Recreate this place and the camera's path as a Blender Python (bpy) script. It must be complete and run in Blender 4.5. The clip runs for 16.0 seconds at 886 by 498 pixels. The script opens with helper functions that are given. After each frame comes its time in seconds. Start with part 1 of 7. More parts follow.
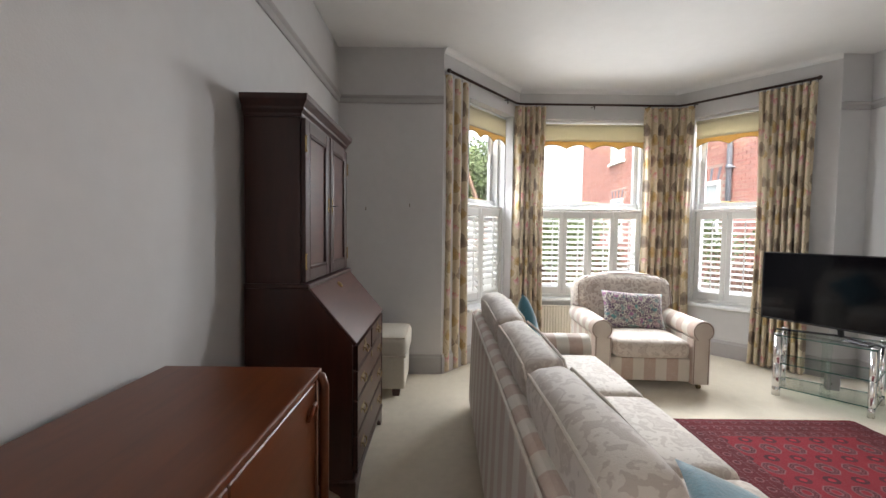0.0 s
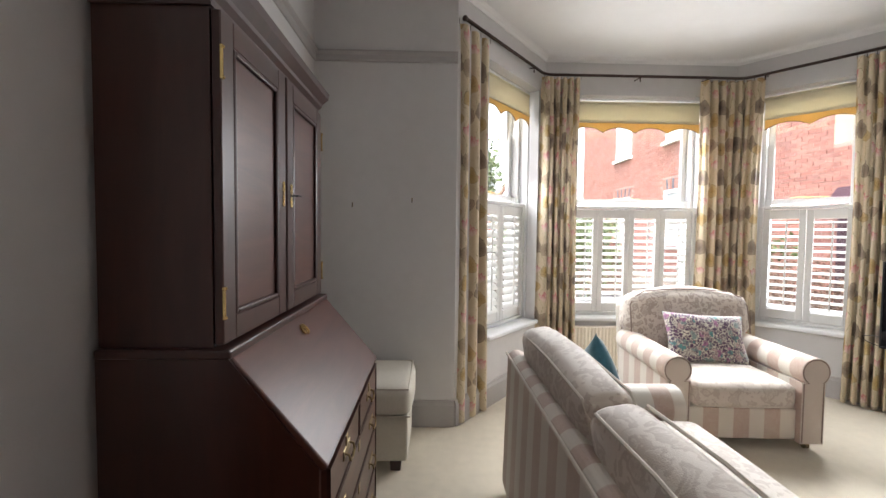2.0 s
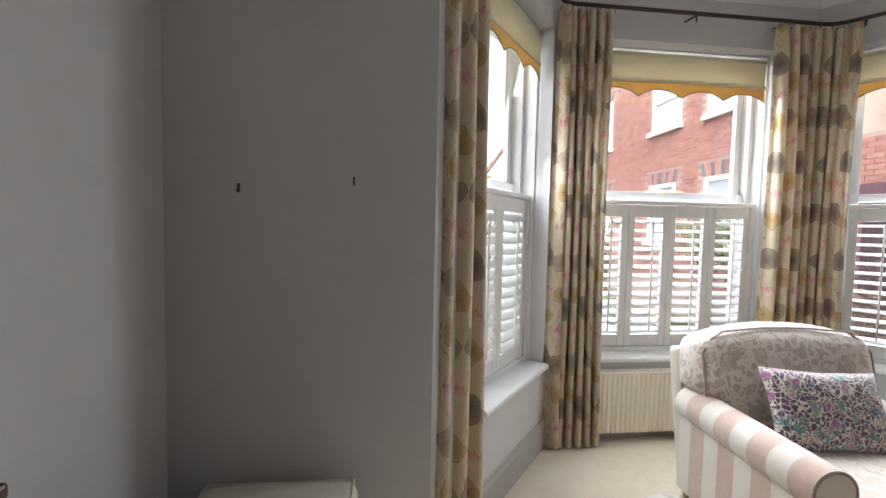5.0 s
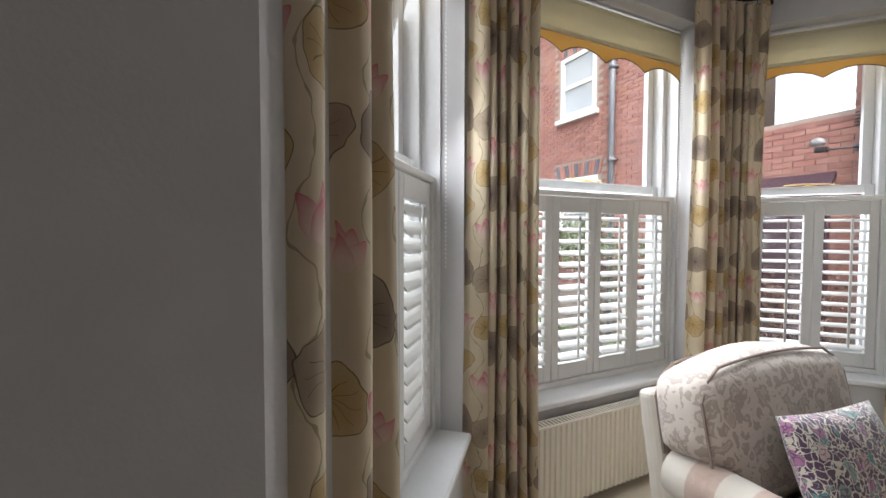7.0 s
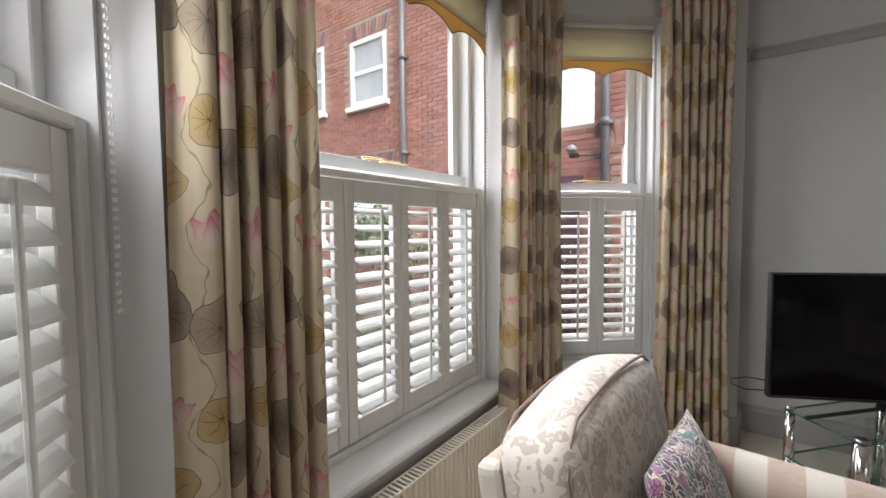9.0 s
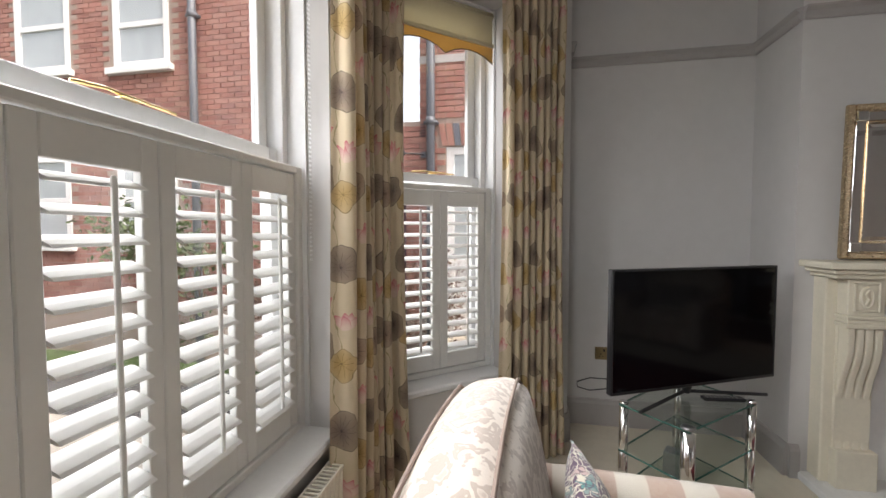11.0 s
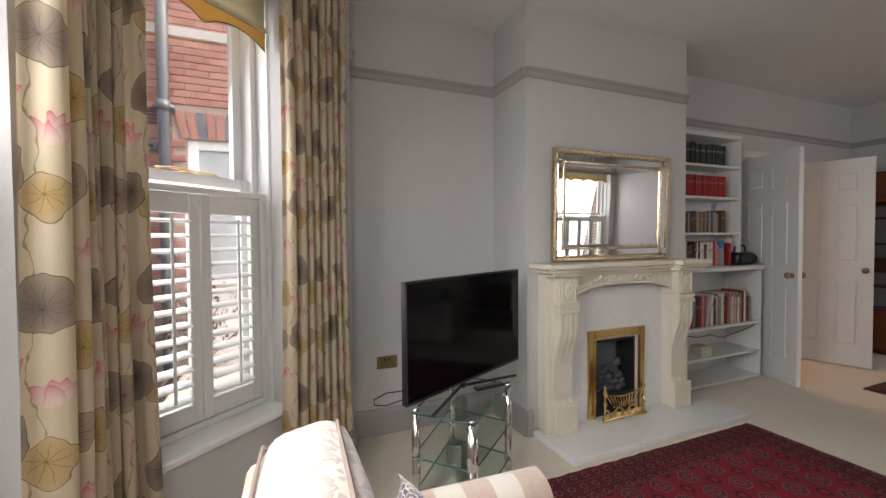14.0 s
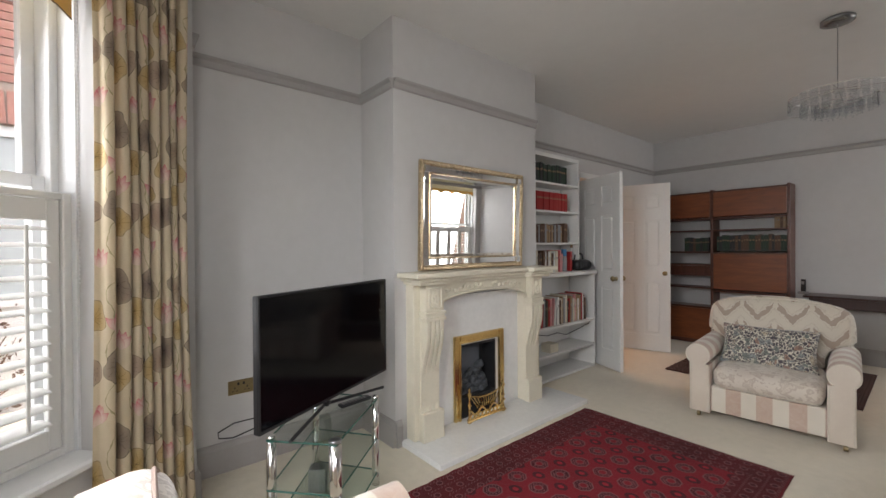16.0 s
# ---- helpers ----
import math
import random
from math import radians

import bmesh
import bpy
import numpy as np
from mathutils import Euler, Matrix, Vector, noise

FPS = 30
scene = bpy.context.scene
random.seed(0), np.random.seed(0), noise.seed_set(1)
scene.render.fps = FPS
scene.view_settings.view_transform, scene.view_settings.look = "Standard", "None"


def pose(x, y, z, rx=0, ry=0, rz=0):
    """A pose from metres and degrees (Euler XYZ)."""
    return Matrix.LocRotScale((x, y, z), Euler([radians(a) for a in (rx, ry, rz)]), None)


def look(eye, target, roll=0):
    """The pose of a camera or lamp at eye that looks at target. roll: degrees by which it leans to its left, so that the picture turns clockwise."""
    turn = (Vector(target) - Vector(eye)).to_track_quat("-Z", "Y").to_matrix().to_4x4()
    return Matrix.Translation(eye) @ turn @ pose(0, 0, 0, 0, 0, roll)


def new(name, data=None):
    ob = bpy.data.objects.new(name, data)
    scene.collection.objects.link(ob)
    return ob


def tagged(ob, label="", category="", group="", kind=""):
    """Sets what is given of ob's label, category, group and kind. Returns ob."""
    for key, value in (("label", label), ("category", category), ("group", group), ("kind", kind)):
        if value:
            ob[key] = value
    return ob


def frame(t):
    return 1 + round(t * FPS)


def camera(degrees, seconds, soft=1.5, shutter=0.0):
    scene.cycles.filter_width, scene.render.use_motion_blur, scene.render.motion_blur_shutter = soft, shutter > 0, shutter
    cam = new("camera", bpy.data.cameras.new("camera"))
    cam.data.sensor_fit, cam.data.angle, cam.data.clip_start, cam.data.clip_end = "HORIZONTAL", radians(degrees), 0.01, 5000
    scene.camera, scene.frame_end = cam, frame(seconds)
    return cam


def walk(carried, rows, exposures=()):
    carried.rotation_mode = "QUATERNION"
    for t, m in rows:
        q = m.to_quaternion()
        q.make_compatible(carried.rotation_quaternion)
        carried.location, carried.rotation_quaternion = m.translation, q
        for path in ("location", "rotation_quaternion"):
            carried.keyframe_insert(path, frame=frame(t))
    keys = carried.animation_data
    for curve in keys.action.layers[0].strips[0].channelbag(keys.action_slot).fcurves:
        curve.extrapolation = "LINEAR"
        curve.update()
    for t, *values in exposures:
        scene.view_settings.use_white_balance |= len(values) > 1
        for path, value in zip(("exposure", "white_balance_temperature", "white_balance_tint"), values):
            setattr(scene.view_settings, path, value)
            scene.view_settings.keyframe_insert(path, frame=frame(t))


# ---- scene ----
cam = camera(94.5, 16.0)
PATH = [
    (0, (0.053, -0.137, 1.337), (0.058, 1.861, 1.25), 0.7),
    (0.5, (-0.029, 0.119, 1.345), (-0.013, 2.118, 1.26), 0.6),
    (1, (-0.074, 0.34, 1.338), (-0.051, 2.339, 1.256), 0.6),
    (1.5, (-0.089, 0.589, 1.347), (-0.056, 2.588, 1.266), 0.6),
    (2, (-0.105, 0.844, 1.356), (-0.055, 2.841, 1.274), 0.6),
    (2.5, (-0.147, 1.12, 1.387), (-0.079, 3.117, 1.299), 0.6),
    (3, (-0.167, 1.355, 1.381), (-0.079, 3.351, 1.293), 0.6),
    (3.5, (-0.151, 1.585, 1.409), (-0.042, 3.58, 1.315), 0.6),
    (3.7, (-0.133, 1.657, 1.421), (-0.022, 3.652, 1.323), 0.4),
    (5.8, (-0.081, 2.528, 1.402), (0.347, 4.479, 1.297), 1.1),
    (6, (-0.083, 2.654, 1.401), (0.424, 4.586, 1.301), 0.7),
    (6.5, (-0.035, 2.889, 1.404), (0.643, 4.769, 1.307), 0.6),
    (7, (0.034, 3.124, 1.389), (0.906, 4.923, 1.316), 0.1),
    (7.5, (0.146, 3.301, 1.41), (1.225, 4.982, 1.317), -0.1),
    (8, (0.262, 3.456, 1.412), (1.551, 4.983, 1.325), -0.3),
    (8.5, (0.379, 3.565, 1.417), (1.854, 4.912, 1.317), -0.5),
    (9, (0.512, 3.667, 1.41), (2.128, 4.841, 1.308), -0.5),
    (11.3, (0.994, 3.969, 1.366), (2.974, 4.234, 1.28), -0.1),
    (11.5, (1.016, 3.978, 1.373), (3.005, 4.166, 1.287), -0.2),
    (12, (1.069, 4.035, 1.366), (3.068, 4.004, 1.294), -0.3),
    (12.5, (1.095, 4.075, 1.383), (3.079, 3.838, 1.31), -0.2),
    (13, (1.107, 4.105, 1.395), (3.058, 3.672, 1.323), -0.3),
    (13.5, (1.111, 4.115, 1.392), (3.016, 3.509, 1.335), -0.4),
    (14, (1.125, 4.116, 1.393), (2.971, 3.346, 1.341), -0.4),
    (14.5, (1.127, 4.105, 1.391), (2.904, 3.188, 1.348), -0.4),
    (15, (1.134, 4.093, 1.391), (2.834, 3.039, 1.359), -0.4),
    (15.5, (1.127, 4.07, 1.387), (2.746, 2.897, 1.37), -0.5),
    (16, (1.127, 4.051, 1.394), (2.662, 2.767, 1.383), -0.4),
]
walk(cam, [(t, look(eye, target, roll)) for t, eye, target, roll in PATH],
     exposures=[(0.0, 3.15, 6450, 11), (1.5, 3.28, 6500, 12), (3.7, 3.2, 6450, 12), (5.8, 2.56, 6250, 11), (6.5, 2.42, 6250, 11), (7.5, 2.32, 6400, 11), (9.0, 2.07, 6550, 12), (11.3, 2.0, 6800, 13), (12.0, 1.97, 6800, 14), (13.5, 2.17, 6850, 15), (16.0, 2.52, 6700, 12)])

# sky and light: bright overcast day outside
world = bpy.data.worlds.new("world")
scene.world = world
world.use_nodes = True
wn, wl = world.node_tree.nodes, world.node_tree.links
sky = wn.new("ShaderNodeTexSky")
sky.sky_type, sky.sun_disc = "NISHITA", False
sky.sun_elevation, sky.sun_rotation = radians(48), radians(200)
sky.air_density, sky.dust_density = 1.0, 4.0
desat = wn.new("ShaderNodeHueSaturation")
desat.inputs["Saturation"].default_value = 0.35
wl.new(sky.outputs[0], desat.inputs["Color"])
wl.new(desat.outputs[0], wn["Background"].inputs["Color"])
wn["Background"].inputs["Strength"].default_value = 0.12
SUN = new("sun", bpy.data.lights.new("sun", "SUN"))
SUN.data.energy, SUN.data.angle, SUN.data.color = 0.9, radians(12), (1, 0.95, 0.88)
SUN.matrix_world = look((0, 0, 20), (4.0, 11.0, 0))



def sky_lamp(at, towards, width, height, watts, degrees):
    """Skylight that comes in through a window's opening."""
    d = bpy.data.lights.new("sky_light", "AREA")
    d.shape, d.size, d.size_y, d.energy, d.color, d.spread = "RECTANGLE", width, height, watts, (0.93, 0.97, 1.0), radians(degrees)
    ob = new("sky_light", d)
    ob.matrix_world = look(at, towards)


# the daylight that the sky and the bright ground send through each window
for x, y, ox, oy, w, p in ((0.34, 4.66, 0.76, -0.65, 0.7, 2.6), (1.835, 5.20, 0, -1, 1.25, 7.4), (3.36, 4.66, -0.75, -0.66, 0.7, 4.0), (-1.42, -1.87, 1, 0, 1.2, 8.5)):
    sky_lamp((x, y, 1.6), (x + ox, y + oy, 1.6 - 0.25), w, 1.9, p, 150)
for x, y, ox, oy, w, p in ((0.62, 4.38, 0.76, -0.65, 0.5, 1.9), (1.835, 4.78, 0, -1, 1.1, 3.4), (3.07, 4.33, -0.75, -0.66, 0.5, 1.9)):
    sky_lamp((x, y, 2.0), (x + ox, y + oy, 2.0 - 0.6), w, 0.7, p, 125)


# ---- materials ----
def mat(name, color=(0.8, 0.8, 0.8), rough=0.6, metal=0.0, var=0.06, scale=6.0, bump=0.0, bscale=80.0, spec=None, sheen=0.0, uv=False, stretch=(1, 1, 1), coat=0.0):
    """A painted, wooden, cloth or metal surface: colour that varies at two scales, relief and gloss."""
    m = bpy.data.materials.new(name)
    m.use_nodes = True
    n, l = m.node_tree.nodes, m.node_tree.links
    b = n["Principled BSDF"]
    b.inputs["Metallic"].default_value = metal
    if spec is not None:
        b.inputs["Specular IOR Level"].default_value = spec
    b.inputs["Sheen Weight"].default_value = sheen
    b.inputs["Coat Weight"].default_value = coat
    tc, mp = n.new("ShaderNodeTexCoord"), n.new("ShaderNodeMapping")
    mp.inputs["Scale"].default_value = stretch
    l.new(tc.outputs["UV" if uv else "Object"], mp.inputs["Vector"])
    a, c = n.new("ShaderNodeTexNoise"), n.new("ShaderNodeTexNoise")
    a.inputs["Scale"].default_value, c.inputs["Scale"].default_value = scale, scale * 9
    a.inputs["Detail"].default_value, c.inputs["Detail"].default_value = 3, 4
    l.new(mp.outputs[0], a.inputs["Vector"]), l.new(mp.outputs[0], c.inputs["Vector"])
    s = n.new("ShaderNodeMath")
    s.operation = "ADD"
    l.new(a.outputs["Fac"], s.inputs[0]), l.new(c.outputs["Fac"], s.inputs[1])
    r = n.new("ShaderNodeMapRange")
    r.inputs["From Min"].default_value, r.inputs["From Max"].default_value = 0.7, 1.3
    r.inputs["To Min"].default_value, r.inputs["To Max"].default_value = 1 - var, 1 + var
    l.new(s.outputs[0], r.inputs["Value"])
    v = n.new("ShaderNodeVectorMath")
    v.operation = "SCALE"
    v.inputs[0].default_value = color
    l.new(r.outputs[0], v.inputs["Scale"])
    l.new(v.outputs[0], b.inputs["Base Color"])
    rr = n.new("ShaderNodeMapRange")
    rr.inputs["To Min"].default_value, rr.inputs["To Max"].default_value = max(rough - 0.07, 0.02), min(rough + 0.07, 1)
    l.new(c.outputs["Fac"], rr.inputs["Value"]), l.new(rr.outputs[0], b.inputs["Roughness"])
    if bump:
        t, bp = n.new("ShaderNodeTexNoise"), n.new("ShaderNodeBump")
        t.inputs["Scale"].default_value, t.inputs["Detail"].default_value = bscale, 3
        bp.inputs["Strength"].default_value, bp.inputs["Distance"].default_value = bump, 0.004
        l.new(mp.outputs[0], t.inputs["Vector"]), l.new(t.outputs["Fac"], bp.inputs["Height"]), l.new(bp.outputs[0], b.inputs["Normal"])
    return m


def ramp(n, l, source, stops, smooth=False):
    r = n.new("ShaderNodeValToRGB")
    r.color_ramp.interpolation = "LINEAR" if smooth else "CONSTANT"
    e = r.color_ramp.elements
    while len(e) < len(stops):
        e.new(0.5)
    for k, (p, c) in zip(e, stops):
        k.position, k.color = p, (*c, 1)
    l.new(source, r.inputs["Fac"])
    return r.outputs["Color"]


def mix(n, l, fac, a, b, kind="MIX"):
    x = n.new("ShaderNodeMix")
    x.data_type, x.blend_type = "RGBA", kind
    for sock, val in ((x.inputs["Factor"], fac), (x.inputs[6], a), (x.inputs[7], b)):
        if isinstance(val, (float, int)):
            sock.default_value = val
        elif isinstance(val, tuple):
            sock.default_value = (*val, 1)
        else:
            l.new(val, sock)
    return x.outputs[2]


def maths(n, l, op, a, b=0.0, c=0.0):
    x = n.new("ShaderNodeMath")
    x.operation = op
    for k, val in enumerate((a, b, c)):
        if isinstance(val, (float, int)):
            x.inputs[k].default_value = val
        else:
            l.new(val, x.inputs[k])
    return x.outputs[0]


def base(name, rough=0.7, sheen=0.0):
    m = bpy.data.materials.new(name)
    m.use_nodes = True
    n, l = m.node_tree.nodes, m.node_tree.links
    b = n["Principled BSDF"]
    b.inputs["Roughness"].default_value = rough
    b.inputs["Sheen Weight"].default_value = sheen
    return m, n, l, b


def wood(name, dark, light, rough=0.25, grain=(1, 12, 1), scale=3.0, coat=0.4):
    """Polished wood with grain along the axis whose grain value is small."""
    m, n, l, b = base(name, rough)
    tc, mp = n.new("ShaderNodeTexCoord"), n.new("ShaderNodeMapping")
    mp.inputs["Scale"].default_value = grain
    l.new(tc.outputs["Object"], mp.inputs["Vector"])
    a, c = n.new("ShaderNodeTexNoise"), n.new("ShaderNodeTexNoise")
    a.inputs["Scale"].default_value, a.inputs["Detail"].default_value, a.inputs["Distortion"].default_value = scale, 6, 1.2
    c.inputs["Scale"].default_value, c.inputs["Detail"].default_value = scale * 14, 3
    l.new(mp.outputs[0], a.inputs["Vector"]), l.new(mp.outputs[0], c.inputs["Vector"])
    k = ramp(n, l, a.outputs["Fac"], [(0.3, dark), (0.7, light)], True)
    k2 = mix(n, l, 0.14, k, ramp(n, l, c.outputs["Fac"], [(0.35, dark), (0.65, light)], True))
    l.new(k2, b.inputs["Base Color"])
    b.inputs["Coat Weight"].default_value, b.inputs["Coat Roughness"].default_value = coat, 0.12
    bp = n.new("ShaderNodeBump")
    bp.inputs["Strength"].default_value, bp.inputs["Distance"].default_value = 0.05, 0.001
    l.new(c.outputs["Fac"], bp.inputs["Height"]), l.new(bp.outputs[0], b.inputs["Normal"])
    return m


def glass(name, tint=(1, 1, 1), clear=0.93, edge=False):
    """Thin window glass: mostly clear, a weak mirror that grows towards grazing."""
    m, n, l, b = base(name, 0.0)
    g, t, x, f = n.new("ShaderNodeBsdfGlossy"), n.new("ShaderNodeBsdfTransparent"), n.new("ShaderNodeMixShader"), n.new("ShaderNodeLayerWeight")
    g.inputs["Roughness"].default_value = 0.01
    t.inputs["Color"].default_value = (*[clear * v for v in tint], 1)
    f.inputs["Blend"].default_value = 0.5
    k = maths(n, l, "ADD", maths(n, l, "MULTIPLY", maths(n, l, "POWER", f.outputs["Facing"], 5.0), 0.7), 0.03)
    l.new(k, x.inputs["Fac"]), l.new(t.outputs[0], x.inputs[1]), l.new(g.outputs[0], x.inputs[2])
    l.new(x.outputs[0], n["Material Output"].inputs["Surface"])
    return m


M = {}
M["wall"] = mat("wall_paint", (0.545, 0.535, 0.53), 0.75, var=0.03, scale=1.5, bump=0.12, bscale=160)
M["ceiling"] = mat("ceiling_paint", (0.76, 0.755, 0.74), 0.85, var=0.02, scale=1.2, bump=0.08, bscale=120)
M["trim"] = mat("trim_paint", (0.37, 0.35, 0.34), 0.5, var=0.03, scale=4)
M["white"] = mat("white_gloss_paint", (0.74, 0.745, 0.75), 0.35, var=0.03, scale=5)
M["shutter"] = mat("shutter_paint", (0.74, 0.74, 0.72), 0.4, var=0.02, scale=5)
M["door"] = mat("door_paint", (0.70, 0.695, 0.68), 0.4, var=0.03, scale=4)
M["carpet"] = mat("cream_carpet", (0.62, 0.55, 0.43), 0.98, var=0.07, scale=2.0, bump=0.7, bscale=420, sheen=0.3)
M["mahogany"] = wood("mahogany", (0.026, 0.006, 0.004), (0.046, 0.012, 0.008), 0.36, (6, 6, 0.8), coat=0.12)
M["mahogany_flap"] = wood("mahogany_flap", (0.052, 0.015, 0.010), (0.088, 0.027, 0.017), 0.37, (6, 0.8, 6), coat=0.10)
M["teak"] = wood("teak", (0.10, 0.024, 0.006), (0.145, 0.038, 0.010), 0.34, (7, 0.8, 7), coat=0.1)
M["unit_wood"] = wood("unit_wood", (0.15, 0.036, 0.009), (0.24, 0.066, 0.016), 0.4, (1, 7, 7), coat=0.15)
M["unit_dark"] = wood("unit_dark", (0.06, 0.016, 0.008), (0.11, 0.03, 0.014), 0.4, (7, 7, 1), coat=0.15)
M["brass"] = mat("brass", (0.74, 0.54, 0.24), 0.2, 1.0, var=0.1, scale=12)
M["dull_brass"] = mat("dull_brass", (0.32, 0.25, 0.14), 0.4, 1.0, var=0.1, scale=12)
M["chrome"] = mat("chrome", (0.80, 0.80, 0.80), 0.08, 1.0, var=0.02)
M["steel"] = mat("brushed_steel", (0.35, 0.35, 0.36), 0.3, 1.0, var=0.05)
M["iron"] = mat("black_iron", (0.02, 0.02, 0.022), 0.5, 0.2, var=0.2, scale=10)
M["bronze_rod"] = mat("bronze_rod", (0.055, 0.035, 0.028), 0.4, 0.6, var=0.1)
M["black_plastic"] = mat("black_plastic", (0.012, 0.012, 0.014), 0.3, var=0.1)
M["screen"] = mat("tv_screen", (0.003, 0.003, 0.004), 0.09, var=0.02, spec=0.22)
M["grey_screen"] = mat("fire_back", (0.085, 0.095, 0.11), 0.6, var=0.1)
M["glass"] = glass("window_glass")
M["green_glass"] = glass("shelf_glass", (0.95, 0.985, 0.97), 0.96)
M["crystal"] = glass("crystal", (0.98, 0.99, 1.0), 0.95)
M["glass_edge"] = mat("glass_edge", (0.05, 0.13, 0.11), 0.1, var=0.05)
M["mirror"] = mat("mirror", (0.86, 0.87, 0.87), 0.01, 1.0, var=0.0)
M["mirror"].node_tree.nodes["Principled BSDF"].inputs["Roughness"].default_value = 0.01
for _l in list(M["mirror"].node_tree.links):
    if _l.to_socket.name == "Roughness":
        M["mirror"].node_tree.links.remove(_l)
M["champagne"] = mat("champagne_gilt", (0.60, 0.47, 0.31), 0.26, 0.9, var=0.08, scale=10)
M["cream_stone"] = mat("cream_plaster", (0.70, 0.65, 0.53), 0.5, var=0.04, scale=6, bump=0.15, bscale=60)
M["marble"] = mat("white_marble", (0.74, 0.74, 0.73), 0.12, var=0.05, scale=3)
M["coal"] = mat("coal", (0.065, 0.07, 0.08), 0.8, var=0.3, scale=20, bump=0.6, bscale=60)
M["radiator"] = mat("radiator_enamel", (0.78, 0.73, 0.63), 0.35, var=0.02)
M["blind"] = mat("blind_cloth", (0.66, 0.62, 0.48), 0.85, var=0.03, bump=0.2, bscale=300)
M["valance"] = mat("valance_cloth", (0.60, 0.42, 0.17), 0.85, var=0.05, bump=0.2, bscale=300)
for _b, _t in (("blind", (0.66, 0.60, 0.44)), ("valance", (0.66, 0.46, 0.18))):
    _n, _l = M[_b].node_tree.nodes, M[_b].node_tree.links
    _tr, _x = _n.new("ShaderNodeBsdfTranslucent"), _n.new("ShaderNodeMixShader")
    _tr.inputs["Color"].default_value, _x.inputs["Fac"].default_value = (*_t, 1), 0.35
    _l.new(_n["Principled BSDF"].outputs[0], _x.inputs[1]), _l.new(_tr.outputs[0], _x.inputs[2]), _l.new(_x.outputs[0], _n["Material Output"].inputs["Surface"])
M["braid"] = mat("dark_braid", (0.12, 0.09, 0.06), 0.8)
M["cream_leather"] = mat("cream_cloth", (0.60, 0.56, 0.48), 0.75, var=0.05, bump=0.25, bscale=200)
M["teal"] = mat("teal_velvet", (0.035, 0.15, 0.20), 0.75, var=0.2, scale=9, bump=0.3, bscale=100, sheen=0.5)
M["piping"] = mat("piping", (0.27, 0.20, 0.17), 0.8)
M["cream_piping"] = mat("cream_piping", (0.62, 0.56, 0.48), 0.8)
M["lining"] = mat("curtain_lining", (0.60, 0.56, 0.48), 0.85, var=0.04)
M["slate"] = mat("slate", (0.10, 0.11, 0.13), 0.6, var=0.2, scale=3)
M["mortar"] = mat("mortar", (0.36, 0.29, 0.25), 0.95, var=0.1)
M["render_pink"] = mat("pink_render", (0.50, 0.30, 0.24), 0.9, var=0.08, scale=3)
M["render_band"] = mat("pale_band", (0.42, 0.40, 0.39), 0.8, var=0.1, scale=8)
M["road"] = mat("asphalt", (0.08, 0.08, 0.08), 0.9, var=0.15, bump=0.5, bscale=60)
M["gravel"] = mat("pale_gravel", (0.46, 0.43, 0.38), 0.95, var=0.2, scale=8, bump=0.8, bscale=50)
M["grass"] = mat("grass", (0.07, 0.11, 0.035), 0.95, var=0.3, scale=3, bump=0.8, bscale=60)
M["leaf"] = mat("leaf", (0.085, 0.12, 0.045), 0.6, var=0.4, scale=6)
M["twig"] = mat("twig", (0.14, 0.085, 0.06), 0.8, var=0.3)
M["purple"] = mat("purple_door", (0.05, 0.022, 0.032), 0.5)
M["grey_pipe"] = mat("grey_pipe", (0.11, 0.12, 0.14), 0.4)
M["pvc"] = mat("white_pvc", (0.78, 0.78, 0.78), 0.35)
M["far_glass"] = mat("far_window_glass", (0.42, 0.46, 0.48), 0.08, var=0.1)
M["chandelier_rose"] = mat("ceiling_rose", (0.25, 0.25, 0.25), 0.25, 0.8)


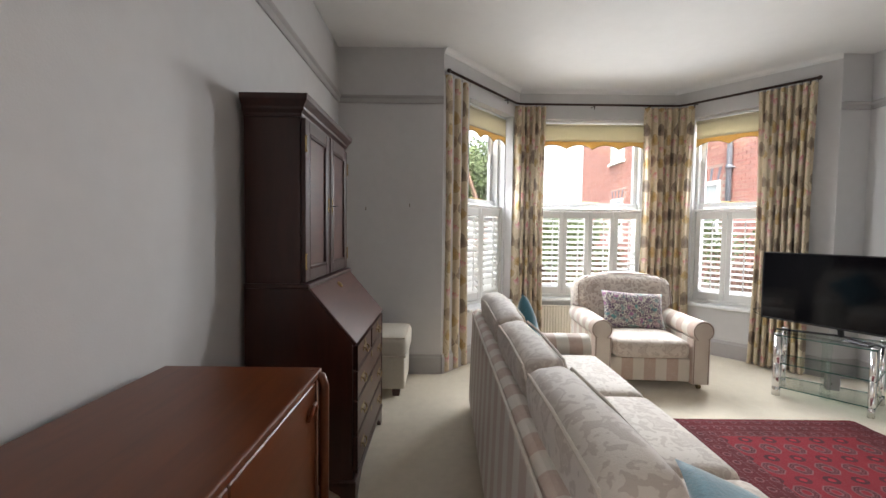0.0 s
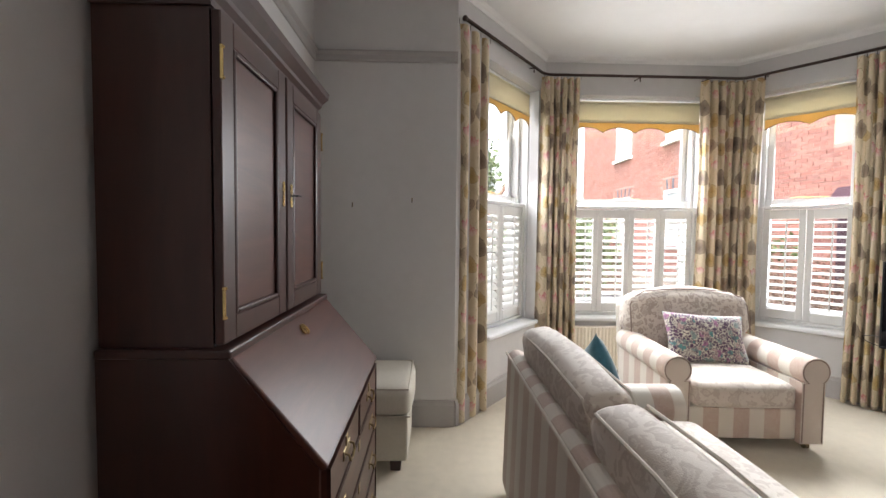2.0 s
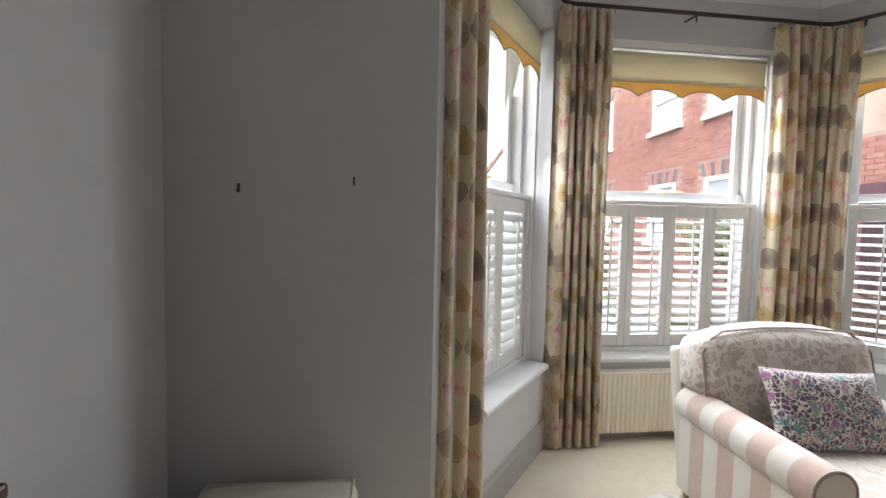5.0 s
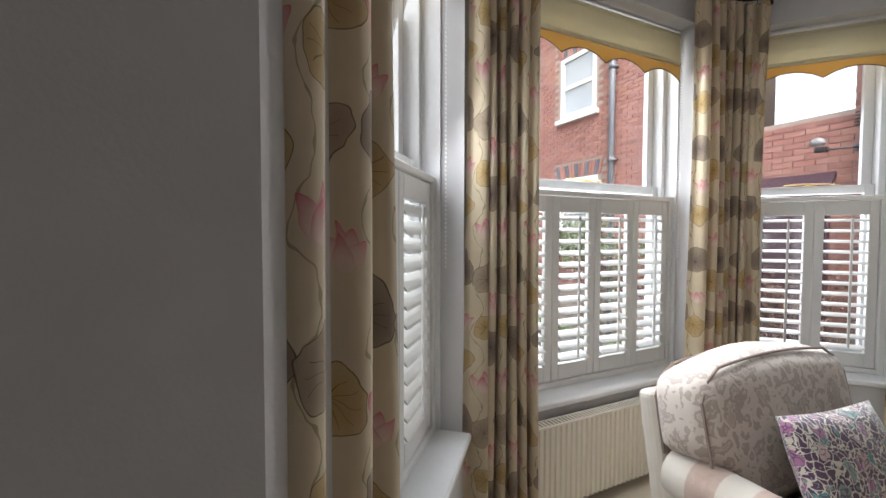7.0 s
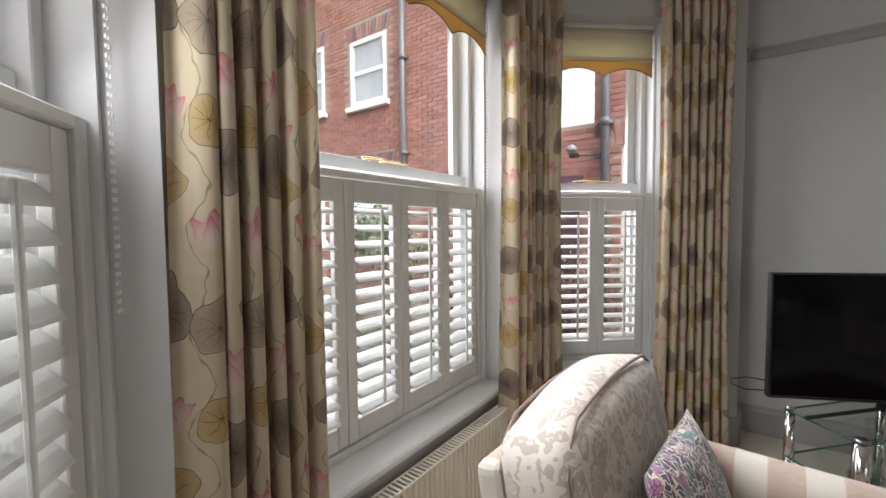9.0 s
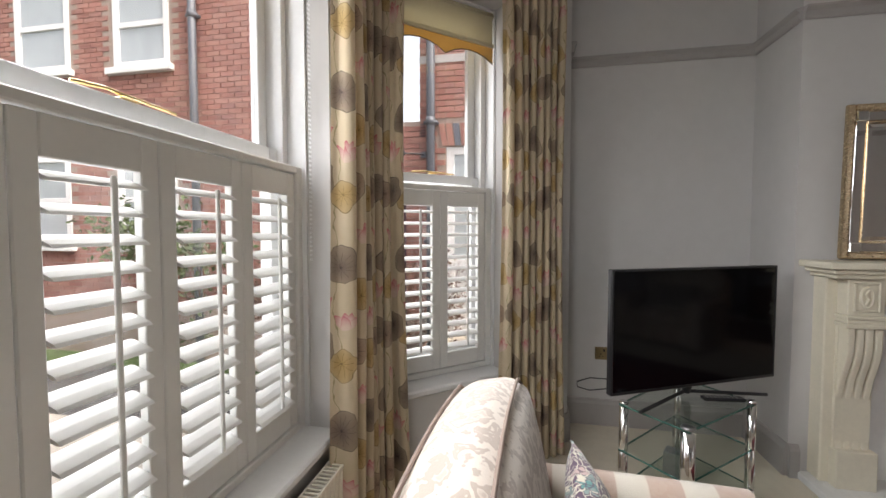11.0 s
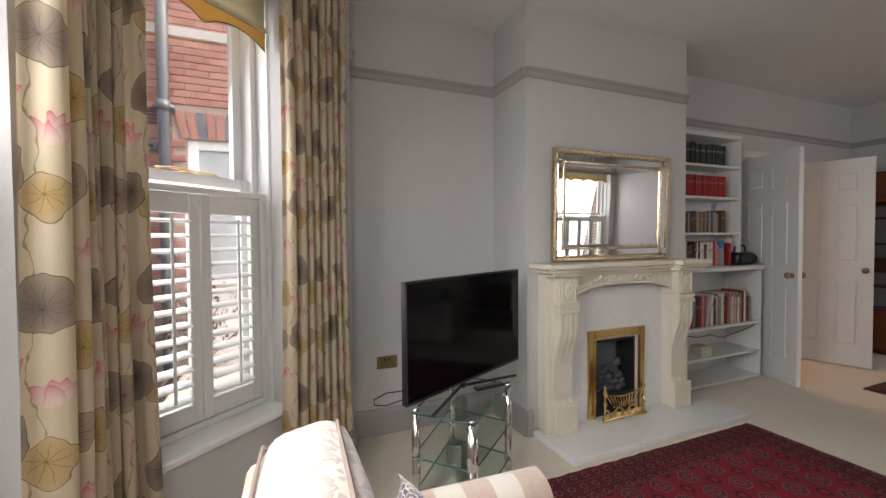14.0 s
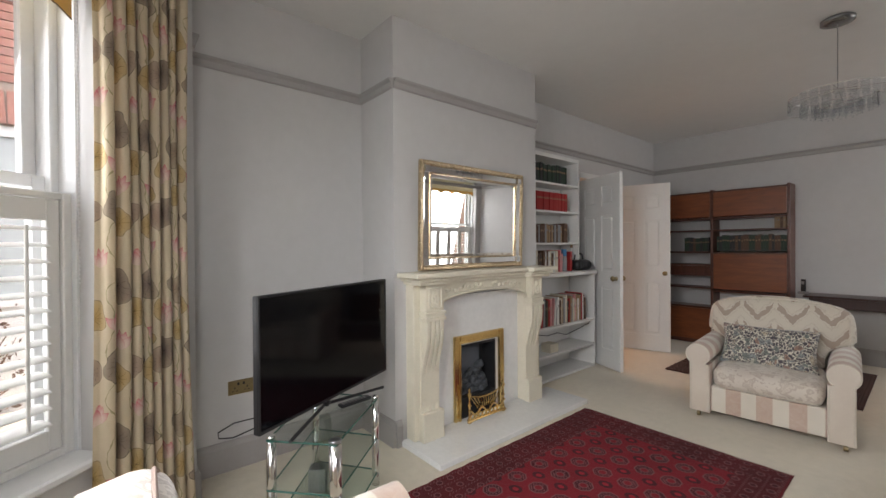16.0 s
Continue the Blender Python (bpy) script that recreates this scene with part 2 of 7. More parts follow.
def curtain_cloth():
    """Cream linen printed with veined lotus leaves, pink flowers and trailing stems, laid out in cloth metres (UV)."""
    m, n, l, b = base("floral_curtain", 0.85, 0.1)
    tc = n.new("ShaderNodeTexCoord")
    warp, ns = n.new("ShaderNodeMixRGB"), n.new("ShaderNodeTexNoise")
    ns.inputs["Scale"].default_value = 11
    l.new(tc.outputs["UV"], ns.inputs["Vector"])
    warp.blend_type = "LINEAR_LIGHT"
    warp.inputs["Fac"].default_value = 0.028
    l.new(tc.outputs["UV"], warp.inputs[1]), l.new(ns.outputs["Color"], warp.inputs[2])
    cloth, wide, high = (0.58, 0.48, 0.34), 0.46, 0.64
    col = mix(n, l, ramp(n, l, ns.outputs["Fac"], [(0.4, (0, 0, 0)), (0.6, (1, 1, 1))], True), cloth, (0.55, 0.46, 0.32))

    def local(u, v):
        """Place in the repeat, measured from a motif's middle: radius, angle from upright, x, y."""
        sub, wr, sep = n.new("ShaderNodeVectorMath"), n.new("ShaderNodeVectorMath"), n.new("ShaderNodeSeparateXYZ")
        sub.operation, wr.operation = "SUBTRACT", "WRAP"
        l.new(warp.outputs[0], sub.inputs[0])
        sub.inputs[1].default_value = (u, v, 0)
        wr.inputs[1].default_value, wr.inputs[2].default_value = (wide / 2, high / 2, 1), (-wide / 2, -high / 2, -1)
        l.new(sub.outputs[0], wr.inputs[0]), l.new(wr.outputs[0], sep.inputs[0])
        x, y = sep.outputs[0], sep.outputs[1]
        r = maths(n, l, "SQRT", maths(n, l, "ADD", maths(n, l, "MULTIPLY", x, x), maths(n, l, "MULTIPLY", y, y)))
        return r, maths(n, l, "ARCTAN2", x, y), x, y

    def leaf(col, u, v, radius, tone, lobes, veins, turn):
        r, ang, x, y = local(u, v)
        ang = maths(n, l, "ADD", ang, turn)
        edge = maths(n, l, "MULTIPLY_ADD", maths(n, l, "SINE", maths(n, l, "MULTIPLY", ang, lobes)), radius * 0.09, radius)
        inside = maths(n, l, "LESS_THAN", r, edge)
        shade = maths(n, l, "DIVIDE", r, radius)
        pale = mix(n, l, maths(n, l, "MULTIPLY", shade, 0.35), tone, cloth)
        col = mix(n, l, maths(n, l, "MULTIPLY", inside, 0.93), col, pale)
        line = maths(n, l, "LESS_THAN", maths(n, l, "ABSOLUTE", maths(n, l, "SUBTRACT", r, edge)), 0.0011)
        fork = maths(n, l, "MULTIPLY", maths(n, l, "ABSOLUTE", maths(n, l, "SINE", maths(n, l, "MULTIPLY", ang, veins))), r)
        vein = maths(n, l, "MULTIPLY", maths(n, l, "LESS_THAN", fork, 0.0030), maths(n, l, "LESS_THAN", shade, 0.78))
        return mix(n, l, maths(n, l, "MULTIPLY", maths(n, l, "MAXIMUM", vein, line), 0.8), col, tuple(c * 0.32 for c in tone))

    def flower(col, u, v, radius, tip):
        """A lotus: overlapping petals, deep pink at their tips and pale below."""
        for du, dv, turn, size in ((-0.05, 0.30, -0.1, 1.0), (0.35, 0.30, 0.3, 0.95), (-0.62, 0.05, -0.75, 1.0), (0.68, -0.02, 0.8, 0.95), (-0.12, -0.12, -0.1, 1.05)):
            r, ang, x, y = local(u + du * radius, v + dv * radius)
            c, s = math.cos(turn), math.sin(turn)
            a = maths(n, l, "ADD", maths(n, l, "MULTIPLY", x, c), maths(n, l, "MULTIPLY", y, -s))
            h = maths(n, l, "ADD", maths(n, l, "MULTIPLY", x, s), maths(n, l, "MULTIPLY", y, c))
            width = maths(n, l, "MULTIPLY_ADD", h, -0.35, 0.40 * radius * size)
            k = maths(n, l, "SQRT", maths(n, l, "ADD", maths(n, l, "POWER", maths(n, l, "DIVIDE", maths(n, l, "ABSOLUTE", a), width), 2.0), maths(n, l, "POWER", maths(n, l, "DIVIDE", maths(n, l, "ABSOLUTE", h), 0.72 * radius * size), 2.0)))
            inside = maths(n, l, "LESS_THAN", k, 1.0)
            up = maths(n, l, "MULTIPLY_ADD", h, 0.75 / radius, 0.22)
            up = maths(n, l, "MINIMUM", maths(n, l, "MAXIMUM", maths(n, l, "MULTIPLY_ADD", maths(n, l, "POWER", k, 5.0), 0.35, up), 0.0), 1.0)
            col = mix(n, l, maths(n, l, "MULTIPLY", inside, 0.96), col, mix(n, l, up, (0.64, 0.49, 0.42), tip))
        return col

    def stem(col, u, sway, phase, cycles):
        r, ang, x, y = local(u, 0.0)
        bend = maths(n, l, "SINE", maths(n, l, "MULTIPLY_ADD", y, 6.28318 * cycles / high, phase))
        d = maths(n, l, "ABSOLUTE", maths(n, l, "SUBTRACT", x, maths(n, l, "MULTIPLY", bend, sway)))
        bud = maths(n, l, "MULTIPLY", maths(n, l, "POWER", maths(n, l, "ABSOLUTE", maths(n, l, "SINE", maths(n, l, "MULTIPLY", y, 6.28318 * 5.0 / high))), 14.0), 0.0022)
        return mix(n, l, maths(n, l, "MULTIPLY", maths(n, l, "LESS_THAN", d, maths(n, l, "ADD", bud, 0.0013)), 0.8), col, (0.24, 0.21, 0.10))

    brown, gold, pink, rose = (0.115, 0.075, 0.062), (0.40, 0.26, 0.08), (0.50, 0.11, 0.13), (0.46, 0.09, 0.13)
    col = stem(col, 0.03, 0.022, 0.4, 3)
    col = stem(col, 0.15, 0.014, 2.2, 2)
    col = stem(col, 0.26, 0.022, 1.0, 3)
    col = stem(col, 0.38, 0.014, 0.3, 2)
    col = leaf(col, 0.17, 0.60, 0.072, brown, 3, 6.5, 0.3)
    col = leaf(col, 0.18, 0.22, 0.056, gold, 4, 4.5, 2.0)
    col = leaf(col, 0.07, 0.28, 0.070, brown, 5, 7.5, 0.8)
    col = leaf(col, 0.41, 0.48, 0.060, gold, 3, 5.5, 0.6)
    col = leaf(col, 0.38, 0.26, 0.060, (0.26, 0.17, 0.13), 3, 6.5, 1.3)
    col = leaf(col, 0.30, 0.56, 0.062, (0.27, 0.20, 0.14), 4, 5.5, 0.0)
    col = leaf(col, 0.30, 0.36, 0.050, gold, 3, 4.5, 1.0)
    col = flower(col, 0.07, 0.455, 0.050, pink)
    col = flower(col, 0.30, 0.13, 0.050, rose)
    col = flower(col, 0.19, 0.38, 0.042, rose)
    col = flower(col, 0.43, 0.08, 0.042, pink)
    l.new(col, b.inputs["Base Color"])
    tr, x = n.new("ShaderNodeBsdfTranslucent"), n.new("ShaderNodeMixShader")
    x.inputs["Fac"].default_value = 0.16
    l.new(col, tr.inputs["Color"]), l.new(b.outputs[0], x.inputs[1]), l.new(tr.outputs[0], x.inputs[2])
    l.new(x.outputs[0], n["Material Output"].inputs["Surface"])
    return m


def damask(name, ground, figure, striped=0.0, size=0.11, axis=0, stripes=((0.46, 0.31, 0.245), (0.66, 0.61, 0.53))):
    """Woven upholstery: leafy figures on a ground, or broad stripes with a faint figure."""
    m, n, l, b = base(name, 0.72, 0.35)
    tc, ns, v = n.new("ShaderNodeTexCoord"), n.new("ShaderNodeTexNoise"), n.new("ShaderNodeTexVoronoi")
    ns.inputs["Scale"].default_value, ns.inputs["Detail"].default_value = 14, 3
    l.new(tc.outputs["Object"], ns.inputs["Vector"])
    warp = n.new("ShaderNodeMixRGB")
    warp.blend_type = "LINEAR_LIGHT"
    warp.inputs["Fac"].default_value = 0.13
    l.new(tc.outputs["Object"], warp.inputs[1]), l.new(ns.outputs["Color"], warp.inputs[2])
    v.inputs["Scale"].default_value = 1 / size
    v.feature = "DISTANCE_TO_EDGE"
    l.new(warp.outputs[0], v.inputs["Vector"])
    fig = ramp(n, l, v.outputs["Distance"], [(0.0, (0, 0, 0)), (0.10, (0, 0, 0)), (0.13, (1, 1, 1)), (0.26, (1, 1, 1)), (0.29, (0.1, 0.1, 0.1)), (0.36, (0.8, 0.8, 0.8))], True)
    if striped:
        sp = n.new("ShaderNodeSeparateXYZ")
        l.new(tc.outputs["Object"], sp.inputs[0])
        k = maths(n, l, "FRACT", maths(n, l, "ADD", maths(n, l, "DIVIDE", sp.outputs[axis], striped), 50.25))
        st = ramp(n, l, k, [(0.0, (0, 0, 0)), (0.49, (0, 0, 0)), (0.52, (1, 1, 1)), (0.98, (1, 1, 1)), (1.0, (0, 0, 0))], True)
        col = mix(n, l, st, *stripes)
        col = mix(n, l, maths(n, l, "MULTIPLY", fig, 0.12), col, figure)
    else:
        col = mix(n, l, fig, ground, figure)
    big = n.new("ShaderNodeTexNoise")
    big.inputs["Scale"].default_value = 5
    l.new(tc.outputs["Object"], big.inputs["Vector"])
    col = mix(n, l, 0.25, col, ramp(n, l, big.outputs["Fac"], [(0.3, (0.45, 0.38, 0.31)), (0.7, (0.66, 0.61, 0.53))], True))
    l.new(col, b.inputs["Base Color"])
    bp, fine = n.new("ShaderNodeBump"), n.new("ShaderNodeTexNoise")
    fine.inputs["Scale"].default_value = 260
    l.new(tc.outputs["Object"], fine.inputs["Vector"])
    bp.inputs["Strength"].default_value, bp.inputs["Distance"].default_value = 0.3, 0.003
    l.new(fine.outputs["Fac"], bp.inputs["Height"]), l.new(bp.outputs[0], b.inputs["Normal"])
    return m


def chevron_damask():
    """Woven upholstery with broken brown chevrons of foliage on cream."""
    m, n, l, b = base("chevron_damask", 0.72, 0.35)
    tc, ns, sp = n.new("ShaderNodeTexCoord"), n.new("ShaderNodeTexNoise"), n.new("ShaderNodeSeparateXYZ")
    ns.inputs["Scale"].default_value, ns.inputs["Detail"].default_value = 26, 4
    l.new(tc.outputs["Object"], ns.inputs["Vector"]), l.new(tc.outputs["Object"], sp.inputs[0])
    zig = maths(n, l, "ABSOLUTE", maths(n, l, "SUBTRACT", maths(n, l, "FRACT", maths(n, l, "ADD", maths(n, l, "DIVIDE", sp.outputs[0], 0.23), 20.5)), 0.5))
    wob = maths(n, l, "MULTIPLY", ns.outputs["Fac"], 0.45)
    up = maths(n, l, "ADD", maths(n, l, "ADD", maths(n, l, "DIVIDE", sp.outputs[2], 0.17), maths(n, l, "MULTIPLY", zig, 1.5)), wob)
    band = maths(n, l, "ABSOLUTE", maths(n, l, "SUBTRACT", maths(n, l, "FRACT", up), 0.5))
    gap = maths(n, l, "GREATER_THAN", maths(n, l, "ADD", zig, maths(n, l, "MULTIPLY", ns.outputs["Fac"], 0.2)), 0.17)
    fig = maths(n, l, "MULTIPLY", maths(n, l, "LESS_THAN", band, 0.15), gap)
    ring = maths(n, l, "LESS_THAN", maths(n, l, "ABSOLUTE", maths(n, l, "SUBTRACT", band, 0.27)), 0.025)
    col = mix(n, l, maths(n, l, "MULTIPLY", fig, 0.85), (0.63, 0.57, 0.48), (0.36, 0.27, 0.21))
    col = mix(n, l, maths(n, l, "MULTIPLY", ring, 0.4), col, (0.44, 0.36, 0.29))
    l.new(col, b.inputs["Base Color"])
    bp, fine = n.new("ShaderNodeBump"), n.new("ShaderNodeTexNoise")
    fine.inputs["Scale"].default_value = 260
    l.new(tc.outputs["Object"], fine.inputs["Vector"])
    bp.inputs["Strength"].default_value, bp.inputs["Distance"].default_value = 0.3, 0.003
    l.new(fine.outputs["Fac"], bp.inputs["Height"]), l.new(bp.outputs[0], b.inputs["Normal"])
    return m


def flowered(name, ground, tones, size=0.055):
    """Densely flowered cushion cloth with curling pale stems."""
    m, n, l, b = base(name, 0.8, 0.3)
    tc, v, v2, ns = n.new("ShaderNodeTexCoord"), n.new("ShaderNodeTexVoronoi"), n.new("ShaderNodeTexVoronoi"), n.new("ShaderNodeTexNoise")
    ns.inputs["Scale"].default_value = 18
    l.new(tc.outputs["Object"], ns.inputs["Vector"])
    warp = n.new("ShaderNodeMixRGB")
    warp.blend_type = "LINEAR_LIGHT"
    warp.inputs["Fac"].default_value = 0.03
    l.new(tc.outputs["Object"], warp.inputs[1]), l.new(ns.outputs["Color"], warp.inputs[2])
    v.inputs["Scale"].default_value, v2.inputs["Scale"].default_value = 1 / size, 2.3 / size
    l.new(warp.outputs[0], v.inputs["Vector"]), l.new(warp.outputs[0], v2.inputs["Vector"])
    v2.feature = "DISTANCE_TO_EDGE"
    sp = n.new("ShaderNodeSeparateXYZ")
    l.new(v.outputs["Color"], sp.inputs[0])
    petals = maths(n, l, "LESS_THAN", maths(n, l, "ADD", v.outputs["Distance"], maths(n, l, "MULTIPLY", v2.outputs["Distance"], -0.6)), 0.33)
    line = maths(n, l, "LESS_THAN", v2.outputs["Distance"], 0.07)
    c = mix(n, l, line, ground, (0.62, 0.58, 0.48))
    c = mix(n, l, petals, c, ramp(n, l, sp.outputs[0], [(i / len(tones), t) for i, t in enumerate(tones)]))
    c = mix(n, l, maths(n, l, "MULTIPLY", maths(n, l, "MULTIPLY", line, petals), 0.8), c, ground)
    l.new(c, b.inputs["Base Color"])
    return m


def rug_cloth(name, half_x, half_y, field, dark, pale, pitch_x=0.20, pitch_y=0.27, border=0.26):
    """Knotted wool rug: rows of eight-sided medallions inside banded borders."""
    m, n, l, b = base(name, 0.98, 0.0)
    tc, sp, ns = n.new("ShaderNodeTexCoord"), n.new("ShaderNodeSeparateXYZ"), n.new("ShaderNodeTexNoise")
    l.new(tc.outputs["Object"], sp.inputs[0])
    ns.inputs["Scale"].default_value, ns.inputs["Detail"].default_value = 3.0, 6
    l.new(tc.outputs["Object"], ns.inputs["Vector"])
    x, y = sp.outputs[0], sp.outputs[1]

    def cell(v, p, off=0.0):
        return maths(n, l, "MULTIPLY", maths(n, l, "SUBTRACT", maths(n, l, "FRACT", maths(n, l, "ADD", maths(n, l, "DIVIDE", v, p), 50 + off)), 0.5), p)

    def octagon(u, w, a, c):
        au, aw = maths(n, l, "DIVIDE", maths(n, l, "ABSOLUTE", u), a), maths(n, l, "DIVIDE", maths(n, l, "ABSOLUTE", w), c)
        return maths(n, l, "MAXIMUM", maths(n, l, "MAXIMUM", au, aw), maths(n, l, "MULTIPLY", maths(n, l, "ADD", au, aw), 0.72))

    d = octagon(cell(x, pitch_x), cell(y, pitch_y), pitch_x * 0.36, pitch_y * 0.27)
    col = mix(n, l, maths(n, l, "LESS_THAN", d, 1.0), field, pale)
    col = mix(n, l, maths(n, l, "LESS_THAN", d, 0.86), col, dark)
    col = mix(n, l, maths(n, l, "LESS_THAN", d, 0.50), col, pale)
    col = mix(n, l, maths(n, l, "LESS_THAN", d, 0.36), col, field)
    rays = maths(n, l, "GREATER_THAN", maths(n, l, "SINE", maths(n, l, "MULTIPLY", maths(n, l, "ADD", x, y), 260)), 0.2)
    ring = maths(n, l, "MULTIPLY", maths(n, l, "LESS_THAN", maths(n, l, "ABSOLUTE", maths(n, l, "SUBTRACT", d, 0.68)), 0.08), rays)
    col = mix(n, l, ring, col, pale)
    d2 = octagon(cell(x, pitch_x, 0.5), cell(y, pitch_y, 0.5), pitch_x * 0.26, pitch_y * 0.16)
    col = mix(n, l, maths(n, l, "LESS_THAN", d2, 1.0), col, dark)
    col = mix(n, l, maths(n, l, "LESS_THAN", d2, 0.45), col, tuple(min(1, v * 1.6) for v in field))
    ex, ey = maths(n, l, "SUBTRACT", half_x, maths(n, l, "ABSOLUTE", x)), maths(n, l, "SUBTRACT", half_y, maths(n, l, "ABSOLUTE", y))
    e = maths(n, l, "MINIMUM", ex, ey)
    bord = maths(n, l, "LESS_THAN", e, border)
    q = octagon(cell(x, 0.085), cell(y, 0.085), 0.022, 0.022)
    bc = mix(n, l, maths(n, l, "LESS_THAN", q, 1.0), tuple(v * 0.20 for v in field), pale)
    bc = mix(n, l, maths(n, l, "LESS_THAN", q, 0.7), bc, dark)
    for at_, wd in ((0.02, 0.008), (0.09, 0.006), (0.17, 0.006), (border - 0.01, 0.008)):
        hit = maths(n, l, "LESS_THAN", maths(n, l, "ABSOLUTE", maths(n, l, "SUBTRACT", e, at_)), wd)
        hit = maths(n, l, "MULTIPLY", hit, rays)
        bc = mix(n, l, hit, bc, tuple(v * 0.7 for v in pale))
    bc = mix(n, l, maths(n, l, "LESS_THAN", e, 0.012), bc, tuple(v * 0.5 for v in field))
    col = mix(n, l, bord, col, bc)
    col = mix(n, l, 0.35, col, ramp(n, l, ns.outputs["Fac"], [(0.35, tuple(v * 0.5 for v in field)), (0.65, field)], True), "MIX")
    l.new(col, b.inputs["Base Color"])
    bp, fine = n.new("ShaderNodeBump"), n.new("ShaderNodeTexNoise")
    fine.inputs["Scale"].default_value = 300
    l.new(tc.outputs["Object"], fine.inputs["Vector"])
    bp.inputs["Strength"].default_value, bp.inputs["Distance"].default_value = 0.6, 0.004
    l.new(fine.outputs["Fac"], bp.inputs["Height"]), l.new(bp.outputs[0], b.inputs["Normal"])
    return m


def brick_cloth(name, tone):
    """The face of single bricks, each of its own shade."""
    m, n, l, b = base(name, 0.9)
    oi, tc, ns = n.new("ShaderNodeObjectInfo"), n.new("ShaderNodeTexCoord"), n.new("ShaderNodeTexNoise")
    g = n.new("ShaderNodeNewGeometry")
    ns.inputs["Scale"].default_value, ns.inputs["Detail"].default_value = 7, 6
    l.new(tc.outputs["Object"], ns.inputs["Vector"])
    k = maths(n, l, "FRACT", maths(n, l, "ADD", oi.outputs["Random"], g.outputs["Random Per Island"]))
    c = ramp(n, l, k, [(0.0, tuple(v * 0.75 for v in tone)), (0.4, tone), (0.8, (tone[0] * 1.15, tone[1] * 1.35, tone[2] * 1.35)), (1.0, (tone[0] * 0.8, tone[1] * 0.9, tone[2]))], True)
    c = mix(n, l, 0.3, c, ramp(n, l, ns.outputs["Fac"], [(0.35, tuple(v * 0.6 for v in tone)), (0.7, tuple(min(1, v * 1.5) for v in tone))], True))
    l.new(c, b.inputs["Base Color"])
    return m


M["curtain"] = curtain_cloth()
M["damask"] = damask("cream_damask", (0.62, 0.55, 0.48), (0.45, 0.37, 0.31), size=0.14)
M["damask_bold"] = damask("brown_leaf_damask", (0.64, 0.56, 0.49), (0.37, 0.29, 0.245), size=0.12)
M["damask_chevron"] = chevron_damask()
M["stripe_x"] = damask("striped_damask_x", None, (0.66, 0.60, 0.50), 0.19, axis=0)
M["stripe_y"] = damask("striped_damask_y", None, (0.66, 0.60, 0.50), 0.19, axis=1)
M["flowered"] = flowered("flowered_cushion", (0.09, 0.045, 0.09), [(0.36, 0.15, 0.27), (0.10, 0.28, 0.27), (0.50, 0.36, 0.34), (0.55, 0.50, 0.42), (0.22, 0.30, 0.28)])
M["tapestry"] = flowered("tapestry_cushion", (0.07, 0.06, 0.07), [(0.30, 0.18, 0.14), (0.24, 0.26, 0.25), (0.46, 0.38, 0.28), (0.17, 0.19, 0.17)], 0.06)
M["rug"] = rug_cloth("red_rug", 0.685, 0.925, (0.19, 0.004, 0.012), (0.014, 0.003, 0.007), (0.17, 0.085, 0.09), pitch_x=0.155, pitch_y=0.215, border=0.235)
M["rug2"] = rug_cloth("brown_rug", 0.78, 0.70, (0.10, 0.035, 0.03), (0.02, 0.01, 0.012), (0.22, 0.16, 0.13))
M["brick"] = brick_cloth("red_brick", (0.35, 0.165, 0.135))
M["blue_brick"] = brick_cloth("grey_brick", (0.13, 0.14, 0.17))
BOOK_TONES = {"red": (0.30, 0.012, 0.012), "green": (0.015, 0.035, 0.02), "brown": (0.09, 0.045, 0.025), "cream": (0.55, 0.50, 0.40), "white": (0.65, 0.65, 0.63), "black": (0.02, 0.02, 0.022),
              "blue": (0.05, 0.17, 0.33), "grey": (0.25, 0.25, 0.26), "orange": (0.45, 0.13, 0.05), "tan": (0.28, 0.18, 0.10), "pink": (0.5, 0.22, 0.22)}
for _k, _c in BOOK_TONES.items():
    M["book_" + _k] = mat("book_" + _k, _c, 0.6, var=0.12, scale=12)
M["paper"] = mat("paper", (0.62, 0.58, 0.48), 0.9, var=0.1, scale=60)

# ---- building helpers ----
def link_mesh(name, bm, material, parent=None, smooth=False):
    me = bpy.data.meshes.new(name)
    bm.normal_update()
    bm.to_mesh(me)
    bm.free()
    if material is not None:
        for mm in (material if isinstance(material, (list, tuple)) else [material]):
            me.materials.append(mm)
    if smooth:
        for p in me.polygons:
            p.use_smooth = True
    ob = new(name, me)
    if parent is not None:
        ob.parent = parent
    return ob


def part(name, bm, material, parent, label="", smooth=False):
    return tagged(link_mesh(name, bm, material, parent, smooth), label)


def empty(name, at=(0, 0, 0), rz=0.0, label="", category="", group=""):
    e = new(name)
    e.matrix_world = pose(*at, 0, 0, rz)
    e.empty_display_size = 0.1
    return tagged(e, label, category, group)


def box(bm, x0, y0, z0, x1, y1, z1, bevel=0.0, seg=1, m=None):
    """Adds a box between two corners, its edges rounded."""
    vs = [bm.verts.new((x, y, z)) for x in (x0, x1) for y in (y0, y1) for z in (z0, z1)]
    quads = [(0, 1, 3, 2), (4, 6, 7, 5), (0, 4, 5, 1), (2, 3, 7, 6), (0, 2, 6, 4), (1, 5, 7, 3)]
    fs = [bm.faces.new([vs[i] for i in q]) for q in quads]
    made = vs
    if bevel > 0:
        old = set(bm.verts) - set(vs)
        bmesh.ops.bevel(bm, geom=list({e for f in fs for e in f.edges}), offset=bevel, segments=seg, profile=0.5, affect="EDGES", clamp_overlap=True)
        made = [v for v in bm.verts if v not in old]
    if m is not None:
        bmesh.ops.transform(bm, matrix=m, verts=made)
    return made


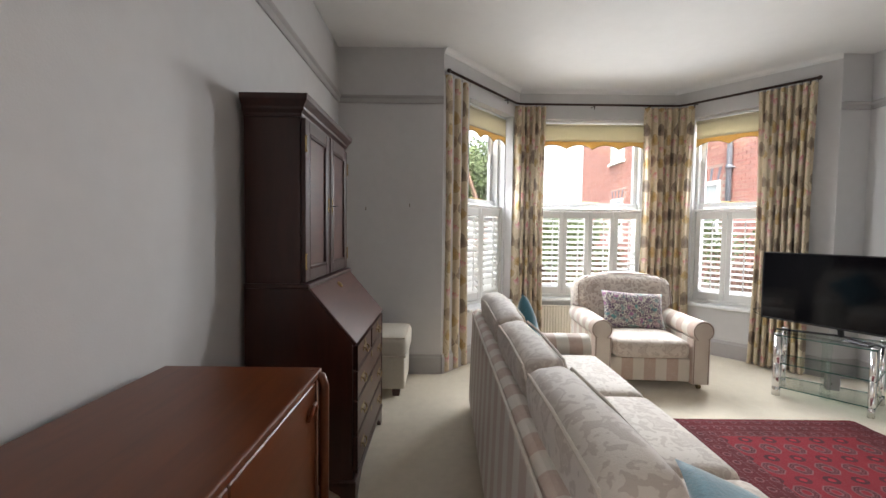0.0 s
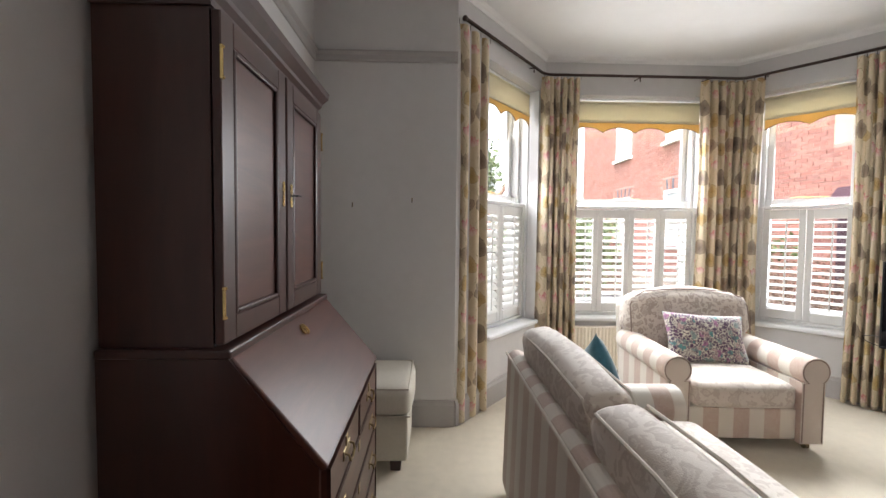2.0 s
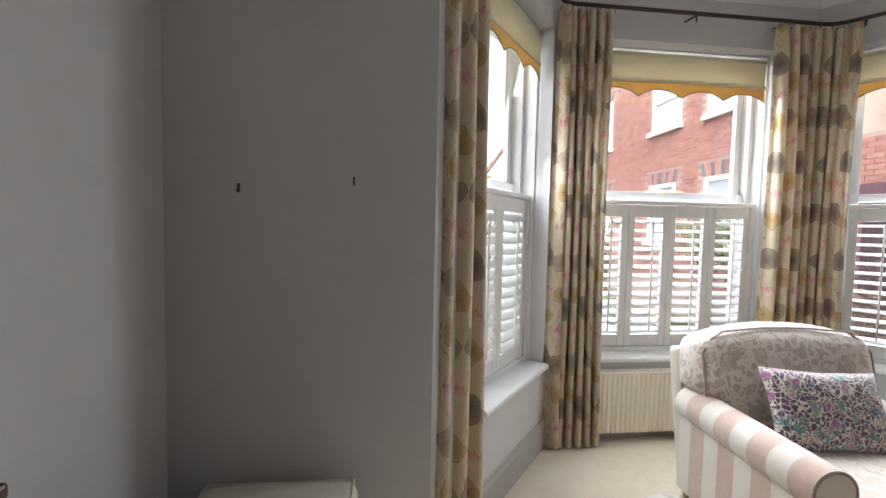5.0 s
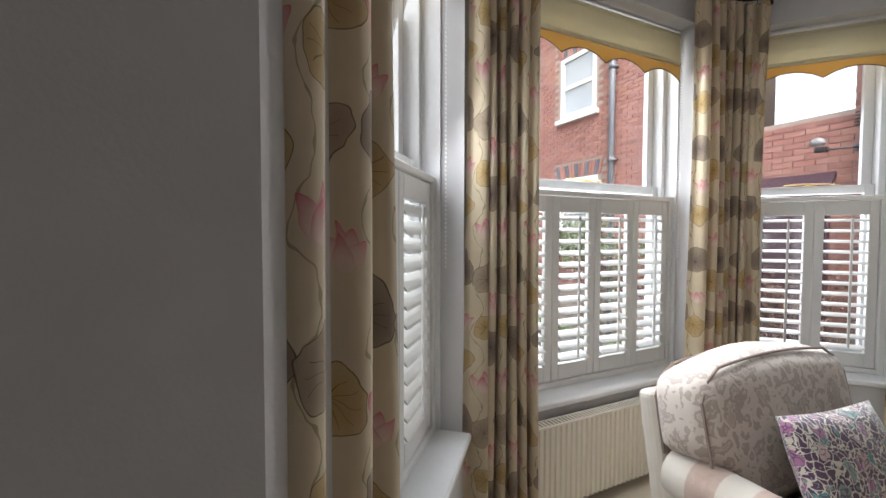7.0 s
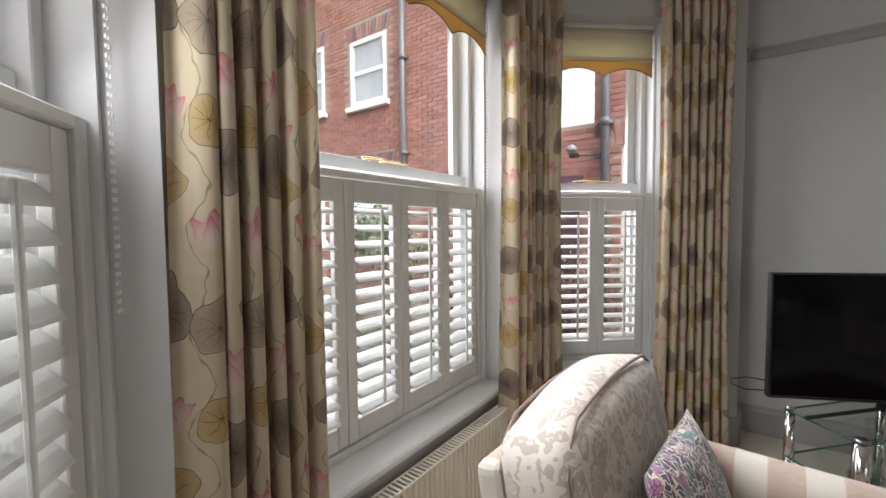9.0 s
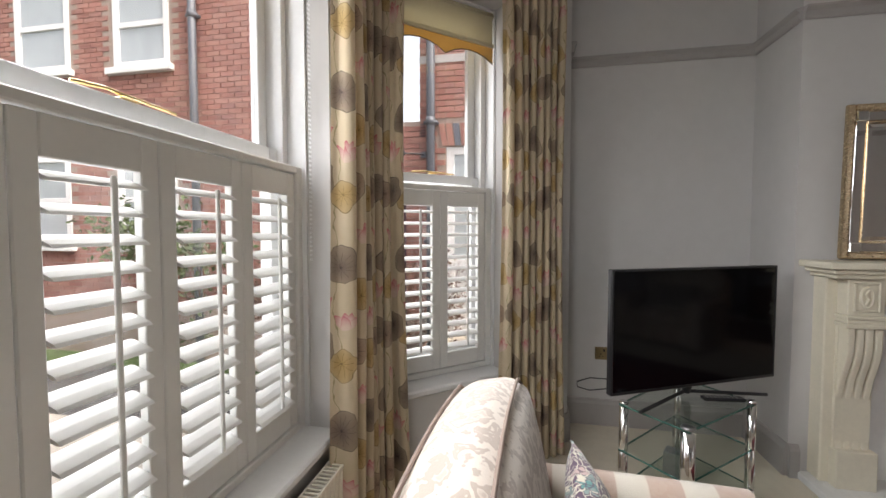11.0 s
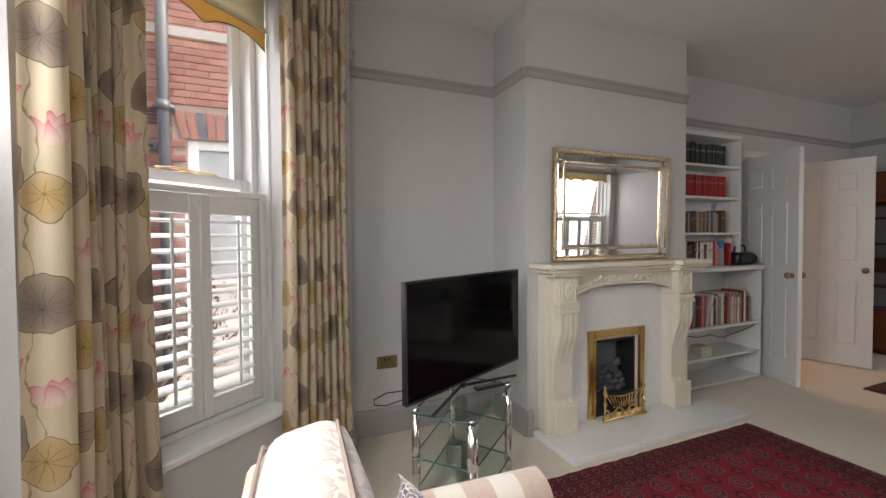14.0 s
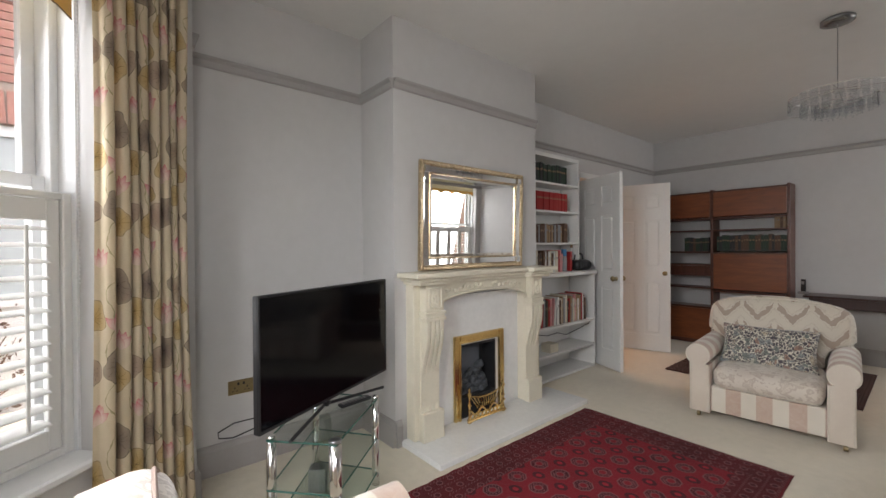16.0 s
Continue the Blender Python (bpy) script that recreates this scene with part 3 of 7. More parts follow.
def boxes(*rows, bevel=0.0, seg=1):
    bm = bmesh.new()
    for r in rows:
        box(bm, *r, bevel=bevel, seg=seg)
    bmesh.ops.recalc_face_normals(bm, faces=bm.faces)
    return bm


def tube(bm, pts, r, seg=10, cap=True):
    """A round bar along a list of points; r is one radius or one for each point."""
    pts = [Vector(p) for p in pts]
    rs = r if isinstance(r, (list, tuple)) else [r] * len(pts)
    rings = []
    up0 = None
    for i, p in enumerate(pts):
        d = (pts[min(i + 1, len(pts) - 1)] - pts[max(i - 1, 0)]).normalized()
        if up0 is None:
            up0 = Vector((0, 0, 1)) if abs(d.z) < 0.9 else Vector((1, 0, 0))
        a = d.cross(up0).normalized()
        b = d.cross(a).normalized()
        up0 = -b if (-b).dot(up0) > 0 else b
        a = d.cross(up0).normalized()
        rings.append([bm.verts.new(p + (a * math.cos(2 * math.pi * k / seg) + up0 * math.sin(2 * math.pi * k / seg)) * rs[i]) for k in range(seg)])
    for u, v in zip(rings, rings[1:]):
        for k in range(seg):
            bm.faces.new((u[k], u[(k + 1) % seg], v[(k + 1) % seg], v[k]))
    if cap:
        bm.faces.new(rings[0][::-1]), bm.faces.new(rings[-1])


def tubes(rows, r, seg=10):
    bm = bmesh.new()
    for pts in rows:
        tube(bm, pts, r, seg)
    bmesh.ops.recalc_face_normals(bm, faces=bm.faces)
    return bm


def prism(bm, outline, a, b, axis="x"):
    """A flat outline (two coordinates a point) carried from a to b along an axis."""
    def at(u, v, w):
        return {"x": (w, u, v), "y": (u, w, v), "z": (u, v, w)}[axis]
    r0, r1 = [bm.verts.new(at(u, v, a)) for u, v in outline], [bm.verts.new(at(u, v, b)) for u, v in outline]
    n = len(outline)
    for k in range(n):
        bm.faces.new((r0[k], r0[(k + 1) % n], r1[(k + 1) % n], r1[k]))
    f0, f1 = bm.faces.new(r0[::-1]), bm.faces.new(r1)
    bmesh.ops.recalc_face_normals(bm, faces=bm.faces)
    return f0, f1


def prisms(outline, a, b, axis="x", bevel=0.0, seg=2):
    bm = bmesh.new()
    prism(bm, outline, a, b, axis)
    if bevel:
        bmesh.ops.bevel(bm, geom=list(bm.edges), offset=bevel, segments=seg, profile=0.5, affect="EDGES", clamp_overlap=True)
    return bm


def lathe(profile, seg=20, at=(0, 0, 0)):
    """A turned body: (radius, height) rows."""
    bm = bmesh.new()
    rings = [[bm.verts.new((at[0] + r * math.cos(2 * math.pi * k / seg), at[1] + r * math.sin(2 * math.pi * k / seg), at[2] + z)) for k in range(seg)] for r, z in profile]
    for u, v in zip(rings, rings[1:]):
        for k in range(seg):
            bm.faces.new((u[k], u[(k + 1) % seg], v[(k + 1) % seg], v[k]))
    bm.faces.new(rings[0][::-1]), bm.faces.new(rings[-1])
    return bm


def cushion(bm, x0, y0, z0, x1, y1, z1, edge=0.05, puff=0.02, cuts=6, m=None, exp=None):
    """A stuffed block: edges rounded, faces bulging. Its longest sides lie along the axes."""
    before = set(bm.verts)
    box(bm, x0, y0, z0, x1, y1, z1, bevel=edge, seg=4)
    c = Vector(((x0 + x1) / 2, (y0 + y1) / 2, (z0 + z1) / 2))
    h = Vector((abs(x1 - x0) / 2, abs(y1 - y0) / 2, abs(z1 - z0) / 2))
    longs = list({e for v in bm.verts if v not in before for e in v.link_edges if e.calc_length() > 0.10})
    bmesh.ops.subdivide_edges(bm, edges=longs, cuts=cuts, use_grid_fill=True)
    made = [v for v in bm.verts if v not in before]
    for v in made:
        d = v.co - c
        u = [min(abs(d[i]) / h[i], 1) for i in range(3)]
        for i in range(3):
            j, k = (i + 1) % 3, (i + 2) % 3
            s = u[i] ** 3 * math.cos(u[j] * math.pi / 2) ** 0.7 * math.cos(u[k] * math.pi / 2) ** 0.7
            v.co[i] += math.copysign(puff * s, d[i])
    if m is not None:
        bmesh.ops.transform(bm, matrix=m, verts=made)
    return made


def wall_with_hole(bm, a, b, z0, z1, thick, holes):
    """A wall between the points a and b of the plan, its inner face on the line, its body to the left of a to b. holes: (from, to, bottom, top)."""
    a, b = Vector((*a, 0)), Vector((*b, 0))
    length = (b - a).length
    u = (b - a) / length
    n = Vector((-u.y, u.x, 0))
    m = Matrix.Translation(a) @ Matrix(((u.x, n.x, 0, 0), (u.y, n.y, 0, 0), (0, 0, 1, 0), (0, 0, 0, 1)))
    cuts = [0.0]
    for s0, s1, h0, h1 in holes:
        if s0 > cuts[-1]:
            box(bm, cuts[-1], 0, z0, s0, thick, z1, m=m)
        if h0 > z0:
            box(bm, s0, 0, z0, s1, thick, h0, m=m)
        if h1 < z1:
            box(bm, s0, 0, h1, s1, thick, z1, m=m)
        cuts.append(s1)
    if length > cuts[-1]:
        box(bm, cuts[-1], 0, z0, length, thick, z1, m=m)
    return m, length


def wall(name, a, b, z0=0.0, z1=3.0, thick=0.25, holes=(), material=None):
    bm = bmesh.new()
    wall_with_hole(bm, a, b, z0, z1, thick, holes)
    bmesh.ops.recalc_face_normals(bm, faces=bm.faces)
    return tagged(link_mesh(name, bm, material or M["wall"]), kind="structure")


def frame_of(a, b):
    """The place whose x runs from a to b on the plan and whose y leads outwards (left of a to b)."""
    a, b = Vector((*a, 0)), Vector((*b, 0))
    u = (b - a).normalized()
    return Matrix(((u.x, -u.y, 0, a.x), (u.y, u.x, 0, a.y), (0, 0, 1, 0), (0, 0, 0, 1)))


def strip(name, a, b, profile, material, end=(0, 0)):
    """A moulding along the wall line a to b; its profile (depth into the room, height)."""
    m = frame_of(a, b)
    length = (Vector(b) - Vector(a)).length
    bm = bmesh.new()
    prism(bm, [(-d, z) for d, z in profile], end[0], length + end[1], "x")
    bmesh.ops.transform(bm, matrix=m, verts=bm.verts)
    bmesh.ops.recalc_face_normals(bm, faces=bm.faces)
    return tagged(link_mesh(name, bm, material), kind="structure")


def pieces(name, rows, material, parent, label="", bevel=0.0, seg=1):
    """One part for each box."""
    return [part(name, boxes(r, bevel=bevel, seg=seg), material, parent, label) for r in rows]

# ---- the room ----
H = 3.0
W0, W1, N0, L1, R1, R0, NE = (-0.91, -2.70), (-0.91, 3.66), (0.053, 3.66), (0.94, 4.72), (2.767, 4.72), (3.694, 3.66), (3.97, 3.66)
BX, BY0, BY1 = 3.52, 0.91, 2.49      # chimney breast
SILL, HEAD, SHUT = 0.55, 2.66, 1.625  # window heights
wall("wall_west", W0, W1, holes=[(0.15, 1.50, SILL, HEAD)])
wall("wall_alcove", W1, N0)
LEN_L, LEN_C, LEN_R = (Vector(L1) - Vector(N0)).length, (Vector(R1) - Vector(L1)).length, (Vector(R0) - Vector(R1)).length
wall("wall_bay_west", N0, L1, holes=[(0.40, 1.25, SILL, HEAD)])
wall("wall_bay_middle", L1, R1, holes=[(0.225, 1.565, SILL, HEAD)])
wall("wall_bay_east", R1, R0, holes=[(0.17, 0.885, SILL, HEAD)])
wall("wall_bay_return", R0, NE)
wall("wall_east_alcove", NE, (3.97, BY1))
wall("wall_east", (3.97, BY0), (3.97, -2.70), holes=[(BY0 + 0.56, BY0 + 1.32, 0.0, 2.25)])
wall("wall_south", (3.97, -2.70), W0)
for nm, c in (("wall_pier", L1), ("wall_pier", R1)):
    bm = bmesh.new()
    s = 1 if c is R1 else -1
    prism(bm, [(c[0], c[1] + 0.001), (c[0], c[1] + 0.25), (c[0] + s * 0.18, c[1] + 0.17)], 0, H, "z")
    tagged(link_mesh(nm, bm, M["wall"]), kind="structure")
bm = bmesh.new()
FY0, FY1, FZ = 1.50, 1.90, 0.62
box(bm, BX, BY0, 0, 4.22, FY0, H), box(bm, BX, FY1, 0, 4.22, BY1, H), box(bm, BX, FY0, FZ, 4.22, FY1, H), box(bm, 3.85, FY0, 0, 4.22, FY1, FZ)
bmesh.ops.recalc_face_normals(bm, faces=bm.faces)
tagged(link_mesh("chimney_breast", bm, M["wall"]), kind="structure")
tagged(link_mesh("floor", boxes((-1.2, -2.95, -0.2, 6.2, 5.0, 0.0)), M["carpet"]), kind="structure")
tagged(link_mesh("ceiling", boxes((-1.2, -2.95, H, 4.25, 5.0, H + 0.2)), M["ceiling"]), kind="structure")
# the hall behind the open door
for r in ((4.22, -2.3, 0, 6.0, -2.1, 2.6), (4.22, 0.3, 0, 6.0, 0.5, 2.6), (6.0, -2.3, 0, 6.2, 0.5, 2.6)):
    tagged(link_mesh("wall_hall", boxes(r), M["door"]), kind="structure")
tagged(link_mesh("ceiling_hall", boxes((4.22, -2.3, 2.6, 6.2, 0.5, 2.75)), M["ceiling"]), kind="structure")

RAIL = [(0, 2.495), (0.012, 2.495), (0.018, 2.505), (0.018, 2.535), (0.034, 2.55), (0.034, 2.562), (0, 2.565)]
SKIRT = [(0, 0), (0.022, 0), (0.022, 0.15), (0.014, 0.165), (0.010, 0.18), (0, 0.185)]
COVE = [(0, 2.955), (0.008, 2.955), (0.014, 2.978), (0.03, 2.992), (0.045, 2.999), (0, 2.999)]
RUNS = [(W0, W1), (W1, N0), (NE, (3.97, BY1)), ((3.97, BY1), (BX, BY1)), ((BX, BY1), (BX, BY0)), ((BX, BY0), (3.97, BY0)), ((3.97, BY0), (3.97, -2.70)), ((3.97, -2.70), W0), (R0, NE)]
for a, b in RUNS:
    strip("picture_rail", a, b, RAIL, M["trim"])
for a, b in [(W0, W1), (W1, N0), (N0, L1), (L1, R1), (R1, R0), (R0, NE), (NE, (3.97, BY1)), ((3.97, BY1), (BX, BY1)), ((3.97, -1.35), (3.97, -2.70)), ((3.97, -2.70), W0)]:
    strip("baseboard", a, b, SKIRT, M["trim"])
strip("baseboard", (BX, BY1), (BX, 2.44), SKIRT, M["trim"])
for a, b in [(N0, L1), (L1, R1), (R1, R0)]:
    strip("cornice", a, b, COVE, M["ceiling"])


def scallop(width, drop=0.0, top=0.0):
    """The cut edge of a valance: a wavy lower outline with shallow arches."""
    pts = []
    n = max(2, round(width / 0.30))
    for i in range(n * 12 + 1):
        t = i / 12
        k = abs(math.sin(math.pi * t))
        pts.append((width * i / (n * 12), -0.035 + 0.050 * k ** 0.8))
    return pts


def window(name, a, b, s0, s1, panels, group, label, tilt=8):
    """A sash window with its lining, board, roller blind and half-height plantation shutters, set in the wall from a to b."""
    m = frame_of(a, b)
    e = new(name)
    e.matrix_world = m @ Matrix.Translation((s0, 0, 0))
    tagged(e, label, kind="structure")
    w = s1 - s0
    d = 0.28
    # reveal lining and board
    part("window_lining", boxes((-0.004, 0.10, SILL, 0.012, d, HEAD), (w - 0.012, 0.10, SILL, w + 0.004, d, HEAD), (0.012, 0.10, HEAD - 0.012, w - 0.012, d, HEAD + 0.004)), M["white"], e)
    part("window_sill", boxes((0.0, -0.035, SILL - 0.03, w, 0.175, SILL + 0.005), bevel=0.008), M["white"], e)
    # sashes
    fr = 0.05
    y0, y1 = 0.21, 0.25
    mid = 1.675
    part("window_frame", boxes((0.012, 0.18, SILL, 0.045, 0.29, HEAD - 0.012), (w - 0.045, 0.18, SILL, w - 0.012, 0.29, HEAD - 0.012), (0.045, 0.18, HEAD - 0.05, w - 0.045, 0.29, HEAD - 0.012), (0.045, 0.18, SILL, w - 0.045, 0.32, SILL + 0.05), bevel=0.003), M["white"], e)
    up = part("upper_sash", boxes((0.045, y1, mid - 0.03, 0.045 + fr, y1 + 0.035, HEAD - 0.05), (w - 0.045 - fr, y1, mid - 0.03, w - 0.045, y1 + 0.035, HEAD - 0.05), (0.045 + fr, y1, HEAD - 0.11, w - 0.045 - fr, y1 + 0.035, HEAD - 0.05), (0.045 + fr, y1, mid - 0.03, w - 0.045 - fr, y1 + 0.035, mid + 0.025), bevel=0.003), M["white"], e)
    lo = part("lower_sash", boxes((0.045, y0 - 0.005, SILL + 0.05, 0.045 + fr, y1 - 0.005, mid + 0.02), (w - 0.045 - fr, y0 - 0.005, SILL + 0.05, w - 0.045, y1 - 0.005, mid + 0.02), (0.045 + fr, y0 - 0.005, mid - 0.03, w - 0.045 - fr, y1 - 0.005, mid + 0.02), (0.045 + fr, y0 - 0.005, SILL + 0.05, w - 0.045 - fr, y1 - 0.005, SILL + 0.13), bevel=0.003), M["white"], e)
    for p, (za, zb, yy) in ((up, (mid + 0.025, HEAD - 0.11, y1 + 0.017)), (lo, (SILL + 0.13, mid - 0.03, y0 + 0.015))):
        g = part("pane", boxes((0.045 + fr, yy, za, w - 0.045 - fr, yy + 0.004, zb)), M["glass"], p, "clear window glass")
        g.visible_shadow = False
    cx = w * 0.5
    bm = boxes((cx - 0.025, y0 - 0.008, mid + 0.021, cx + 0.025, y1 - 0.008, mid + 0.027), bevel=0.002)
    tube(bm, [(cx - 0.13, y0 + 0.014, mid + 0.030), (cx - 0.06, y0 + 0.006, mid + 0.036), (cx, y0 + 0.008, mid + 0.034), (cx + 0.09, y0 + 0.002, mid + 0.030), (cx + 0.14, y0 + 0.0, mid + 0.027)], 0.0045, 8)
    part("sash_catch", bm, M["brass"], e, "long brass sash catch", True)
    # shutters on the inner side of the reveal
    ys0, ys1 = 0.13, 0.157
    part("shutter_frame", boxes((0.012, ys0 - 0.012, SILL + 0.005, 0.047, ys1, SHUT), (w - 0.047, ys0 - 0.012, SILL + 0.005, w - 0.012, ys1, SHUT), (0.047, ys0 - 0.012, SHUT - 0.028, w - 0.047, ys1, SHUT), (0.047, ys0 - 0.012, SILL + 0.005, w - 0.047, ys1, SILL + 0.035), bevel=0.004), M["shutter"], e)
    x0, x1 = 0.050, w - 0.050
    pw = (x1 - x0) / panels
    for i in range(panels):
        pa, pb = x0 + i * pw + 0.0015, x0 + (i + 1) * pw - 0.0015
        za, zb = SILL + 0.038, SHUT - 0.031
        st = 0.048
        ra, rb = za + 0.085, zb - 0.085
        pan = part("shutter_panel", boxes((pa, ys0, za, pa + st, ys1, zb), (pb - st, ys0, za, pb, ys1, zb), (pa + st, ys0, za, pb - st, ys1, ra), (pa + st, ys0, rb, pb - st, ys1, zb), bevel=0.003), M["shutter"], e)
        if i == 0:
            nl = 13
            me = None
        gap = (rb - ra) / nl
        for k in range(nl):
            if me is None:
                bm = bmesh.new()
                wd = pb - pa - 2 * st
                sec = [(0.037 * math.cos(u), 0.0055 * math.sin(u)) for u in [2 * math.pi * q / 8 for q in range(8)]]
                prism(bm, sec, 0.001, wd - 0.001, "x")
                lv = part("louvre", bm, M["shutter"], pan)
                me = lv.data
            else:
                lv = new("louvre", me)
                lv.parent = pan
            lv.location = (pa + st, (ys0 + ys1) / 2, ra + (k + 0.5) * gap)
            lv.rotation_euler = (radians(tilt), 0, 0)
        cx = (pa + pb) / 2 + 0.02
        part("tilt_rod", boxes((cx - 0.006, ys0 - 0.026, ra + 0.03, cx + 0.006, ys0 - 0.014, rb - 0.02), bevel=0.003), M["shutter"], pan)
    # roller blind with a scalloped valance
    yb = 0.10
    bm = tubes([[(0.03, yb, HEAD - 0.05), (w - 0.03, yb, HEAD - 0.05)]], 0.022, 14)
    roll = part("blind_roller", bm, M["blind"], e, "cream roller blind on its tube", True)
    part("blind_cloth", boxes((0.04, yb - 0.022, HEAD - 0.225, w - 0.04, yb - 0.0195, HEAD - 0.06)), M["blind"], e)
    part("blind_bar", boxes((0.035, yb - 0.032, HEAD - 0.238, w - 0.035, yb - 0.014, HEAD - 0.214), bevel=0.004, seg=2), M["blind"], e)
    edge = scallop(w - 0.08)
    zc = HEAD - 0.295
    bm = bmesh.new()
    prism(bm, [(0.04 + u, zc + v) for u, v in edge] + [(w - 0.04, HEAD - 0.232), (0.04, HEAD - 0.232)], yb - 0.026, yb - 0.022, "y")
    part("blind_valance", bm, M["valance"], e, "ochre scalloped blind edge")
    part("valance_braid", tubes([[(0.04 + u, yb - 0.027, zc + v) for u, v in edge[::2]]], 0.003, 5), M["braid"], e)
    ch = bmesh.new()
    for k in range(70):
        for xx in (w - 0.022, w - 0.032):
            box(ch, xx - 0.0018, yb - 0.03, 1.25 + k * 0.018, xx + 0.0018, yb - 0.026, 1.25 + k * 0.018 + 0.008)
    tagged(part("blind_chain", ch, M["white"], e), kind="stuff")
    return e


window("window_bay_west", N0, L1, 0.40, 1.25, 2, "", "white sash window with half-height shutters and an ochre-edged blind", 46)
window("window_bay_middle", L1, R1, 0.225, 1.565, 4, "", "wide white sash window with four half-height shutters and a raised blind", 20)
window("window_bay_east", R1, R0, 0.17, 0.885, 2, "", "white sash window with half-height shutters, overlooking a brick house", 12)
window("window_west", W0, W1, 0.15, 1.50, 4, "", "white sash window with four half-height shutters at the back of the room")

hall = bpy.data.lights.new("hall_lamp", "POINT")
hall.energy, hall.color, hall.shadow_soft_size = 7, (1.0, 0.50, 0.24), 0.12
new("hall_lamp", hall).location = (5.1, -0.95, 2.3)


def panelled_door(name, hinge, rz, label, width=0.76, height=2.2, swing=1, thick=0.04):
    """A six-panelled door leaf; its hinge edge stands at the origin and the leaf runs along x."""
    e = empty(name, hinge, rz, label, "door")
    st, rows = 0.10, ((0.22, 0.93), (1.10, 1.74), (1.85, 2.07))
    bm = bmesh.new()
    box(bm, 0, 0, 0.01, st, thick, height), box(bm, width - st, 0, 0.01, width, thick, height)
    for a, b in rows:
        box(bm, width / 2 - 0.05, 0.001, a, width / 2 + 0.05, thick - 0.001, b)
    z = 0.01
    for a, b in rows + ((height, 0),):
        box(bm, st, 0, z, width - st, thick, a)
        z = b
    bmesh.ops.remove_doubles(bm, verts=bm.verts, dist=0.0001)
    bmesh.ops.recalc_face_normals(bm, faces=bm.faces)
    part("door_frame", bm, M["door"], e)
    for a, b in rows:
        for x0, x1 in ((st, width / 2 - 0.05), (width / 2 + 0.05, width - st)):
            bm = boxes((x0, 0.012, a, x1, thick - 0.012, b))
            box(bm, x0 + 0.03, 0.004, a + 0.03, x1 - 0.03, thick - 0.004, b - 0.03, bevel=0.007)
            part("door_panel", bm, M["door"], e)
    for s in (-1, 1):
        y = -0.001 if s < 0 else thick + 0.001
        bm = lathe([(0.024, 0), (0.024, 0.004), (0.009, 0.008), (0.009, 0.03), (0.026, 0.038), (0.030, 0.052), (0.022, 0.064), (0.004, 0.068)], 16)
        bmesh.ops.transform(bm, matrix=Matrix.Translation((width - 0.055, y, 1.03)) @ Matrix.Rotation(radians(90 if s < 0 else -90), 4, "X"), verts=bm.verts)
        part("door_handle", bm, M["dull_brass"], e, "brass door knob", True)
    return e


panelled_door("cupboard_door", (3.955, -0.54, 0), 180 - 22, "white six-panelled cupboard door standing open beside the bookshelves", width=0.70)
panelled_door("room_door", (3.96, -1.36, 0), 180 + 17, "cream six-panelled door standing open, warmly lit from the hall", width=0.70)
bm = boxes((3.955, -0.56, 0, 3.985, -0.49, 2.32), (3.955, -1.42, 0, 3.985, -1.32, 2.32), (3.955, -1.42, 2.25, 3.985, -0.49, 2.32), bevel=0.004)
tagged(link_mesh("door_trim", bm, M["door"]), kind="structure")


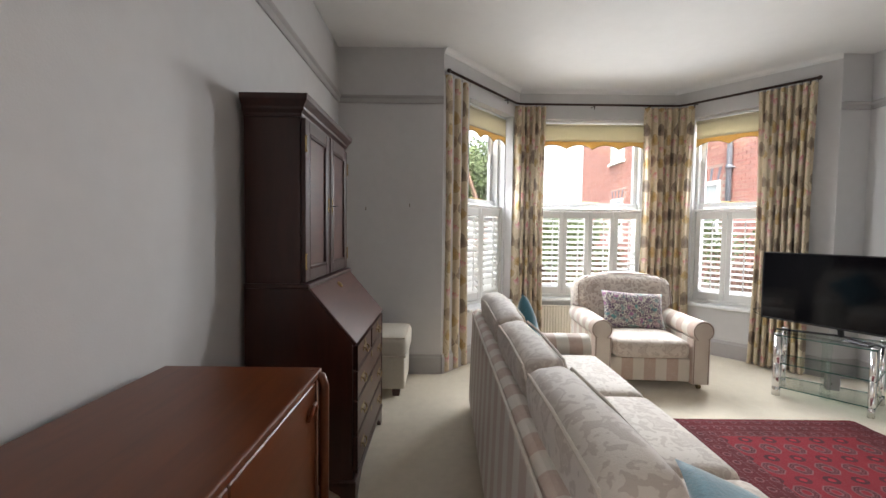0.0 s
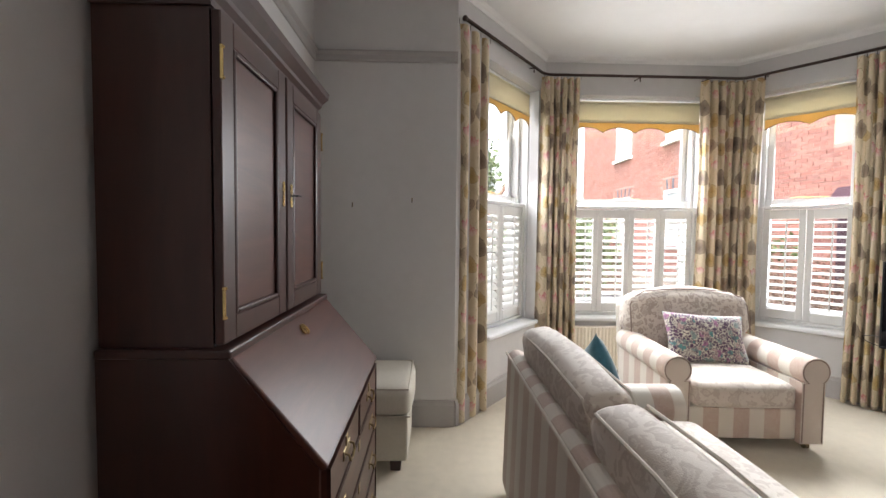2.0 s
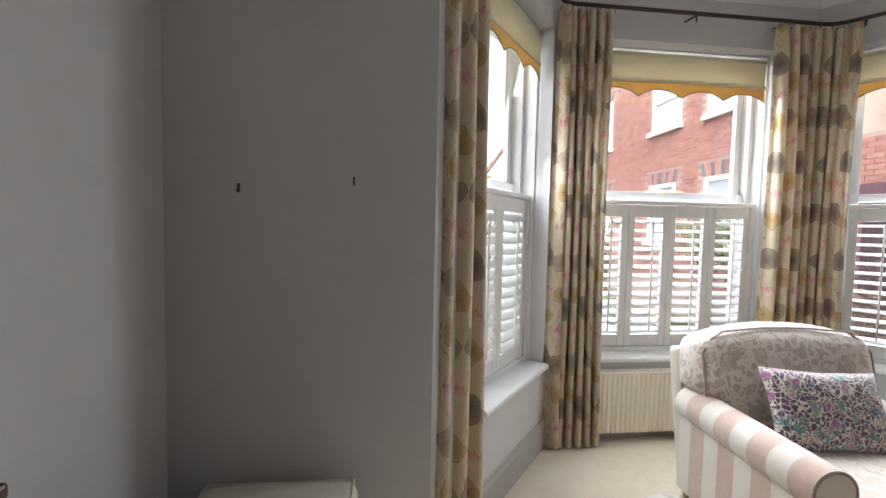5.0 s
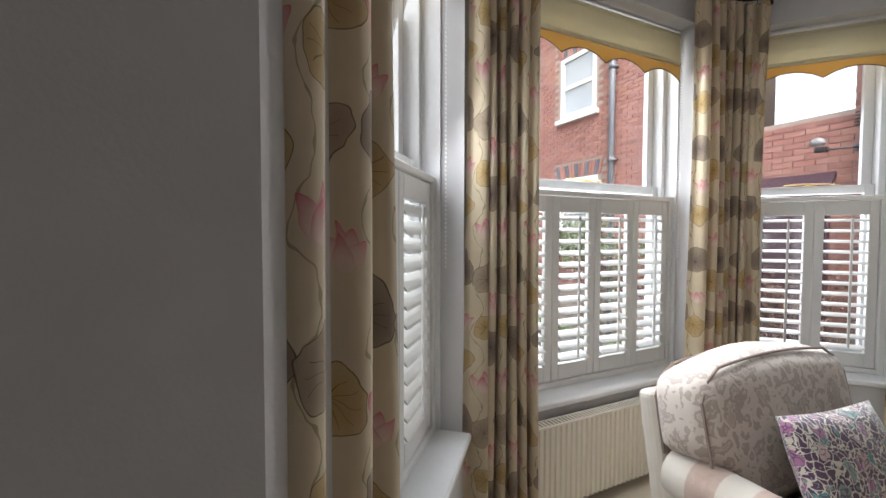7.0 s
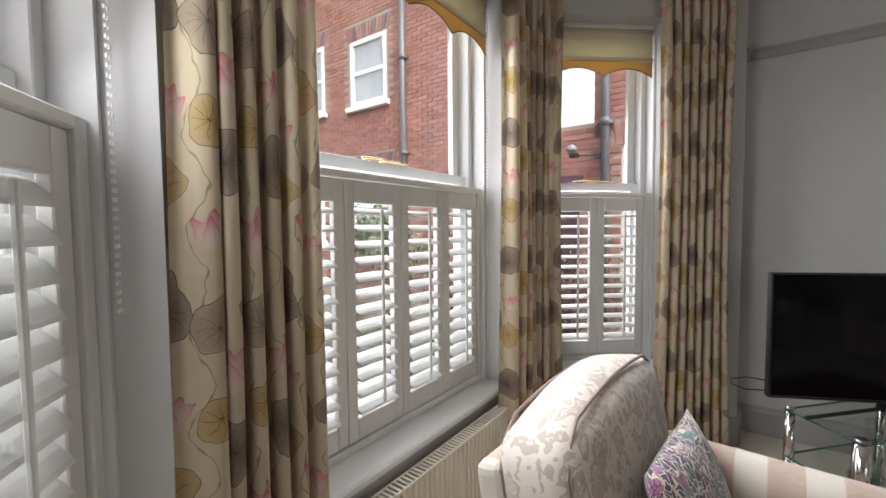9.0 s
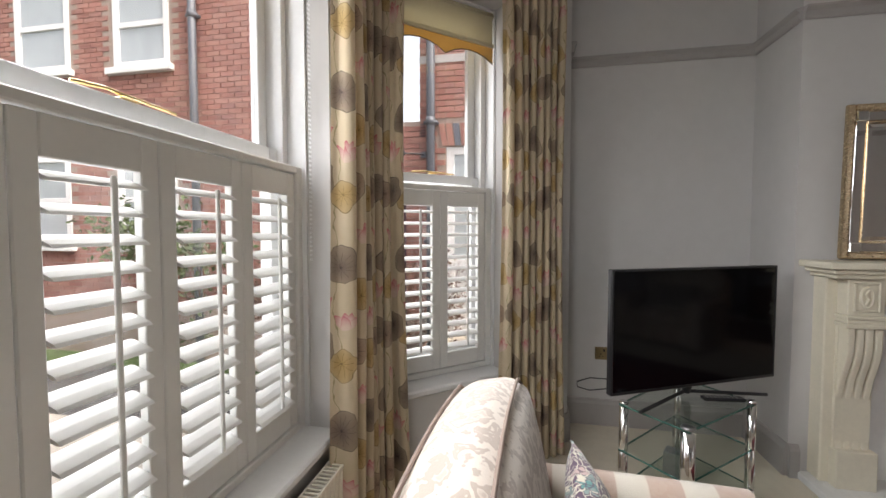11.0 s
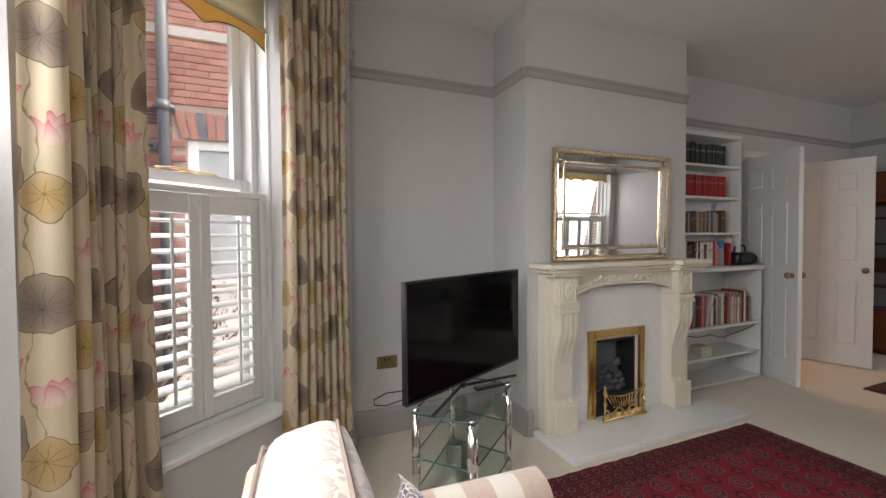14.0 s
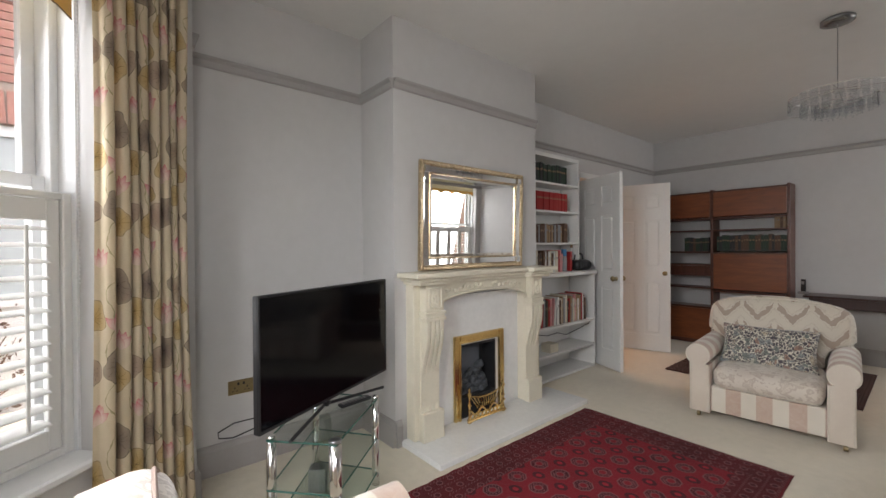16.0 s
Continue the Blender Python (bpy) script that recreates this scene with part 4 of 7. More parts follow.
# ---- curtains ----
def curtain(name, pts, label, seed, folds=None, top=2.77, bottom=0.015, amp=0.045):
    """A full-length pleated curtain hung along a line of plan points."""
    rnd = random.Random(seed)
    pts = [Vector(p) for p in pts]
    seg = [(b - a).length for a, b in zip(pts, pts[1:])]
    total = sum(seg)
    folds = folds or max(4, round(total / 0.062))
    cols, rows = folds * 10, 26
    e = empty(name, (pts[0].x, pts[0].y, 0), 0, label, "curtain", "bay window curtains")

    def at(s):
        s = min(max(s, 0), total - 1e-6)
        for a, b, q in zip(pts, pts[1:], seg):
            if s <= q:
                u = (b - a) / q
                return a + u * s, Vector((-u.y, u.x))
            s -= q
        return pts[-1], Vector((0, 1))
    phase = [rnd.uniform(-0.35, 0.35) for _ in range(folds + 2)]
    size = [rnd.uniform(0.75, 1.25) for _ in range(folds + 2)]
    bm = bmesh.new()
    uv = bm.loops.layers.uv.new("uv")
    grid, arc = [], [0.0]
    for j in range(rows + 1):
        v = j / rows
        z = bottom + (top - bottom) * v
        gather = 1.0 - 0.10 * math.sin(math.pi * min(1, v * 1.02)) + 0.05 * (1 - v)
        row = []
        for i in range(cols + 1):
            k = i / cols * folds
            f0 = int(min(k, folds - 1))
            fr = k - f0
            a = amp * (size[f0] * (1 - fr) + size[f0 + 1] * fr) * (0.55 if v > 0.975 else (0.75 + 0.35 * (1 - v)))
            s = total / 2 + (i / cols - 0.5) * total * gather
            p, n = at(s)
            wob = 0.006 * math.sin(5 * v + f0 * 1.7)
            off = a * math.cos(2 * math.pi * k + phase[f0] * math.sin(2 * math.pi * fr)) + wob
            side = 0.010 * math.sin(4 * math.pi * k)
            q = p + n * off
            row.append(bm.verts.new((q.x - pts[0].x + side * n.y, q.y - pts[0].y - side * n.x, z)))
        grid.append(row)
    mid = grid[rows // 2]
    for a, b in zip(mid, mid[1:]):
        arc.append(arc[-1] + (b.co - a.co).length)
    for j in range(rows):
        for i in range(cols):
            f = bm.faces.new((grid[j][i], grid[j][i + 1], grid[j + 1][i + 1], grid[j + 1][i]))
            f.smooth = True
            for lp, (ii, jj) in zip(f.loops, ((i, j), (i + 1, j), (i + 1, j + 1), (i, j + 1))):
                lp[uv].uv = (arc[ii] + seed * 0.37, bottom + (top - bottom) * jj / rows)
    part("curtain_cloth", bm, M["curtain"], e)
    hm = bmesh.new()
    for i in range(0, folds + 1):
        p, n = at(total * i / folds)
        q = p - pts[0]
        tube(hm, [(q.x, q.y, top - 0.01), (q.x, q.y, top + 0.028)], 0.002, 5)
    tagged(part("curtain_hook", hm, M["bronze_rod"], e), kind="stuff")
    return e


ROD = [(0.10, 3.665), (0.905, 4.61), (2.765, 4.61), (3.53, 3.71)]
ROD_Z = 2.80
rod = empty("curtain_rod", (*ROD[0], ROD_Z), 0, "dark bronze bay curtain rod on wall brackets", "curtain rod")
bm = bmesh.new()
soft = []
for i, p in enumerate(ROD):
    if 0 < i < 3:
        a, b, c = Vector(ROD[i - 1]), Vector(p), Vector(ROD[i + 1])
        for k in range(5):
            t = k / 4
            u, v = b + (a - b).normalized() * 0.08, b + (c - b).normalized() * 0.08
            q = u * (1 - t) ** 2 + b * 2 * t * (1 - t) + v * t * t
            soft.append(q)
    else:
        soft.append(Vector(p))
tube(bm, [(q.x - ROD[0][0], q.y - ROD[0][1], 0) for q in soft], 0.0125, 12)
part("rod", bm, M["bronze_rod"], rod, smooth=True)
for q, n in ((ROD[0], None), (ROD[3], None)):
    bm = bmesh.new()
    bmesh.ops.create_uvsphere(bm, u_segments=14, v_segments=8, radius=0.020, matrix=Matrix.Translation((q[0] - ROD[0][0], q[1] - ROD[0][1], 0)))
    part("finial", bm, M["bronze_rod"], rod, smooth=True)
for x, y, ox, oy in ((0.76, 4.44, -0.06, 0.05), (1.78, 4.61, 0, 0.11), (2.42, 4.61, 0, 0.11), (2.86, 4.50, 0.07, 0.05), (3.49, 3.76, 0.08, 0.06)):
    bm = bmesh.new()
    X, Y = x - ROD[0][0], y - ROD[0][1]
    tube(bm, [(X + ox, Y + oy, 0.0), (X, Y, -0.012), (X, Y, -0.05)], 0.006, 8)
    part("bracket", bm, M["bronze_rod"], rod)
curtain("curtain", [(0.062, 3.655), (0.31, 3.945)], "floral lined curtain with lotus leaves, beside the alcove wall", 3, 3, amp=0.040)
curtain("curtain", [(0.885, 4.57), (0.93, 4.61), (1.235, 4.61)], "floral lined curtain gathered in narrow pleats at the bay corner", 8, 6, amp=0.048)
curtain("curtain", [(2.36, 4.61), (2.74, 4.61), (2.85, 4.49)], "floral lined curtain between the middle and the east bay windows", 14, 7, amp=0.045)
curtain("curtain", [(3.235, 4.06), (3.525, 3.72)], "floral lined curtain gathered beside the television alcove", 21, 8, amp=0.045)


# ---- bureau bookcase ----
def bureau():
    bx, y0, y1 = -0.885, 1.80, 2.67
    xu, xl = -0.60, -0.355
    e = empty("bureau_bookcase", (bx, y0, 0), 0, "tall dark mahogany bureau bookcase with brass fittings, against the wall", "bureau")
    w, du, dl = y1 - y0, xu - bx, xl - bx
    md = M["mahogany"]
    # lower case, its side cut on the slope of the flap
    zf, zt = 0.79, 1.055
    bm = bmesh.new()
    side = [(0, 0.10), (dl - 0.015, 0.10), (dl - 0.015, zf), (du + 0.02, zt), (0, zt)]
    for a, b in ((0, 0.02), (w - 0.02, w)):
        prism(bm, side, a, b, "y")
    box(bm, 0, 0.02, 0.10, 0.012, w - 0.02, zt), box(bm, 0.012, 0.02, 0.10, dl - 0.02, w - 0.02, 0.13)
    box(bm, 0.012, 0.02, zt - 0.02, du + 0.02, w - 0.02, zt), box(bm, 0.012, 0.02, zf - 0.03, dl - 0.03, w - 0.02, zf - 0.008)
    bmesh.ops.recalc_face_normals(bm, faces=bm.faces)
    part("lower_case", bm, md, e)
    pieces("moulding", [(-0.002, -0.012, 0.10, dl + 0.006, w + 0.012, 0.125), (0, -0.006, zt - 0.002, du + 0.028, w + 0.006, zt + 0.022)], md, e, bevel=0.006, seg=2)
    # flap
    a, b = Vector((du + 0.022, 0, zt)), Vector((dl + 0.004, 0, zf))
    u = (b - a).normalized()
    nrm = Vector((u.z, 0, -u.x)) * -1
    if nrm.x < 0:
        nrm = -nrm
    L = (b - a).length
    mm = Matrix(((u.x, 0, nrm.x, a.x), (0, 1, 0, 0.006), (u.z, 0, nrm.z, a.z), (0, 0, 0, 1)))
    bm = bmesh.new()
    box(bm, 0, 0, -0.018, L, w - 0.012, 0.004, bevel=0.005, seg=2)
    bmesh.ops.transform(bm, matrix=mm, verts=bm.verts)
    bmesh.ops.recalc_face_normals(bm, faces=bm.faces)
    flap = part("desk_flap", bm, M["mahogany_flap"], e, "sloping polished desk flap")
    bm = bmesh.new()
    rnd = random.Random(8)
    for k in range(26):
        an = 2.399 * k
        r = 0.0042 * math.sqrt(k)
        cu, cv, q = 0.052 + r * math.cos(an) * 0.85, w / 2 + r * math.sin(an) * 1.25, rnd.uniform(0.003, 0.0055)
        prism(bm, [(cu + q * math.cos(t_ * math.pi / 4), cv + q * math.sin(t_ * math.pi / 4)) for t_ in range(8)], 0.003, 0.008 + 0.002 * rnd.random(), "z")
    tube(bm, [(0.052 + 0.019 * math.cos(t_ * 0.55), w / 2 + 0.021 * math.sin(t_ * 0.55), 0.008) for t_ in range(9)], 0.0025, 6)
    bmesh.ops.transform(bm, matrix=mm, verts=bm.verts)
    part("keyhole_plate", bm, M["brass"], flap, "pierced brass lock plate")
    # drawers
    rows = [(0.655, 0.772), (0.505, 0.645), (0.330, 0.495), (0.145, 0.320)]
    for i, (za, zb) in enumerate(rows):
        spans = [(0.03, w / 2 - 0.005), (w / 2 + 0.005, w - 0.03)] if i == 0 else [(0.03, w - 0.03)]
        for ya, yb in spans:
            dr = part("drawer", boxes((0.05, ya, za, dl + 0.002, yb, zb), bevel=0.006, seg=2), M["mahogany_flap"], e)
            part("cock_bead", boxes((dl - 0.004, ya - 0.002, za - 0.002, dl + 0.006, ya + 0.003, zb + 0.002), (dl - 0.004, yb - 0.003, za - 0.002, dl + 0.006, yb + 0.002, zb + 0.002), (dl - 0.004, ya + 0.003, zb - 0.003, dl + 0.006, yb - 0.003, zb + 0.002), (dl - 0.004, ya + 0.003, za - 0.002, dl + 0.006, yb - 0.003, za + 0.003)), md, dr)
            hs = [(ya + yb) / 2] if i == 0 else [ya + 0.14, yb - 0.14]
            for hy in hs:
                bm = bmesh.new()
                zc = (za + zb) / 2
                box(bm, dl + 0.001, hy - 0.045, zc - 0.012, dl + 0.005, hy + 0.045, zc + 0.018, bevel=0.002)
                tube(bm, [(dl + 0.005, hy - 0.034, zc + 0.006), (dl + 0.016, hy - 0.034, zc + 0.004), (dl + 0.020, hy - 0.030, zc - 0.014), (dl + 0.020, hy, zc - 0.022), (dl + 0.020, hy + 0.030, zc - 0.014), (dl + 0.016, hy + 0.034, zc + 0.004), (dl + 0.005, hy + 0.034, zc + 0.006)], 0.0035, 7)
                part("drawer_handle", bm, M["dull_brass"], dr, "brass swan-neck handle")
            part("escutcheon", boxes((dl + 0.002, (ya + yb) / 2 - 0.012, zb - 0.045, dl + 0.005, (ya + yb) / 2 + 0.012, zb - 0.012), bevel=0.002), M["dull_brass"], dr)
    bm = bmesh.new()
    foot = [(0, 0), (0.05, 0), (0.085, 0.045), (0.16, 0.085), (0.16, 0.10), (0, 0.10)]
    for flip in (0, 1):
        bm2 = bmesh.new()
        pts = [(v if not flip else w - v, z) for v, z in foot]
        prism(bm2, pts, dl - 0.022, dl + 0.002, "x")
        prism(bm2, [(dl - v * 0.9, z) for v, z in foot], -0.001 if not flip else w - 0.020, 0.020 if not flip else w + 0.001, "y")
        part("back_foot", boxes((0.0, 0.0 if not flip else w - 0.03, 0, 0.08, 0.03 if not flip else w, 0.10)), md, e)
        bmesh.ops.recalc_face_normals(bm2, faces=bm2.faces)
        part("bracket_foot", bm2, md, e)
    # upper case
    z0, z1 = zt + 0.022, 1.868
    part("upper_case", boxes((0, 0.012, z0, du - 0.02, 0.032, z1), (0, w - 0.032, z0, du - 0.02, w - 0.012, z1), (0, 0.032, z0, 0.012, w - 0.032, z1), (0.012, 0.032, z1 - 0.02, du - 0.02, w - 0.032, z1), (0.012, 0.032, z0, du - 0.02, w - 0.032, z0 + 0.02)), md, e)
    prof = [(0, 0), (0.008, 0), (0.010, 0.015), (0.022, 0.030), (0.024, 0.042), (0.045, 0.070), (0.048, 0.095), (0.0, 0.095)]
    bm = bmesh.new()
    n = len(prof)
    rings = []
    for (px, py, sx, sy) in ((0, 0.012, 0, -1), (du - 0.02, 0.012, 1, -1), (du - 0.02, w - 0.012, 1, 1), (0, w - 0.012, 0, 1)):
        rings.append([bm.verts.new((px + sx * d, py + sy * d, z1 - 0.002 + h)) for d, h in prof])
    for r0, r1 in zip(rings, rings[1:]):
        for k in range(n - 1):
            bm.faces.new((r0[k], r1[k], r1[k + 1], r0[k + 1]))
    bm.faces.new([rings[0][n - 1], rings[1][n - 1], rings[2][n - 1], rings[3][n - 1]])
    bm.faces.new([rings[0][n - 2], rings[1][n - 2], rings[2][n - 2], rings[3][n - 2]])
    bm.faces.new(rings[0]), bm.faces.new(rings[3][::-1])
    bmesh.ops.recalc_face_normals(bm, faces=bm.faces)
    part("cornice", bm, md, e, "stepped mahogany cornice")
    for i, (ya, yb) in enumerate(((0.014, w / 2 - 0.006), (w / 2 + 0.006, w - 0.014))):
        st = 0.062
        za, zb = z0 + 0.006, z1 - 0.006
        dx0, dx1 = du - 0.018, du + 0.004
        door = part("door", boxes((dx0, ya, za, dx1, ya + st, zb), (dx0, yb - st, za, dx1, yb, zb), (dx0, ya + st, za, dx1, yb - st, za + st), (dx0, ya + st, zb - st, dx1, yb - st, zb), bevel=0.003), md, e)
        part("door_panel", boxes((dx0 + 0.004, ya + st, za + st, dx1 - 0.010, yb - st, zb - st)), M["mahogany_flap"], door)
        pr = 0.008
        part("panel_moulding", boxes((dx1 - 0.010, ya + st, za + st, dx1 + 0.002, ya + st + 0.014, zb - st), (dx1 - 0.010, yb - st - 0.014, za + st, dx1 + 0.002, yb - st, zb - st), (dx1 - 0.010, ya + st + 0.014, za + st, dx1 + 0.002, yb - st - 0.014, za + st + 0.014), (dx1 - 0.010, ya + st + 0.014, zb - st - 0.014, dx1 + 0.002, yb - st - 0.014, zb - st), bevel=0.005, seg=2), md, door)
        yk = (yb - 0.028) if i == 0 else (ya + 0.032)
        zk = 1.475
        bm = bmesh.new()
        for sg in (-1, 1):
            for zz in (-1, 1):
                tube(bm, [(dx1 + 0.003, yk + sg * (0.002 + 0.0045 * abs(math.sin(q * 0.62))), zk + zz * (0.006 + q * 0.0035)) for q in range(10)], 0.0019, 5)
        for zz in (-0.036, -0.021, 0.0, 0.021, 0.036):
            prism(bm, [(yk + 0.0045 * math.cos(t_ * math.pi / 4), zk + zz + 0.0055 * math.sin(t_ * math.pi / 4)) for t_ in range(8)], dx1 + 0.001, dx1 + 0.004, "x")
        part("escutcheon", bm, M["brass"], door, "pierced brass keyhole plate")
        if i == 1:
            bm = tubes([[(dx1 + 0.003, yk, zk), (dx1 + 0.028, yk, zk)], [(dx1 + 0.028, yk - 0.012, zk), (dx1 + 0.032, yk + 0.012, zk)]], 0.0028, 7)
            part("key", bm, M["iron"], door, "small dark key")
        for hz in (za + 0.10, zb - 0.12):
            yh = ya - 0.001 if i == 0 else yb + 0.001
            bm = boxes((dx1 - 0.002, yh - 0.003, hz - 0.035, dx1 + 0.006, yh + 0.003, hz + 0.035), bevel=0.002)
            for q in (-0.035, 0.035):
                box(bm, dx1 - 0.001, yh - 0.006, hz + q - 0.004, dx1 + 0.008, yh + 0.006, hz + q + 0.004, bevel=0.002)
            part("hinge", bm, M["brass"], door, "brass hinge")
    part("centre_bead", boxes((du + 0.0, w / 2 - 0.006, z0 + 0.006, du + 0.009, w / 2 + 0.006, z1 - 0.006), bevel=0.003), md, e)


bureau()


# ---- sideboard ----
def sideboard():
    y0, y1, x0, x1, zt = -0.50, 1.19, -0.85, -0.335, 0.887
    e = empty("sideboard", (x0, y0, 0), 0, "long low teak sideboard with recessed handles, against the wall", "sideboard")
    L, D = y1 - y0, x1 - x0
    tk = M["teak"]
    part("top", boxes((0, 0, zt - 0.024, D, L, zt), bevel=0.006, seg=2), tk, e)
    part("end_panel", prisms([(0, 0.16), (D - 0.012, 0.16), (D - 0.012, zt - 0.025), (0, zt - 0.025)], L - 0.026, L - 0.002, "y", 0.004), tk, e)
    part("end_panel", prisms([(0, 0.16), (D - 0.012, 0.16), (D - 0.012, zt - 0.025), (0, zt - 0.025)], 0.002, 0.026, "y", 0.004), tk, e)
    part("carcase", boxes((0, 0.026, 0.16, 0.01, L - 0.026, zt - 0.025), (0.01, 0.026, 0.16, D - 0.03, L - 0.026, 0.18), (0.01, L / 2 - 0.01, 0.18, D - 0.03, L / 2 + 0.01, zt - 0.025)), tk, e)
    # curved corner posts that stand proud of the front
    for yy in (L - 0.03, 0.03):
        bm = bmesh.new()
        tube(bm, [(D - 0.07, yy, zt - 0.012), (D - 0.02, yy, zt - 0.012), (D + 0.006, yy, zt - 0.022), (D + 0.014, yy, zt - 0.05), (D + 0.014, yy, 0.10), (D - 0.01, yy, 0.0)], [0.010, 0.014, 0.016, 0.016, 0.015, 0.011], 10)
        part("post", bm, tk, e, smooth=True)
        part("back_leg", boxes((0.02, yy - 0.015, 0, 0.05, yy + 0.015, 0.17), bevel=0.004), tk, e)
    n = 3
    ys = [0.055 + (L - 0.11) * k / n for k in range(n + 1)]
    for a, b in zip(ys, ys[1:]):
        a, b = a + 0.002, b - 0.002
        hy = b - 0.05 if a > L / 2 - 0.3 else a + 0.05
        bm = boxes((D - 0.024, a, 0.185, D - 0.004, b, zt - 0.03), bevel=0.003)
        dr = part("door", bm, tk, e)
        g = bmesh.new()
        tube(g, [(D - 0.003, hy + 0.028, zt - 0.12), (D + 0.006, hy + 0.026, zt - 0.10), (D + 0.008, hy + 0.010, zt - 0.082), (D + 0.008, hy - 0.010, zt - 0.082), (D + 0.006, hy - 0.026, zt - 0.10), (D - 0.003, hy - 0.028, zt - 0.12)], 0.007, 8)
        part("door_handle", g, tk, dr, "carved teak loop handle")


sideboard()


# ---- upholstery ----
def stool():
    e = empty("footstool", (-0.485, 3.33, 0), 0, "square cream upholstered storage footstool on dark wooden feet", "footstool")
    s = 0.265
    bm = bmesh.new()
    pts = [(-0.225, 0.06), (0.225, 0.06), (0.255, 0.33), (-0.255, 0.33)]
    prism(bm, pts, -0.25, 0.25, "x")
    bmesh.ops.bevel(bm, geom=list(bm.edges), offset=0.014, segments=2, profile=0.5, affect="EDGES")
    part("base", bm, M["cream_leather"], e, smooth=False)
    bm = bmesh.new()
    cushion(bm, -s, -s, 0.335, s, s, 0.49, 0.04, 0.018)
    part("lid", bm, M["cream_leather"], e, "padded lid", True)
    sq = [(-s, -s), (s, -s), (s, s), (-s, s), (-s, -s)]
    part("piping", tubes([[(x * 0.985, y * 0.985, 0.335) for x, y in sq], [(x * 0.955, y * 0.955, 0.485) for x, y in sq]], 0.005, 6), M["cream_piping"], e)
    for x in (-0.18, 0.18):
        for y in (-0.18, 0.18):
            part("foot", prisms([(x - 0.028, 0), (x + 0.028, 0), (x + 0.034, 0.065), (x - 0.034, 0.065)], y - 0.03, y + 0.03, "y", 0.004), M["mahogany"], e)


stool()


def roll_arm(bm, x0, x1, y0, y1, z_arm, r, side):
    """A scroll arm: an upright pad under an outward-turned roll, along y."""
    xc = (x0 + x1) / 2
    prof = []
    cx = xc + side * 0.012
    for k in range(15):
        t = math.radians(-62 + 304 * k / 14)
        prof.append((cx + r * math.sin(t) * -1 * 1.0, z_arm - r + r * math.cos(math.pi - (t - math.pi / 2) - math.pi / 2) * -1))
    out = [(x0 + 0.02, 0.06), (x1 - 0.02, 0.06), (x1 - 0.02, z_arm - 1.75 * r)]
    c = (cx, z_arm - r)
    for k in range(17):
        t = math.radians(-58 + 296 * k / 16)
        out.append((c[0] + r * math.cos(t), c[1] + r * math.sin(t)))
    out.append((x0 + 0.02, z_arm - 1.75 * r))
    prism(bm, out, y0, y1, "y")
    return c


